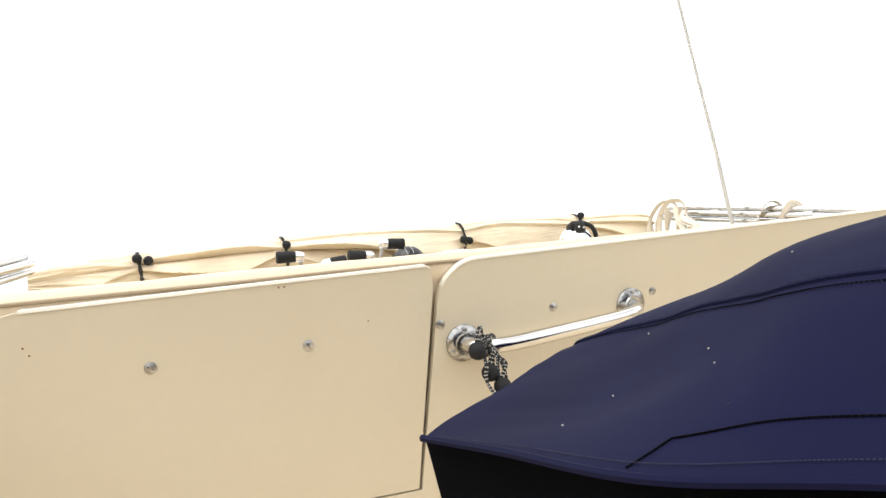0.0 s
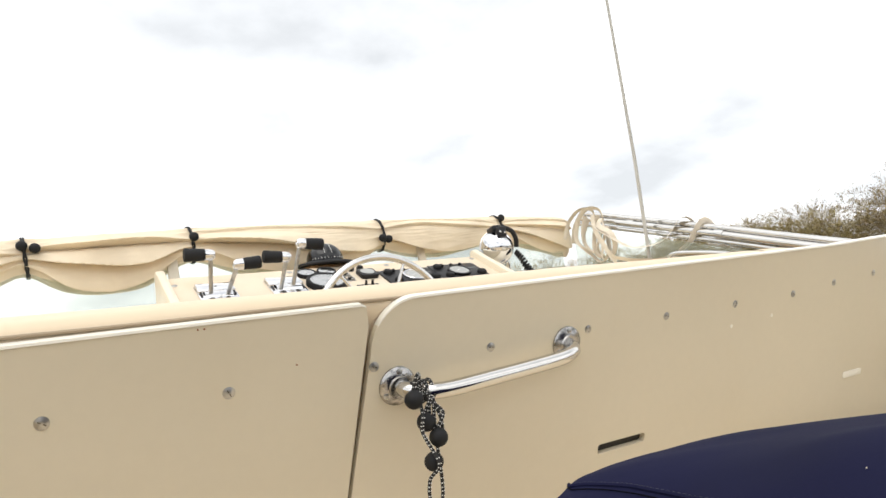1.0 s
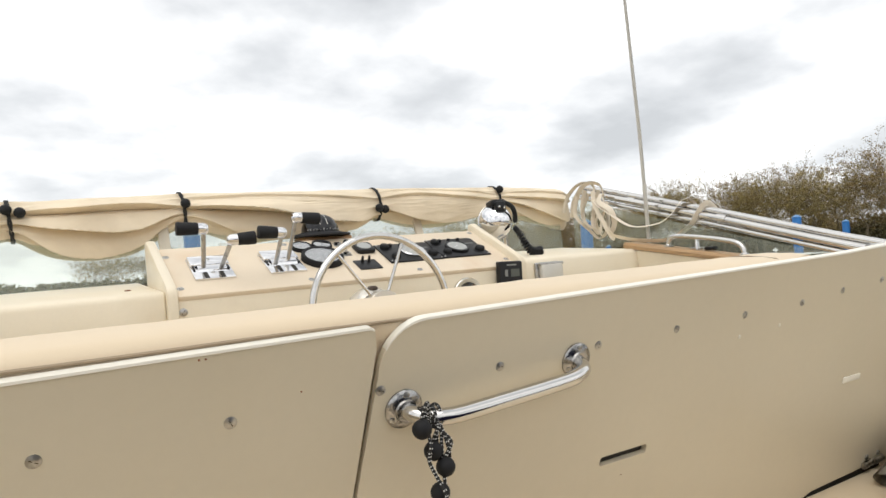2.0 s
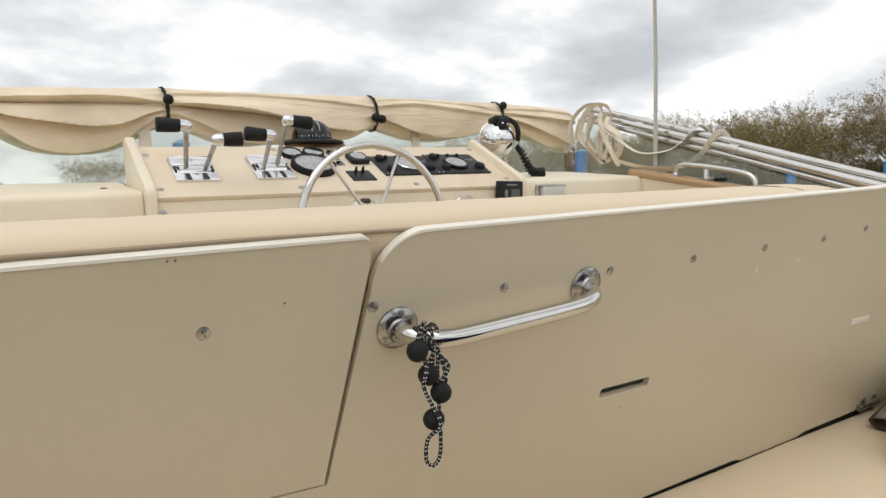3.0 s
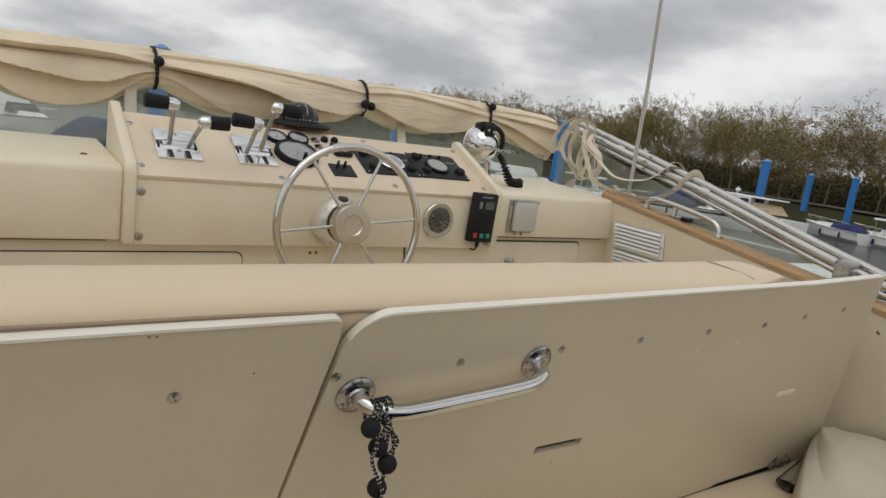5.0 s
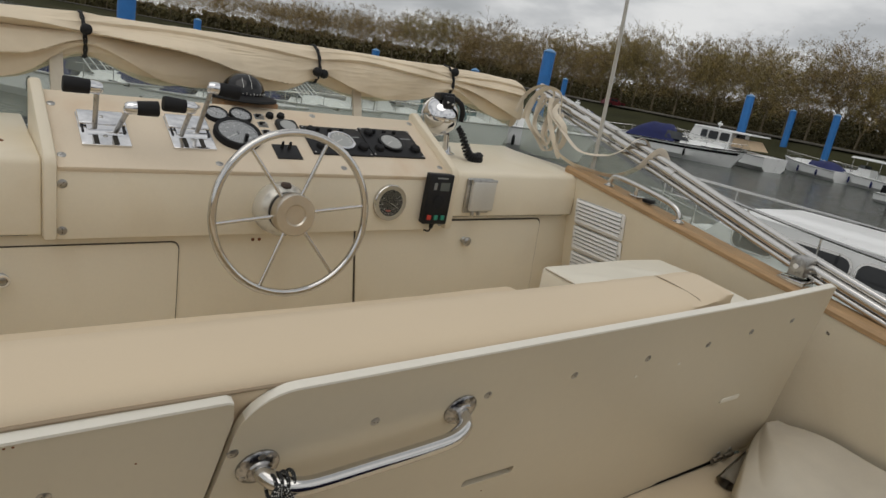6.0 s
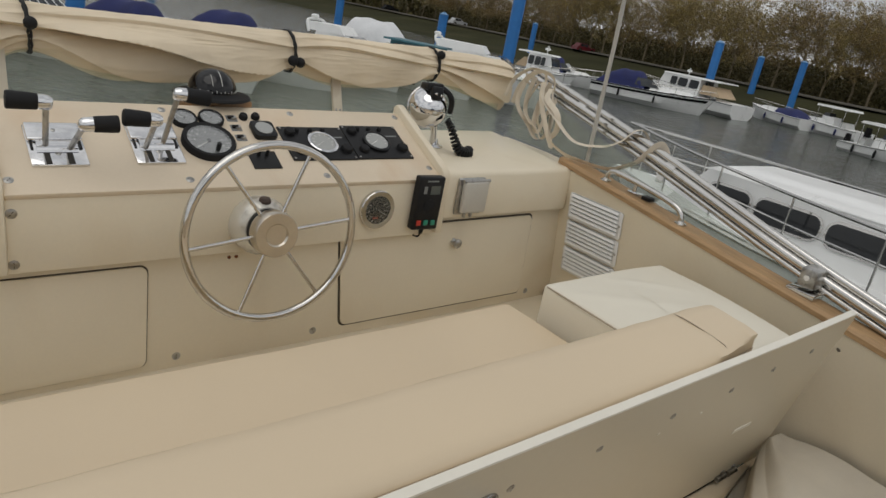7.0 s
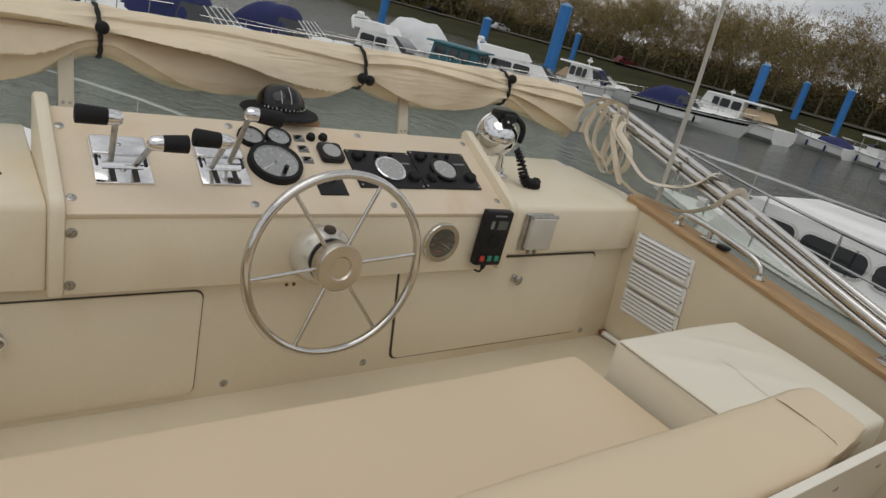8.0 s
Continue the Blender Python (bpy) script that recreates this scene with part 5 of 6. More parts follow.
# thin line tied to the port locker knob
ln = thing("thin_line", (0.2, 2.09, 0.83), "thin grey line knotted round the locker knob", "rope")
for z1, y1 in ((0.985, 2.06), (0.955, 2.04)):
    part("line", tube(spline([(0.262, 2.085, 0.832), (0.15, 2.07, 0.865), (-0.05, 2.055, 0.92), (-0.30, y1, z1)], 8), 0.003, 6), WEBBING, ln)
part("knot", join(ball((0.255, 2.088, 0.838), 0.010, 10), ball((0.243, 2.084, 0.846), 0.009, 10), tube([(0.275 + 0.014 * math.cos(q), 2.092, 0.83 + 0.014 * math.sin(q)) for q in [i * 0.4 for i in range(16)]], 0.0032, 6, True)), WEBBING, ln)

# ---- aerial ----
ae = thing("whip_aerial", (2.285, 2.10, 1.0), "tall pale whip aerial on the coaming", "aerial")
part("aerial_rod", tube([(2.285, 2.10, 1.02), (2.275, 2.10, 1.6), (2.232, 2.098, 2.4), (2.135, 2.095, 4.4)], [0.0085, 0.0076, 0.006, 0.004], 10), surface("aerial_white", (0.50, 0.48, 0.43), 0.5), ae)
part("aerial_base", lathe([(0.018, 0), (0.018, 0.05), (0.011, 0.07)], Matrix.Translation((2.285, 2.10, 0.98)), 16), STEEL, ae)

# ---- navy cover near the camera ----
cov = thing("navy_cover", (0.4, 0.25, 0.5), "navy blue canvas cover with stitched seams and a loose hem", "cover")
# last three points per row: unseen aft part, added to darken the handle's reflections
NET = [
    [(0.170, 0.366, 0.922), (0.181, 0.292, 0.919), (0.192, 0.206, 0.915), (0.233, 0.146, 0.912), (0.31, 0.03, 0.905), (0.30, -0.30, 0.90), (0.10, -0.75, 0.90), (-0.35, -1.15, 0.88)],
    [(0.192, 0.372, 0.929), (0.240, 0.285, 0.932), (0.258, 0.222, 0.948), (0.287, 0.166, 0.966), (0.40, 0.03, 0.975), (0.46, -0.28, 1.02), (0.42, -0.80, 1.16), (0.20, -1.35, 1.34)],
    [(0.235, 0.383, 0.940), (0.285, 0.345, 0.951), (0.310, 0.270, 0.974), (0.335, 0.200, 0.994), (0.46, 0.04, 1.01), (0.62, -0.25, 1.06), (0.70, -0.80, 1.28), (0.62, -1.40, 1.52)],
    [(0.275, 0.400, 0.948), (0.325, 0.408, 0.960), (0.365, 0.320, 0.984), (0.385, 0.230, 1.000), (0.52, 0.06, 1.01), (0.82, -0.22, 1.06), (1.05, -0.75, 1.28), (1.10, -1.40, 1.52)],
    [(0.300, 0.415, 0.92), (0.365, 0.425, 0.940), (0.425, 0.37, 0.962), (0.455, 0.26, 0.978), (0.58, 0.08, 0.98), (0.98, -0.18, 1.02), (1.35, -0.65, 1.16), (1.50, -1.35, 1.34)],
    [(0.300, 0.425, 0.80), (0.375, 0.440, 0.82), (0.455, 0.39, 0.83), (0.50, 0.27, 0.84), (0.63, 0.09, 0.84), (1.05, -0.15, 0.84), (1.50, -0.55, 0.86), (1.75, -1.25, 0.86)],
    [(0.300, 0.430, 0.51), (0.380, 0.450, 0.51), (0.470, 0.40, 0.51), (0.53, 0.28, 0.51), (0.66, 0.10, 0.51), (1.08, -0.12, 0.51), (1.55, -0.50, 0.51), (1.85, -1.20, 0.51)],
]
fine = [spline(r, 12) for r in NET]
cols = [spline([r[k] for r in fine], 8) for k in range(len(fine[0]))]


def draped(p, u, v):
    return p + Vector((0, 0, 1)) * (0.0022 * noise.noise(p * 14) + 0.0012 * noise.noise(Vector((p.x * 50 + p.y * 25, p.y * 12, 3)))) * min(1.0, v / 6)


bm = bmesh.new()
grid = [[bm.verts.new(draped(p, i, j)) for j, p in enumerate(col)] for i, col in enumerate(cols)]
for i in range(len(grid) - 1):
    for j in range(len(grid[0]) - 1):
        bm.faces.new((grid[i][j], grid[i + 1][j], grid[i + 1][j + 1], grid[i][j + 1]))
bmesh.ops.recalc_face_normals(bm, faces=bm.faces)
bmesh.ops.solidify(bm, geom=bm.faces[:], thickness=0.0014)
canvas = part("cover_canvas", bm, NAVY, cov, angle=80)
part("hem", tube([c[0] + Vector((0, 0, 0.0004)) for c in cols], 0.0022, 6), NAVY, canvas, "turned hem")


def on_cover(i, j):
    """A point of the cover by its column and row, between the knots of the net."""
    i0, j0 = min(int(i), len(cols) - 2), min(int(j), len(cols[0]) - 2)
    a = cols[i0][j0].lerp(cols[i0][j0 + 1], j - j0)
    b = cols[i0 + 1][j0].lerp(cols[i0 + 1][j0 + 1], j - j0)
    return draped(a.lerp(b, i - i0), i, j)


def stitches(name, line, mat, lift=0.0016, gap=0.55, thick=0.0004):
    bm = bmesh.new()
    for a, b in zip(line, line[1:]):
        q, q2 = a + Vector((0, 0, lift)), a.lerp(b, gap) + Vector((0, 0, lift))
        bmesh.ops.create_cube(bm, size=1, matrix=aim((q + q2) / 2, q2 - q) @ Matrix.Diagonal((thick, thick, (q2 - q).length, 1)))
    part(name, bm, mat, canvas)


SEAM_I, SEAM_J = (8, 9, 15, 20, 25, 31, 36, 48), (25, 23, 20, 17, 14.5, 12, 10, 7)
seam = [on_cover(8 + 40 * k / 120, float(np.interp(8 + 40 * k / 120, SEAM_I, SEAM_J))) for k in range(121)]
part("felled_seam", tube([p + Vector((0, 0, 0.0004)) for p in seam], 0.0014, 6), NAVY, canvas, "raised double seam")
under = [on_cover(8 + 40 * k / 200, float(np.interp(8 + 40 * k / 200, SEAM_I, SEAM_J)) - 0.9) for k in range(201)]
stitches("stitching", seam[::1], NAVYSEAM, 0.0020)
stitches("stitching", under, SHADE_AND_SEAM, 0.0008, 0.7, 0.0006)
stitches("stitching", [on_cover(2 + 46 * k / 240, 0.8) for k in range(241)], NAVYSEAM, 0.0010, 0.6)
stitches("patch_seam", [on_cover(24 + 24 * k / 90, 2.4 + 0.3 * math.sin(k * 0.07)) for k in range(91)], SHADE_AND_SEAM, 0.0006, 0.85, 0.0007)
stitches("patch_seam", [on_cover(22.6 + 1.4 * k / 12, 0.5 + 1.9 * k / 12) for k in range(13)], SHADE_AND_SEAM, 0.0006, 0.85, 0.0007)
rnd = random.Random(3)
for _ in range(9):
    q = draped(cols[rnd.randrange(8, 40)][rnd.randrange(4, 20)], 0, 6)
    part("lint", ball(q + Vector((0, 0, 0.0012)), rnd.uniform(0.0003, 0.0005), 6), NAVYSEAM if rnd.random() < 0.4 else GREYCANVAS, canvas)
# near-black sheet under the hem, coloured as the shade inside the cover
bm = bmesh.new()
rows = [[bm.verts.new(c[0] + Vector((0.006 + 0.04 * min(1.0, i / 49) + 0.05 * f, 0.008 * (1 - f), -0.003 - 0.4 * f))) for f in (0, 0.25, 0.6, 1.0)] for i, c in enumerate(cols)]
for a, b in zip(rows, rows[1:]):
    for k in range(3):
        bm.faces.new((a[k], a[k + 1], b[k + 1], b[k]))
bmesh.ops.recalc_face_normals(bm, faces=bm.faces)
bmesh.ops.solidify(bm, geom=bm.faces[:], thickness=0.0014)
part("hem_shade_sheet", bm, SHADE_AND_SEAM, cov, "near-black sheet painted as the shade under the hem", angle=80)

# ---- folded canvas heap behind the board ----
hp = thing("folded_canvas_heap", (1.95, 0.75, 0.5), "folded greyed canvas covers heaped on the aft deck", "canvas")
bm = bmesh.new()
NU, NV = 60, 40
grid = []
for i in range(NU + 1):
    u = i / NU
    row = []
    for j in range(NV + 1):
        v = j / NV
        y = 1.105 - 0.85 * v
        left = 2.13 - 0.44 * min(1.0, v / 0.21) ** 0.9 - 0.08 * max(0.0, v - 0.21)
        x = left + (2.24 - left) * u + 0.012 * noise.noise(Vector((u * 3, v * 6, 8)))
        e = max(0.0, min(1.0, u * 14 + 0.02)) ** 0.5
        z = 0.478 + e * (0.085 + 0.045 * u + 0.05 * max(0.0, 0.25 - v)) + 0.022 * math.sin(5 * u + 5 * v) * e * u + 0.05 * e * max(0.0, noise.noise(Vector((u * 2.2, v * 3.2, 2))))
        row.append(bm.verts.new((x, y, z)))
    grid.append(row)
for i in range(NU):
    for j in range(NV):
        bm.faces.new((grid[i][j], grid[i + 1][j], grid[i + 1][j + 1], grid[i][j + 1]))
bmesh.ops.recalc_face_normals(bm, faces=bm.faces)
bmesh.ops.solidify(bm, geom=bm.faces[:], thickness=0.004)
part("top_fold", bm, GREYCANVAS, hp, angle=80)


def canvas_roll(p0, p1, r, parent):
    p0, p1 = Vector(p0), Vector(p1)
    m = aim(p0, p1 - p0)
    ln = (p1 - p0).length
    bm = bmesh.new()
    rr = []
    for k in range(61):
        a = 2 * math.pi * 2.1 * k / 60
        q = r * (0.62 + 0.38 * k / 60) * (1 + 0.06 * math.sin(3 * a))
        rr.append([bm.verts.new(m @ Vector((q * math.cos(a), 0.62 * q * math.sin(a), h))) for h in (0, ln * 0.5, ln)])
    for a, b in zip(rr, rr[1:]):
        for k in range(2):
            bm.faces.new((a[k], a[k + 1], b[k + 1], b[k]))
    bmesh.ops.solidify(bm, geom=bm.faces[:], thickness=0.003)
    part("rolled_end", bm, GREYCANVAS, parent, "rolled canvas end", angle=80)


canvas_roll((1.905, 1.045, 0.507), (2.12, 1.085, 0.515), 0.030, hp)
canvas_roll((1.675, 0.86, 0.515), (1.98, 0.93, 0.525), 0.042, hp)

# ==== the harbour ====
WZ = -2.5


def polar(az, d, z=WZ):
    """A place seen from the helm under a bearing, so many metres off."""
    return Vector((0.18 + d * math.sin(radians(az)), 0.48 + d * math.cos(radians(az)), z))


bm = bmesh.new()
bmesh.ops.create_grid(bm, x_segments=2, y_segments=2, size=2500, matrix=Matrix.Translation((0, 0, WZ)))
single("water", bm, WATER, (0, 0, WZ), "grey-green rippled harbour water under an overcast sky", "water", kind="structure", aboard=False)

SHORE = spline([(82, -420, 0), (76, -150, 0), (74, 0, 0), (75, 60, 0), (79, 125, 0), (72, 195, 0), (32, 245, 0), (-70, 268, 0), (-420, 310, 0)], 14)


def inland(i, off, z=0.0):
    a, b = SHORE[max(0, i - 1)], SHORE[min(len(SHORE) - 1, i + 1)]
    d = (b - a).normalized()
    p = SHORE[i] + Vector((d.y, -d.x, 0)) * off
    return Vector((p.x, p.y, z))


bm = bmesh.new()
STEPS = [(-6, -3.6), (0, -2.45), (4, -2.05), (9, -1.7), (14, -1.15), (19, -0.35), (24, 0.05), (34, 0.2), (70, 0.4), (400, 2.0), (1500, 2.0)]
rows = [[bm.verts.new(inland(i, o, z + 0.18 * noise.noise(Vector((i * 0.9, o * 0.3, 0))))) for o, z in STEPS] for i in range(len(SHORE))]
for a, b in zip(rows, rows[1:]):
    for k in range(len(STEPS) - 1):
        bm.faces.new((a[k], a[k + 1], b[k + 1], b[k]))
bmesh.ops.recalc_face_normals(bm, faces=bm.faces)
single("ground", bm, GRASS, (80, 60, 0), "dull grassy river bank with bare earth patches", "ground", kind="structure", aboard=False)
bm = bmesh.new()
rows = [[bm.verts.new(inland(i, o, z)) for o, z in ((20.3, 0.10), (23.6, 0.28))] for i in range(10, 90)]
for a, b in zip(rows, rows[1:]):
    bm.faces.new((a[0], a[1], b[1], b[0]))
bmesh.ops.recalc_face_normals(bm, faces=bm.faces)
bmesh.ops.solidify(bm, geom=bm.faces[:], thickness=-0.1)
single("road", bm, surface("worn_path", (0.11, 0.10, 0.08), 0.9, vary=0.2, scale=0.5), (97, 60, 0.1), "pale path along the river bank", "path", kind="structure", aboard=False)


# trees
def limb(verts, faces, p, q, r0, r1, n=5):
    d = (q - p).normalized()
    s = d.orthogonal().normalized()
    t = d.cross(s)
    base = len(verts)
    for c, r in ((p, r0), (q, r1)):
        for k in range(n):
            a = 2 * math.pi * k / n
            verts.append(c + r * (math.cos(a) * s + math.sin(a) * t))
    for k in range(n):
        faces.append((base + k, base + (k + 1) % n, base + n + (k + 1) % n, base + n + k))


def tree(seed, height, tips, leafy, leaf_mat):
    """A plane tree: limbs that reach for points spread through a broad crown, twigs and young leaves at their ends."""
    rnd = random.Random(seed)
    wood_v, wood_f, leaf_v, leaf_f = [], [], [], []
    fork = height * rnd.uniform(0.14, 0.19)
    nodes = [Vector((0, 0, -0.3)), Vector((rnd.uniform(-0.1, 0.1), rnd.uniform(-0.1, 0.1), fork * 0.55)), Vector((rnd.uniform(-0.2, 0.2), rnd.uniform(-0.2, 0.2), fork))]
    parent = [-1, 0, 1]
    lobes = [(Vector((rnd.uniform(-0.20, 0.20), rnd.uniform(-0.20, 0.20), rnd.uniform(0.36, 0.72))) * height, rnd.uniform(0.23, 0.30) * height) for _ in range(7)]
    goals = []
    while len(goals) < tips:
        c, r = rnd.choice(lobes)
        d = Vector((rnd.gauss(0, 1), rnd.gauss(0, 1), rnd.gauss(0, 0.9))).normalized()
        p = c + d * r * rnd.random() ** 0.42
        if p.z > fork * 1.05 and p.z < height:
            goals.append(p)
    goals.sort(key=lambda p: (p - nodes[2]).length)
    path = [0.0, 0.0, 0.0]
    pos = np.zeros((tips * 3 + 3, 3))
    way = np.zeros(tips * 3 + 3)
    pos[:3] = [tuple(p) for p in nodes]
    pos[0], pos[1] = (0, 0, -900), (0, 0, -900)
    for g in goals:
        n = len(nodes)
        d = np.linalg.norm(pos[:n] - np.array(g), axis=1)
        k = int(np.argmin(d + 0.42 * way[:n] + 0.8 * np.maximum(0, pos[:n, 2] - g.z)))
        a = nodes[k]
        for f in (0.36, 0.70, 1.0):
            q = a.lerp(g, f) + Vector((rnd.gauss(0, 1), rnd.gauss(0, 1), rnd.gauss(0, 1) + 0.9 * (1 - f))) * (g - a).length * 0.04 * (1 if f < 1 else 0)
            nodes.append(q)
            parent.append(k if f == 0.36 else len(nodes) - 2)
            pos[len(nodes) - 1] = tuple(q)
            way[len(nodes) - 1] = way[parent[-1]] + (q - nodes[parent[-1]]).length
    load = [0.0] * len(nodes)
    for i in range(len(nodes) - 1, 0, -1):
        load[i] = max(load[i], 1.0)
        load[parent[i]] += load[i] if parent[i] < i - 1 or load[i] > 1 else 1.0
    thick = [0.011 * height / 13 * min(x, 900.0) ** 0.47 for x in load]
    for i in range(1, len(nodes)):
        r = thick[i]
        limb(wood_v, wood_f, nodes[parent[i]], nodes[i], min(thick[parent[i]], r * 1.25), r, 7 if r > 0.12 else (4 if r > 0.04 else 3))
    for i in range(5, len(nodes), 3):
        p = nodes[i]
        out = (p - Vector((0, 0, height * 0.45))).normalized()
        for _ in range(3):
            d = (out * 0.8 + Vector((rnd.gauss(0, 0.6), rnd.gauss(0, 0.6), rnd.gauss(0.25, 0.5)))).normalized()
            ln = rnd.uniform(0.45, 1.15)
            q = p + d * ln
            limb(wood_v, wood_f, p, q, 0.013, 0.006, 3)
            for _ in range(leafy):
                c = p.lerp(q, rnd.uniform(0.25, 1.08)) + Vector((rnd.gauss(0, 0.2), rnd.gauss(0, 0.2), rnd.gauss(0, 0.18)))
                a = Vector((rnd.uniform(-1, 1), rnd.uniform(-1, 1), rnd.uniform(-1, 1))).normalized()
                b = a.orthogonal().normalized() * rnd.uniform(0.055, 0.105)
                e = a.cross(b) * rnd.uniform(0.8, 1.3)
                k = len(leaf_v)
                leaf_v.extend([c + b, c + e, c - b])
                leaf_f.append((k, k + 1, k + 2))
    tr = new("tree")
    BASE[tr] = Vector((0, 0, 0))
    tagged(tr, "bare-branched plane tree with sparse spring leaves on the bank", "tree", "trees along the river bank")
    for nm, vs, fs, mt in (("trunk", wood_v, wood_f, BARK), ("crown", leaf_v, leaf_f, leaf_mat)):
        me = bpy.data.meshes.new(nm)
        me.from_pydata([tuple(v) for v in vs], [], fs)
        me.materials.append(mt)
        o = new(nm, me)
        o.parent = tr
    return tr


KINDS = [tree(11, 15.6, 310, 13, LEAF_A), tree(23, 14.4, 300, 12, LEAF_B), tree(37, 16.2, 320, 7, LEAF_B), tree(51, 15.0, 310, 14, LEAF_A), tree(64, 15.2, 170, 15, LEAF_B)]
used = [False] * 5
rnd = random.Random(5)
spots = []
for i in range(1, len(SHORE) - 1):
    if not (-30 < SHORE[i].y < 415):
        continue
    seg = (SHORE[i + 1] - SHORE[i]).length
    n = max(1, round(seg / 10.5))
    for k in range(n):
        p = inland(i, 26 + rnd.uniform(-2, 2)).lerp(inland(i + 1, 26 + rnd.uniform(-2, 2)), k / n)
        if p.x > 20 or rnd.random() < 0.15:
            spots.append((p.x, p.y, 0.0, 1.0 if p.x > 20 else rnd.uniform(0.5, 0.9)))
        if p.x > 20 and rnd.random() < (0.8 if SHORE[i].y < 130 else 0.8):
            p = inland(i, 41 + rnd.uniform(-3, 5)).lerp(inland(i + 1, 41 + rnd.uniform(-3, 5)), (k + 0.5) / n)
            spots.append((p.x, p.y, 0.2, 0.95))
for j, (x, y, z, s) in enumerate(spots):
    far = math.hypot(x, y)
    k = rnd.randrange(4) if far < 190 else 4
    s *= rnd.uniform(0.97, 1.12) * (1.0 if far < 200 else 1.02)
    m = Matrix.Translation((x, y, z)) @ Matrix.Rotation(rnd.uniform(0, 6.28), 4, "Z")
    if not used[k]:
        used[k] = True
        KINDS[k].matrix_basis = m @ Matrix.Diagonal((s, s, s, 1))
    else:
        t = copy_thing(KINDS[k], m)
        t.scale = (s, s, s)

# undergrowth behind and between the trunks
verts, faces = [], []
rnd = random.Random(8)
for i in range(12, 100):
    dd = SHORE[i].length
    if dd > 430 or SHORE[i].x < -160:
        continue
    for _ in range(2600 if dd < 160 else 500):
        off = rnd.choice((rnd.gauss(31, 2), rnd.gauss(37, 2.5), rnd.gauss(48, 4), rnd.gauss(48, 4), rnd.gauss(30, 2)))
        lump = max(0.0, 0.5 + 0.9 * noise.noise(Vector((i * 0.83, off * 0.25, 1))))
        high = (2.5 + 4.0 * lump if dd < 160 else (3.0 + 3.0 * lump if SHORE[i].x > 25 else 1.2 + 2.2 * lump)) if off > 42 else ((1.2 + 3.2 * lump) if off > 26 else 0.9 * lump)
        p = inland(i, off).lerp(inland(i + 1, off), rnd.random())
        g = -2.3 + 2.4 * min(1.0, max(0.0, off / 24))
        p.z = g + rnd.random() ** 0.8 * high
        a = Vector((rnd.uniform(-1, 1), rnd.uniform(-1, 1), rnd.uniform(-1, 1))).normalized()
        b = a.orthogonal().normalized()
        c = a.cross(b)
        s = rnd.uniform(0.08, 0.26) * (1.0 if dd < 160 else 1.9) * (2.0 if off > 42 else 1.0) * (1.8 if dd > 160 else 1.0)
        n0 = len(verts)
        verts += [p + b * s, p + c * s * 0.6, p - b * s, p - c * s * 0.6]
        faces.append((n0, n0 + 1, n0 + 2, n0 + 3))
me = bpy.data.meshes.new("undergrowth")
me.from_pydata(verts, [], faces)
me.materials.append(SHRUB)
tagged(new("undergrowth", me), "dark scrub and hedges along the bank", "shrubs", kind="stuff")


# blue mooring piles
def pile(p, top, r, group="blue mooring piles"):
    ob = thing("mooring_pile", (p.x, p.y, WZ), "blue painted steel mooring pile with a conical cap", "pile", group, aboard=False)
    m = Matrix.Translation((p.x, p.y, 0))
    part("pile_tube", lathe([(r, WZ - 0.5), (r, top - r * 0.6)], m, 20), BLUEPOST, ob)
    part("pile_cap", lathe([(r * 1.05, top - r * 0.6), (r * 1.05, top - r * 0.45), (r * 0.25, top), (0, top)], m, 20), surface("pale_cap", (0.12, 0.28, 0.5), 0.5), ob)
    part("pile_collar", lathe([(r * 1.3, WZ + 0.55), (r * 1.3, WZ + 0.75), (r * 1.02, WZ + 0.76)], m, 20), PONTOON, ob)
    return ob


for az, d, top, r in ((60.1, 75, 4.1, 0.42), (63.2, 101, 4.0, 0.42), (44.5, 51, 4.0, 0.44), (46.1, 118, 3.1, 0.44), (66.1, 92, 4.1, 0.40), (38.8, 80, 1.9, 0.50), (30.6, 85, 2.1, 0.46), (16.9, 100, 1.9, 0.48), (12.0, 40, 3.95, 0.44)):
    pile(polar(az, d), top, r)


# moored boats
def hull_mesh(L, B, free, m, flare=0.955, rise=0.35):
    bm = bmesh.new()
    rings = []
    for k in range(15):
        s = k / 14
        half = B / 2 * (1 - max(0.0, (s - 0.42) / 0.58) ** 2.3) + 0.015
        sh = free + rise * s * s
        y = -L / 2 + L * s
        nose = 0.10 * L * s ** 3
        ring_ = []
        for sx, f, z in ((-1, 1, sh), (-1, flare, sh * 0.30), (-1, 0.55 * flare, -0.25), (1, 0.55 * flare, -0.25), (1, flare, sh * 0.30), (1, 1, sh)):
            ring_.append(bm.verts.new(m @ Vector((sx * half * f, y - nose * (1 - max(0.0, z) / sh), z))))
        rings.append(ring_)
    for a, b in zip(rings, rings[1:]):
        for k in range(6):
            q = (k + 1) % 6
            bm.faces.new((a[k], a[q], b[q], b[k]))
    bm.faces.new(rings[0])
    bm.faces.new(rings[-1][::-1])
    bmesh.ops.recalc_face_normals(bm, faces=bm.faces)
    return bm


def sheer(L, B, free, s, inset=0.0, dz=0.0, rise=0.35):
    half = max(0.0, B / 2 * (1 - max(0.0, (s - 0.42) / 0.58) ** 2.3) - inset)
    return half, -L / 2 + L * s, free + rise * s * s + dz


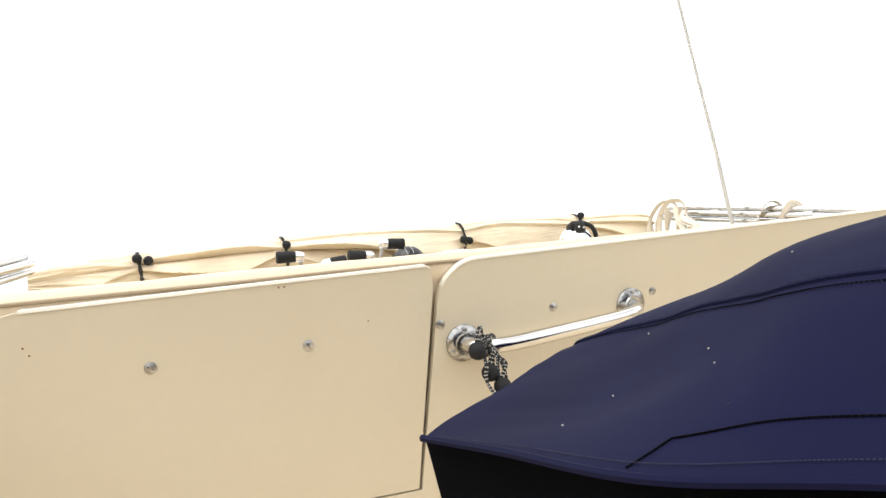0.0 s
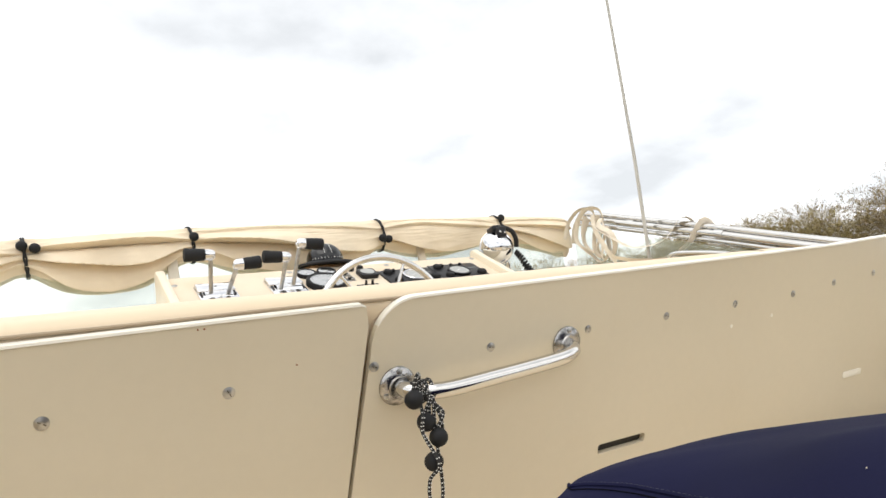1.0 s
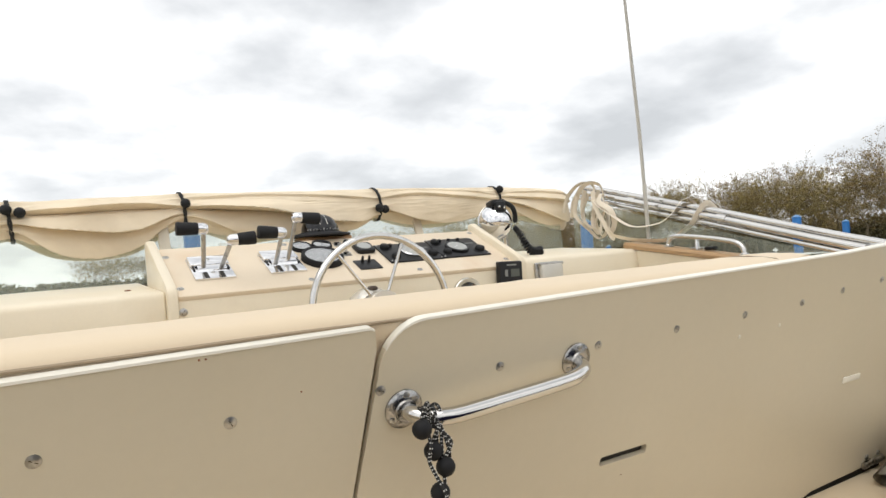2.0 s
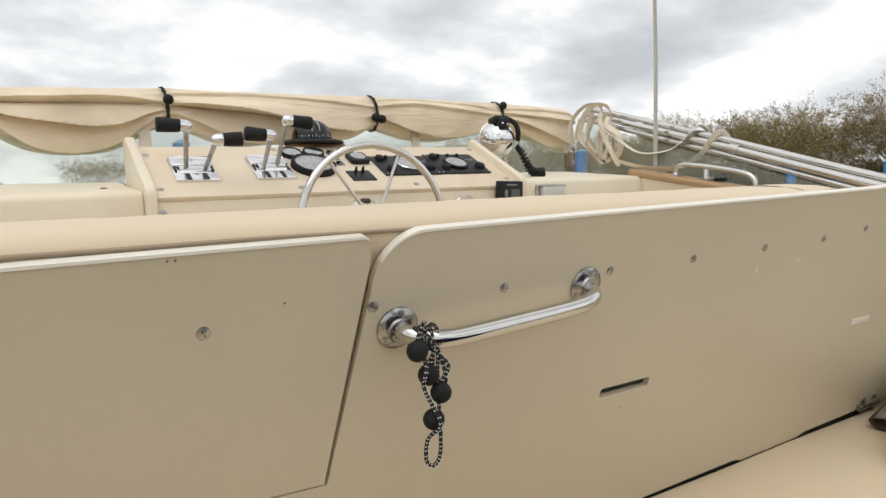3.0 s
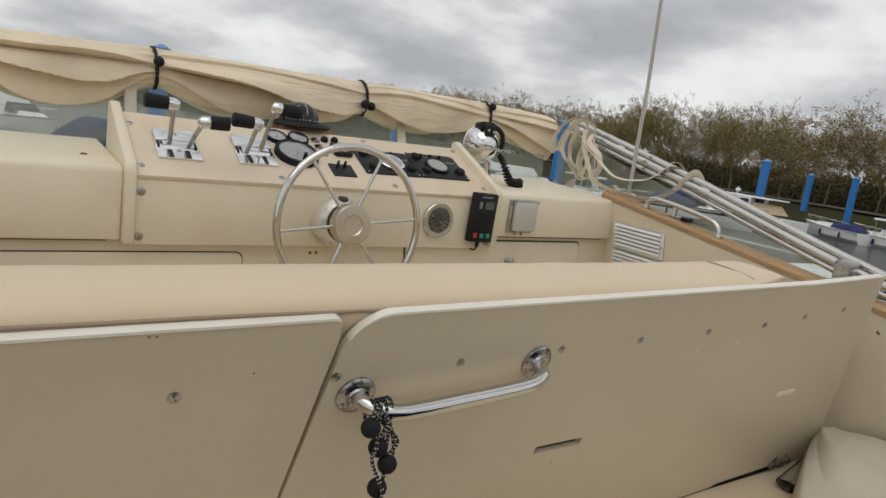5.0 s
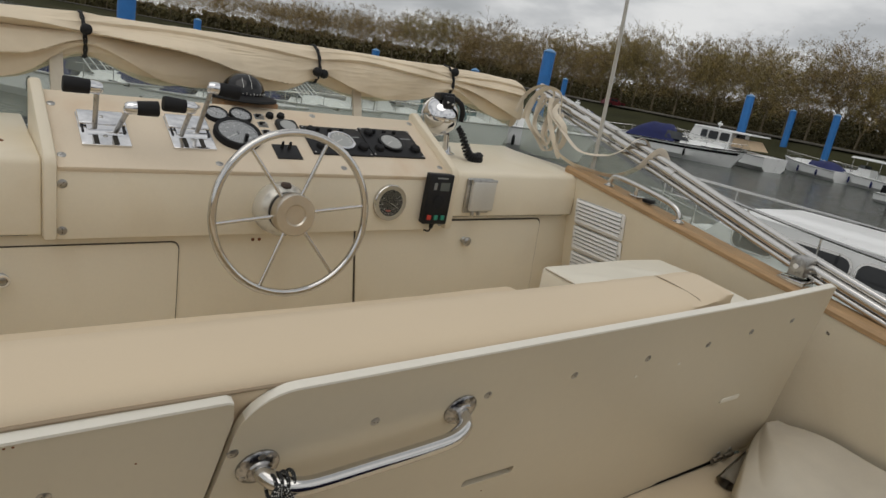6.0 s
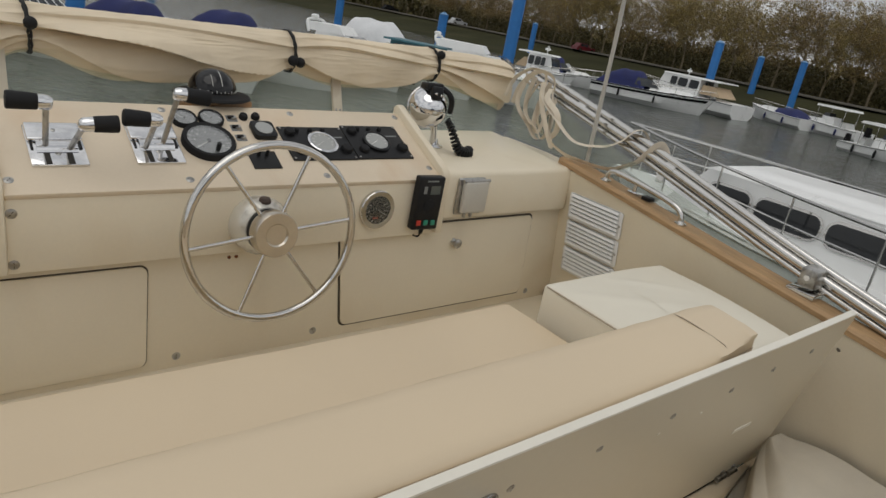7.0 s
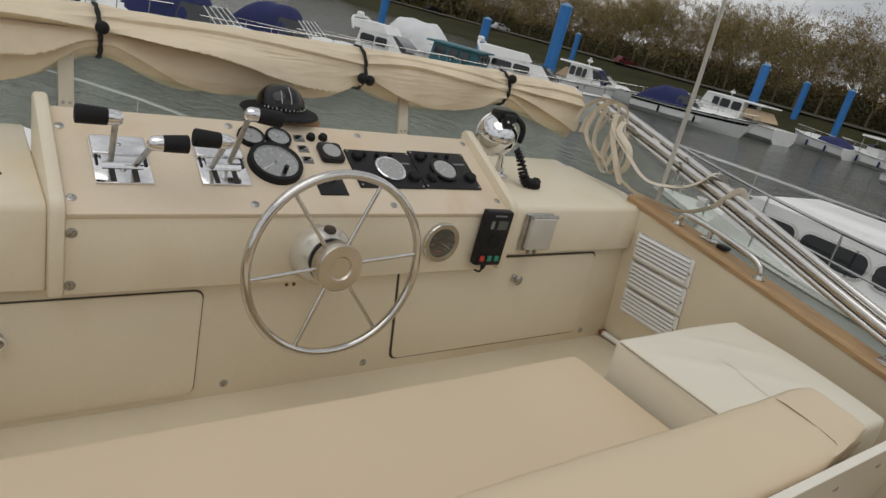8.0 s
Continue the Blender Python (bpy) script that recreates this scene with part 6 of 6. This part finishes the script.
def block(m, y0, y1, w0, w1, z0, z1, rake_f=0.0, rake_b=0.0, tum=0.9, r=0.05):
    """A cabin block: y range, width low and high, raked ends."""
    bm = bmesh.new()
    lo = [(-w0 / 2, y0, z0), (w0 / 2, y0, z0), (w1 / 2, y1, z0), (-w1 / 2, y1, z0)]
    hi = [(-w0 / 2 * tum, y0 + rake_b, z1), (w0 / 2 * tum, y0 + rake_b, z1), (w1 / 2 * tum, y1 - rake_f, z1), (-w1 / 2 * tum, y1 - rake_f, z1)]
    a = [bm.verts.new(q) for q in lo]
    b = [bm.verts.new(q) for q in hi]
    bm.faces.new(a[::-1])
    bm.faces.new(b)
    for k in range(4):
        q = (k + 1) % 4
        bm.faces.new((a[k], a[q], b[q], b[k]))
    rounded(bm, r, 2)
    bmesh.ops.transform(bm, matrix=m, verts=bm.verts)
    return bm


def canvas_hood(m, y0, y1, w0, w1, z0, z1, slope_f=0.3, slope_b=0.3, ribs=3, seed=0.0, flat=0.62):
    """Canvas stretched over hoops: an arched skin that sags between them and slopes at both ends."""
    bm = bmesh.new()
    rows = []
    NY, NW = 22, 16
    for i in range(NY + 1):
        u = i / NY
        rise = min(1.0, (u / slope_b) ** 0.6 if slope_b else 1.0, ((1 - u) / slope_f) ** 0.6 if slope_f else 1.0)
        sag = 0.05 * abs(math.sin(math.pi * ribs * u))
        w = (w0 + (w1 - w0) * u) / 2
        row = []
        for k in range(NW + 1):
            a = math.pi * k / NW
            cx = math.copysign(abs(math.cos(a)) ** flat, math.cos(a))
            h = math.sin(a) ** flat
            p = Vector((w * cx * (1 - 0.16 * h), y0 + (y1 - y0) * u, z0 + (z1 - z0) * max(0.04, rise - sag * h) * h))
            row.append(bm.verts.new(m @ (p + Vector((0, 0, 0.05 * h * noise.noise(Vector((p.x * 1.8, p.y * 1.8, seed))))))))
        rows.append(row)
    for a, b in zip(rows, rows[1:]):
        for k in range(NW):
            bm.faces.new((a[k], a[k + 1], b[k + 1], b[k]))
    bm.faces.new(rows[0][::-1])
    bm.faces.new(rows[-1])
    bmesh.ops.recalc_face_normals(bm, faces=bm.faces)
    return bm


def side_windows(ob, m, spans, w, z0, z1, tum_in, mat=TINTED):
    for sx in (-1, 1):
        for y0, y1 in spans:
            out = round_rect(y0, y1, z0, z1, min(0.12, (z1 - z0) * 0.35), 3)
            part("window", plate(out, lambda u, v: m @ Vector((sx * (w / 2 - tum_in * (v - z0) / max(0.01, z1 - z0) + 0.012), u, v)), m.to_3x3() @ Vector((sx * 0.012, 0, 0))), mat, ob)


def motorboat(label, az, d, heading, L, B, free, style, hull_mat=WHITE, name="motor_boat", stripe=None):
    """heading: degrees from north (y) to east, the way that the bow points."""
    p = polar(az, d)
    m = Matrix.Translation(p) @ Matrix.Rotation(-radians(heading), 4, "Z")
    ob = thing(name, p, label, "boat", "boats moored across the harbour", aboard=False)
    part("hull", hull_mesh(L, B, free, m), hull_mat, ob)
    for sx in (-1, 1):
        pts = [m @ Vector((sx * (h + 0.03), y, z - 0.04)) for h, y, z in [sheer(L, B, free, s) for s in [i / 12 for i in range(13)]]]
        part("rub_rail", tube(pts, 0.045, 6), BLACK if stripe else surface("grey_rub", (0.35, 0.35, 0.34), 0.5), ob)
        if stripe:
            bd = bmesh.new()
            rows = []
            for i in range(29):
                s = i / 29
                h, y, sh = sheer(L, B, free, s)
                nose = 0.10 * L * s ** 3
                rows.append([bd.verts.new(m @ Vector((sx * ((h + 0.015) * (1 + (0.955 - 1) * (1 - f) / 0.7) + 0.03), y - nose * (1 - f), f * sh))) for f in (0.72, 0.86)])
            for a, b in zip(rows, rows[1:]):
                bd.faces.new((a[0], a[1], b[1], b[0]))
            bmesh.ops.solidify(bd, geom=bd.faces[:], thickness=0.01)
            part("stripe", bd, stripe, ob)
    dk = block(m, -L * 0.02, L * 0.40, B * 0.80, B * 0.30, free - 0.05, free + 0.42, 1.2, 0.2, 0.8, 0.12)
    part("foredeck", dk, WHITE, ob)
    pts = [m @ Vector((sx * h, y, z)) for sx in (-1,) for h, y, z in [sheer(L, B, free, s, 0.06, 0.55) for s in (0.5, 0.62, 0.74, 0.86, 0.95, 0.995)]]
    pts += [m @ Vector((h, y, z)) for h, y, z in [sheer(L, B, free, s, 0.06, 0.55) for s in (0.995, 0.95, 0.86, 0.74, 0.62, 0.5)]]
    rl = part("bow_rail", tube(pts, 0.02, 6), STEEL, ob)
    for sx in (-1, 1):
        for s in (0.55, 0.7, 0.84, 0.95):
            h, y, z = sheer(L, B, free, s, 0.06)
            part("stanchion", rod(m @ Vector((sx * h, y, z - 0.02)), m @ Vector((sx * h, y, z + 0.55)), 0.016, seg=6), STEEL, rl)
    if style in ("canopy_navy", "sport"):
        part("windscreen", block(m, -L * 0.14, L * 0.06, B * 0.82, B * 0.66, free + 0.3, free + 0.92, 0.75, 0.1, 0.86, 0.03), GREYWIN, ob)
        for k in range(5):
            x = -B * 0.33 + B * 0.165 * k
            part("screen_frame", rod(m @ Vector((x, L * 0.06, free + 0.36)), m @ Vector((x * 0.86, L * 0.06 - 0.72, free + 0.95)), 0.018, seg=6), WHITE, ob)
        cn = canvas_hood(m, -L * 0.47, -L * 0.05, B * 0.90, B * 0.82, free - 0.02, free + 1.42, 0.16, 0.42, 4, az)
        part("canopy", cn, NAVYFAR, ob, "navy canvas canopy")
        side_windows(ob, m, [(L * 0.16, L * 0.22), (L * 0.25, L * 0.29)], B * 0.70, free + 0.08, free + 0.2, 0.0)
    if style == "cabin":
        part("cabin", block(m, -L * 0.18, L * 0.22, B * 0.80, B * 0.62, free + 0.05, free + 1.55, 0.55, 0.05, 0.92, 0.06), WHITE, ob)
        part("roof", block(m, -L * 0.34, L * 0.18, B * 0.80, B * 0.62, free + 1.54, free + 1.66, 0.2, 0.0, 0.94, 0.04), WHITE, ob)
        side_windows(ob, m, [(-L * 0.165, -L * 0.085), (-L * 0.065, L * 0.015), (L * 0.03, L * 0.085)], B * 0.765, free + 0.62, free + 1.36, 0.06)
        part("door", box(-B * 0.18, B * 0.16, -L * 0.186, -L * 0.178, free + 0.35, free + 1.42, 0.01, m=m), TINTED, ob)
        part("windscreen", block(m, L * 0.12, L * 0.205, B * 0.60, B * 0.56, free + 0.66, free + 1.40, 0.22, 0.0, 0.92, 0.02), TINTED, ob)
        part("stern_canopy", block(m, -L * 0.36, -L * 0.19, B * 0.72, B * 0.72, free + 0.30, free + 1.10, 0.0, 0.75, 0.90, 0.10), TANFAR, ob, "tan canvas stern canopy")
        rd = part("radar_mast", rod(m @ Vector((0, L * 0.02, free + 1.6)), m @ Vector((0, L * 0.02, free + 1.95)), 0.05, 0.04, 8), WHITE, ob)
        part("radar_dome", lathe([(0.16, 0), (0.24, 0.05), (0.24, 0.16), (0.12, 0.24), (0, 0.25)], m @ Matrix.Translation((0, L * 0.02, free + 1.94)), 16), WHITE, rd)
        part("radar_bar", box(-0.45, 0.45, -0.05, 0.05, 0.28, 0.38, 0.03, m=m @ Matrix.Translation((0, L * 0.02, free + 1.94)) @ Matrix.Rotation(0.6, 4, "Z")), WHITE, rd)
    if style == "covered":
        cv = canvas_hood(m, -L * 0.48, L * 0.40, B * 1.03, B * 0.40, free - 0.26, free + 0.78, 0.75, 0.25, 5, az, 0.85)
        part("boat_cover", cv, NAVYFAR, ob, "navy tarpaulin cover")
    if style == "console":
        part("console", block(m, -L * 0.12, L * 0.08, B * 0.42, B * 0.38, free - 0.05, free + 0.75, 0.15, 0.1, 0.9, 0.05), WHITE, ob)
        part("screen", block(m, -L * 0.02, L * 0.07, B * 0.36, B * 0.32, free + 0.74, free + 1.05, 0.15, 0.0, 0.9, 0.02), GREYWIN, ob)
        part("top_canopy", block(m, -L * 0.30, L * 0.14, B * 0.82, B * 0.78, free + 1.55, free + 1.72, 0.1, 0.1, 0.95, 0.06), WHITE, ob, "white sun top")
        for sx in (-1, 1):
            for y in (-L * 0.26, L * 0.10):
                part("top_post", rod(m @ Vector((sx * B * 0.36, y, free - 0.05)), m @ Vector((sx * B * 0.36, y, free + 1.58)), 0.03, seg=6), STEEL, ob)
        for sx in (-1, 1):
            part("outboard_motor", block(m, -L * 0.56, -L * 0.49, B * 0.16, B * 0.16, free - 0.3, free + 0.55, 0.1, 0.1, 0.8, 0.06), BLACK, ob)
            part("seat", block(m, -L * 0.30, -L * 0.20, B * 0.5, B * 0.5, free - 0.02, free + 0.5, 0.05, 0.2, 0.9, 0.06), WHITE, ob)
    if style == "tent":
        tn = canvas_hood(m, -L * 0.46, L * 0.08, B * 0.95, B * 0.86, free - 0.05, free + 1.85, 0.30, 0.18, 3, az, 0.80)
        part("tarpaulin", tn, TARPWHITE, ob, "white tarpaulin tent")
        part("windscreen", block(m, L * 0.05, L * 0.14, B * 0.75, B * 0.6, free + 0.3, free + 0.9, 0.5, 0.0, 0.85, 0.03), GREYWIN, ob)
    if style == "teal":
        part("wheelhouse", block(m, -L * 0.22, L * 0.16, B * 0.74, B * 0.60, free + 0.05, free + 1.2, 0.1, 0.1, 0.92, 0.05), TEALFAR, ob)
        part("roof", block(m, -L * 0.26, L * 0.18, B * 0.80, B * 0.66, free + 1.19, free + 1.28, 0.0, 0.0, 0.97, 0.03), TEALFAR, ob)
        side_windows(ob, m, [(-L * 0.19, -L * 0.10), (-L * 0.08, 0.0), (L * 0.02, L * 0.09)], B * 0.70, free + 0.6, free + 1.05, 0.03, GREYWIN)
        for k in range(3):
            x = -B * 0.2 + B * 0.2 * k
            part("front_window", box(x - B * 0.08, x + B * 0.08, L * 0.15, L * 0.162, free + 0.6, free + 1.08, 0.01, m=m), GREYWIN, ob)
    if style == "cruiser":
        part("cabin", block(m, -L * 0.20, L * 0.20, B * 0.80, B * 0.62, free + 0.05, free + 1.1, 1.1, 0.1, 0.86, 0.08), WHITE, ob)
        side_windows(ob, m, [(-L * 0.17, -L * 0.06), (-L * 0.05, L * 0.04)], B * 0.76, free + 0.5, free + 0.92, 0.05)
        part("windscreen", block(m, L * 0.02, L * 0.19, B * 0.60, B * 0.55, free + 0.55, free + 1.12, 0.85, 0.0, 0.9, 0.02), GREYWIN, ob)
        part("flybridge", block(m, -L * 0.26, L * 0.02, B * 0.70, B * 0.60, free + 1.1, free + 1.5, 0.35, 0.0, 0.92, 0.06), WHITE, ob)
        part("radar_arch", tube(spline([m @ Vector((-B * 0.36, -L * 0.24, free + 1.0)), m @ Vector((-B * 0.30, -L * 0.27, free + 1.52)), m @ Vector((0, -L * 0.28, free + 1.60)), m @ Vector((B * 0.30, -L * 0.27, free + 1.52)), m @ Vector((B * 0.36, -L * 0.24, free + 1.0))], 6), 0.07, 8), WHITE, ob)
        part("radar_dome", lathe([(0.14, 0), (0.21, 0.05), (0.21, 0.15), (0.11, 0.21), (0, 0.22)], m @ Matrix.Translation((0, -L * 0.28, free + 1.64)), 16), WHITE, ob)
    for sx in (-1, 1):
        for s in (0.25, 0.55):
            h, y, z = sheer(L, B, free, s)
            f = m @ Vector((sx * (h + 0.10), y, free * 0.5))
            part("fender", lathe([(0.0, -0.3), (0.08, -0.24), (0.10, 0), (0.08, 0.24), (0.02, 0.32), (0, 0.34)], Matrix.Translation(f), 10), BLACK if sx > 0 else NAVYFAR, ob)
    return ob


motorboat("white sports cruiser with navy canopy and black stripe", 56.3, 63, 158, 10.3, 3.2, 1.2, "sport", stripe=BLACK)
motorboat("white wheelhouse cruiser with tan stern canopy", 58.7, 71, 4, 12.6, 3.7, 1.25, "cabin")
motorboat("small boat under a navy tarpaulin cover", 65.6, 76, 20, 7.8, 2.8, 1.0, "covered")
motorboat("open white console boat with white sun top", 68.9, 74, 14, 7.6, 2.7, 0.95, "console")
motorboat("low white open speedboat with grey screen", 72.8, 58, 200, 6.0, 2.2, 0.7, "console")
motorboat("small white sports boat with low screen", 49.5, 68, 150, 7.0, 2.5, 0.95, "sport")
motorboat("small white cabin boat", 47.4, 62, 165, 6.5, 2.4, 0.9, "cabin")
motorboat("white flybridge cruiser with radar arch", 42.6, 41, 140, 10.5, 3.5, 1.35, "cruiser")
motorboat("white boat with a teal wheelhouse", 37.6, 39, 150, 7.5, 2.8, 1.2, "teal")
motorboat("boat under a white tarpaulin tent", 35.6, 46, 155, 9.0, 3.3, 1.25, "tent")
motorboat("white cabin cruiser with low wheelhouse", 31.6, 37, 150, 7.5, 2.7, 1.15, "cruiser")
motorboat("white motor boat with navy canopy", 25.2, 33, 140, 8.2, 2.9, 1.2, "canopy_navy")
motorboat("white motor boat with navy canopy", 18.4, 29, 138, 8.2, 2.9, 1.2, "canopy_navy")
motorboat("white motor boat with navy canopy", 10.4, 31, 140, 7.6, 2.8, 1.1, "canopy_navy")
motorboat("white cruiser under a pale cover", 3.0, 52, 150, 8.0, 3.0, 1.1, "tent")
motorboat("white cabin cruiser with low wheelhouse", -4.0, 55, 150, 8.0, 3.0, 1.1, "cruiser")

pt = single("pontoon", box(-10, 75, 46.5, 48.2, WZ - 0.2, WZ + 0.45, 0.05), PONTOON, (30, 47, WZ), "long grey floating pontoon behind the boats", "pontoon", kind="structure", aboard=False)


# cars on the bank
def car(p, heading, mat, label):
    m = Matrix.Translation(p) @ Matrix.Rotation(-radians(heading), 4, "Z")
    ob = thing("parked_car", p, label, "car", "cars parked on the bank", aboard=False)
    part("body", block(m, -2.1, 2.1, 1.7, 1.65, 0.28, 0.85, 0.12, 0.08, 0.96, 0.12), mat, ob)
    part("cabin", block(m, -1.7, 0.95, 1.5, 1.5, 0.84, 1.42, 0.65, 0.35, 0.84, 0.10), mat, ob)
    side_windows(ob, m, [(-1.25, -0.45), (-0.38, 0.35)], 1.47, 0.92, 1.32, 0.09)
    part("windscreen", block(m, 0.2, 0.90, 1.32, 1.30, 0.92, 1.36, 0.50, 0.0, 0.86, 0.02), TINTED, ob)
    for sx in (-1, 1):
        for y in (-1.3, 1.32):
            w = part("wheel", lathe([(0.31, -0.1), (0.32, 0), (0.31, 0.1)], m @ Matrix.Translation((sx * 0.78, y, 0.31)) @ Matrix.Rotation(math.pi / 2, 4, "Y"), 18), BLACKMATT, ob)
            part("hub_cap", lathe([(0.19, 0.0), (0.17, 0.03), (0, 0.04)], m @ Matrix.Translation((sx * 0.86, y, 0.31)) @ Matrix.Rotation(sx * math.pi / 2, 4, "Y"), 14), STEEL, w)
    return ob


def on_bank(az, z):
    """The point of the bank under a bearing at a height."""
    o = np.interp(z, [s[1] for s in STEPS[:8]], [s[0] for s in STEPS[:8]])
    best = min(range(len(SHORE)), key=lambda i: abs(math.degrees(math.atan2(inland(i, o).x, inland(i, o).y)) - az))
    p = inland(best, o)
    d = math.hypot(p.x, p.y)
    q = polar(az, d, z)
    return q


car(on_bank(50.2, -0.15), 100, MAROON, "maroon hatchback parked on the bank")
car(on_bank(59.2, -1.9), 70, SILVER, "silver estate car parked near the water")
car(on_bank(40.0, 0.0), 95, SILVER, "silver estate car parked on the bank")
car(on_bank(34.5, 0.0), 95, BLACK, "dark saloon car parked on the bank")

# ---- neighbouring motor yacht alongside ----
nb = thing("neighbour_yacht", (11.1, 1.0, WZ), "white motor yacht with dark oval cabin windows and steel rails", "boat", aboard=False)
NM = Matrix.Translation((11.15, 0.95, WZ - 0.12))
part("hull", hull_mesh(14.4, 3.9, 1.78, NM, 0.93, 0.42), WHITE, nb)
for sx in (-1, 1):
    for inset, dz, r, mt in ((-0.03, -0.06, 0.05, STEEL), (-0.02, -0.40, 0.03, surface("grey_band", (0.22, 0.22, 0.23), 0.4))):
        pts = [NM @ Vector((sx * (h), y, z)) for h, y, z in [sheer(14.4, 3.9, 1.78, s, inset, dz, 0.42) for s in [i / 16 for i in range(17)]]]
        part("rub_strake", tube(pts, r, 8), mt, nb)
part("side_deck", block(NM, -7.0, 5.9, 3.5, 1.3, 1.76, 1.98, 0.1, 0.0, 1.0, 0.05), surface("grey_deck", (0.5, 0.5, 0.48), 0.7, vary=0.1), nb)
cb = block(NM, -5.5, 5.6, 3.0, 2.0, 1.95, 2.78, 0.75, 0.1, 0.93, 0.12)
part("cabin_side", cb, WHITE, nb)
part("cabin_roof", block(NM, -5.5, 4.95, 2.95, 1.85, 2.765, 2.86, 0.25, 0.0, 0.9, 0.08), WHITE, nb)
for sx in (-1, 1):
    for y0, y1 in ((4.04, 4.74), (2.98, 3.93), (1.92, 2.87), (0.86, 1.81), (-0.20, 0.75), (-1.26, -0.31)):
        half = lambda u: 1.5 - (u + 5.5) / 11.1 * 0.5
        for grow, out, mt, nm in ((0.035, 0.006, STEEL, "window_frame"), (0.0, 0.014, TINTED, "window_glass")):
            o = round_rect(y0 - grow, y1 + grow, 2.27 - grow, 2.60 + grow, 0.13 + grow, 5)
            part(nm, plate(o, lambda u, v: NM @ Vector((sx * (half(u) * (1 - 0.07 * (v - 1.95) / 0.83) + out), u, v)), (sx * 0.010, 0, 0)), mt, nb)
for y in (1.2, -1.6):
    part("roof_hatch", block(NM, y - 0.35, y + 0.35, 0.75, 0.75, 2.85, 2.92, 0.03, 0.03, 0.95, 0.03), GREYWIN, nb)
    part("hatch_rail", tube([NM @ Vector((0.55, y - 0.6, 2.86)), NM @ Vector((0.55, y - 0.55, 2.93)), NM @ Vector((0.55, y + 0.55, 2.93)), NM @ Vector((0.55, y + 0.6, 2.86))], 0.018, 6), STEEL, nb)
for sx in (-1, 1):
    for dz, r in ((0.82, 0.024), (0.42, 0.017)):
        pts = [NM @ Vector((sx * h, y, z)) for h, y, z in [sheer(14.4, 3.9, 1.78, s, 0.10, dz, 0.42) for s in (0.30, 0.4, 0.5, 0.6, 0.7, 0.78, 0.86, 0.93, 0.975, 0.995)]]
        part("guard_rail", tube(spline(pts, 3), r, 8), STEEL, nb)
    for s in (0.34, 0.44, 0.54, 0.64, 0.73, 0.82, 0.90, 0.97):
        h, y, z = sheer(14.4, 3.9, 1.78, s, 0.10, 0.0, 0.42)
        part("stanchion", rod(NM @ Vector((sx * h, y, z - 0.05)), NM @ Vector((sx * h, y, z + 0.82)), 0.016, seg=8), STEEL, nb)
wl = part("anchor_winch", lathe([(0.14, 0), (0.14, 0.12), (0.09, 0.16), (0.09, 0.26), (0.12, 0.30), (0, 0.31)], NM @ Matrix.Translation((0, 6.2, 2.0)), 16), STEEL, nb)
part("foredeck_box", block(NM, 5.6, 6.0, 0.7, 0.6, 1.95, 2.25, 0.05, 0.05, 0.95, 0.04), WHITE, nb)

# ---- the boat's list at her mooring ----
LIST = pose(0.0143, 0.0215, -0.0247, 0.791, -1.452, -0.515)
for ob in ABOARD:
    ob.matrix_basis = LIST @ ob.matrix_basis
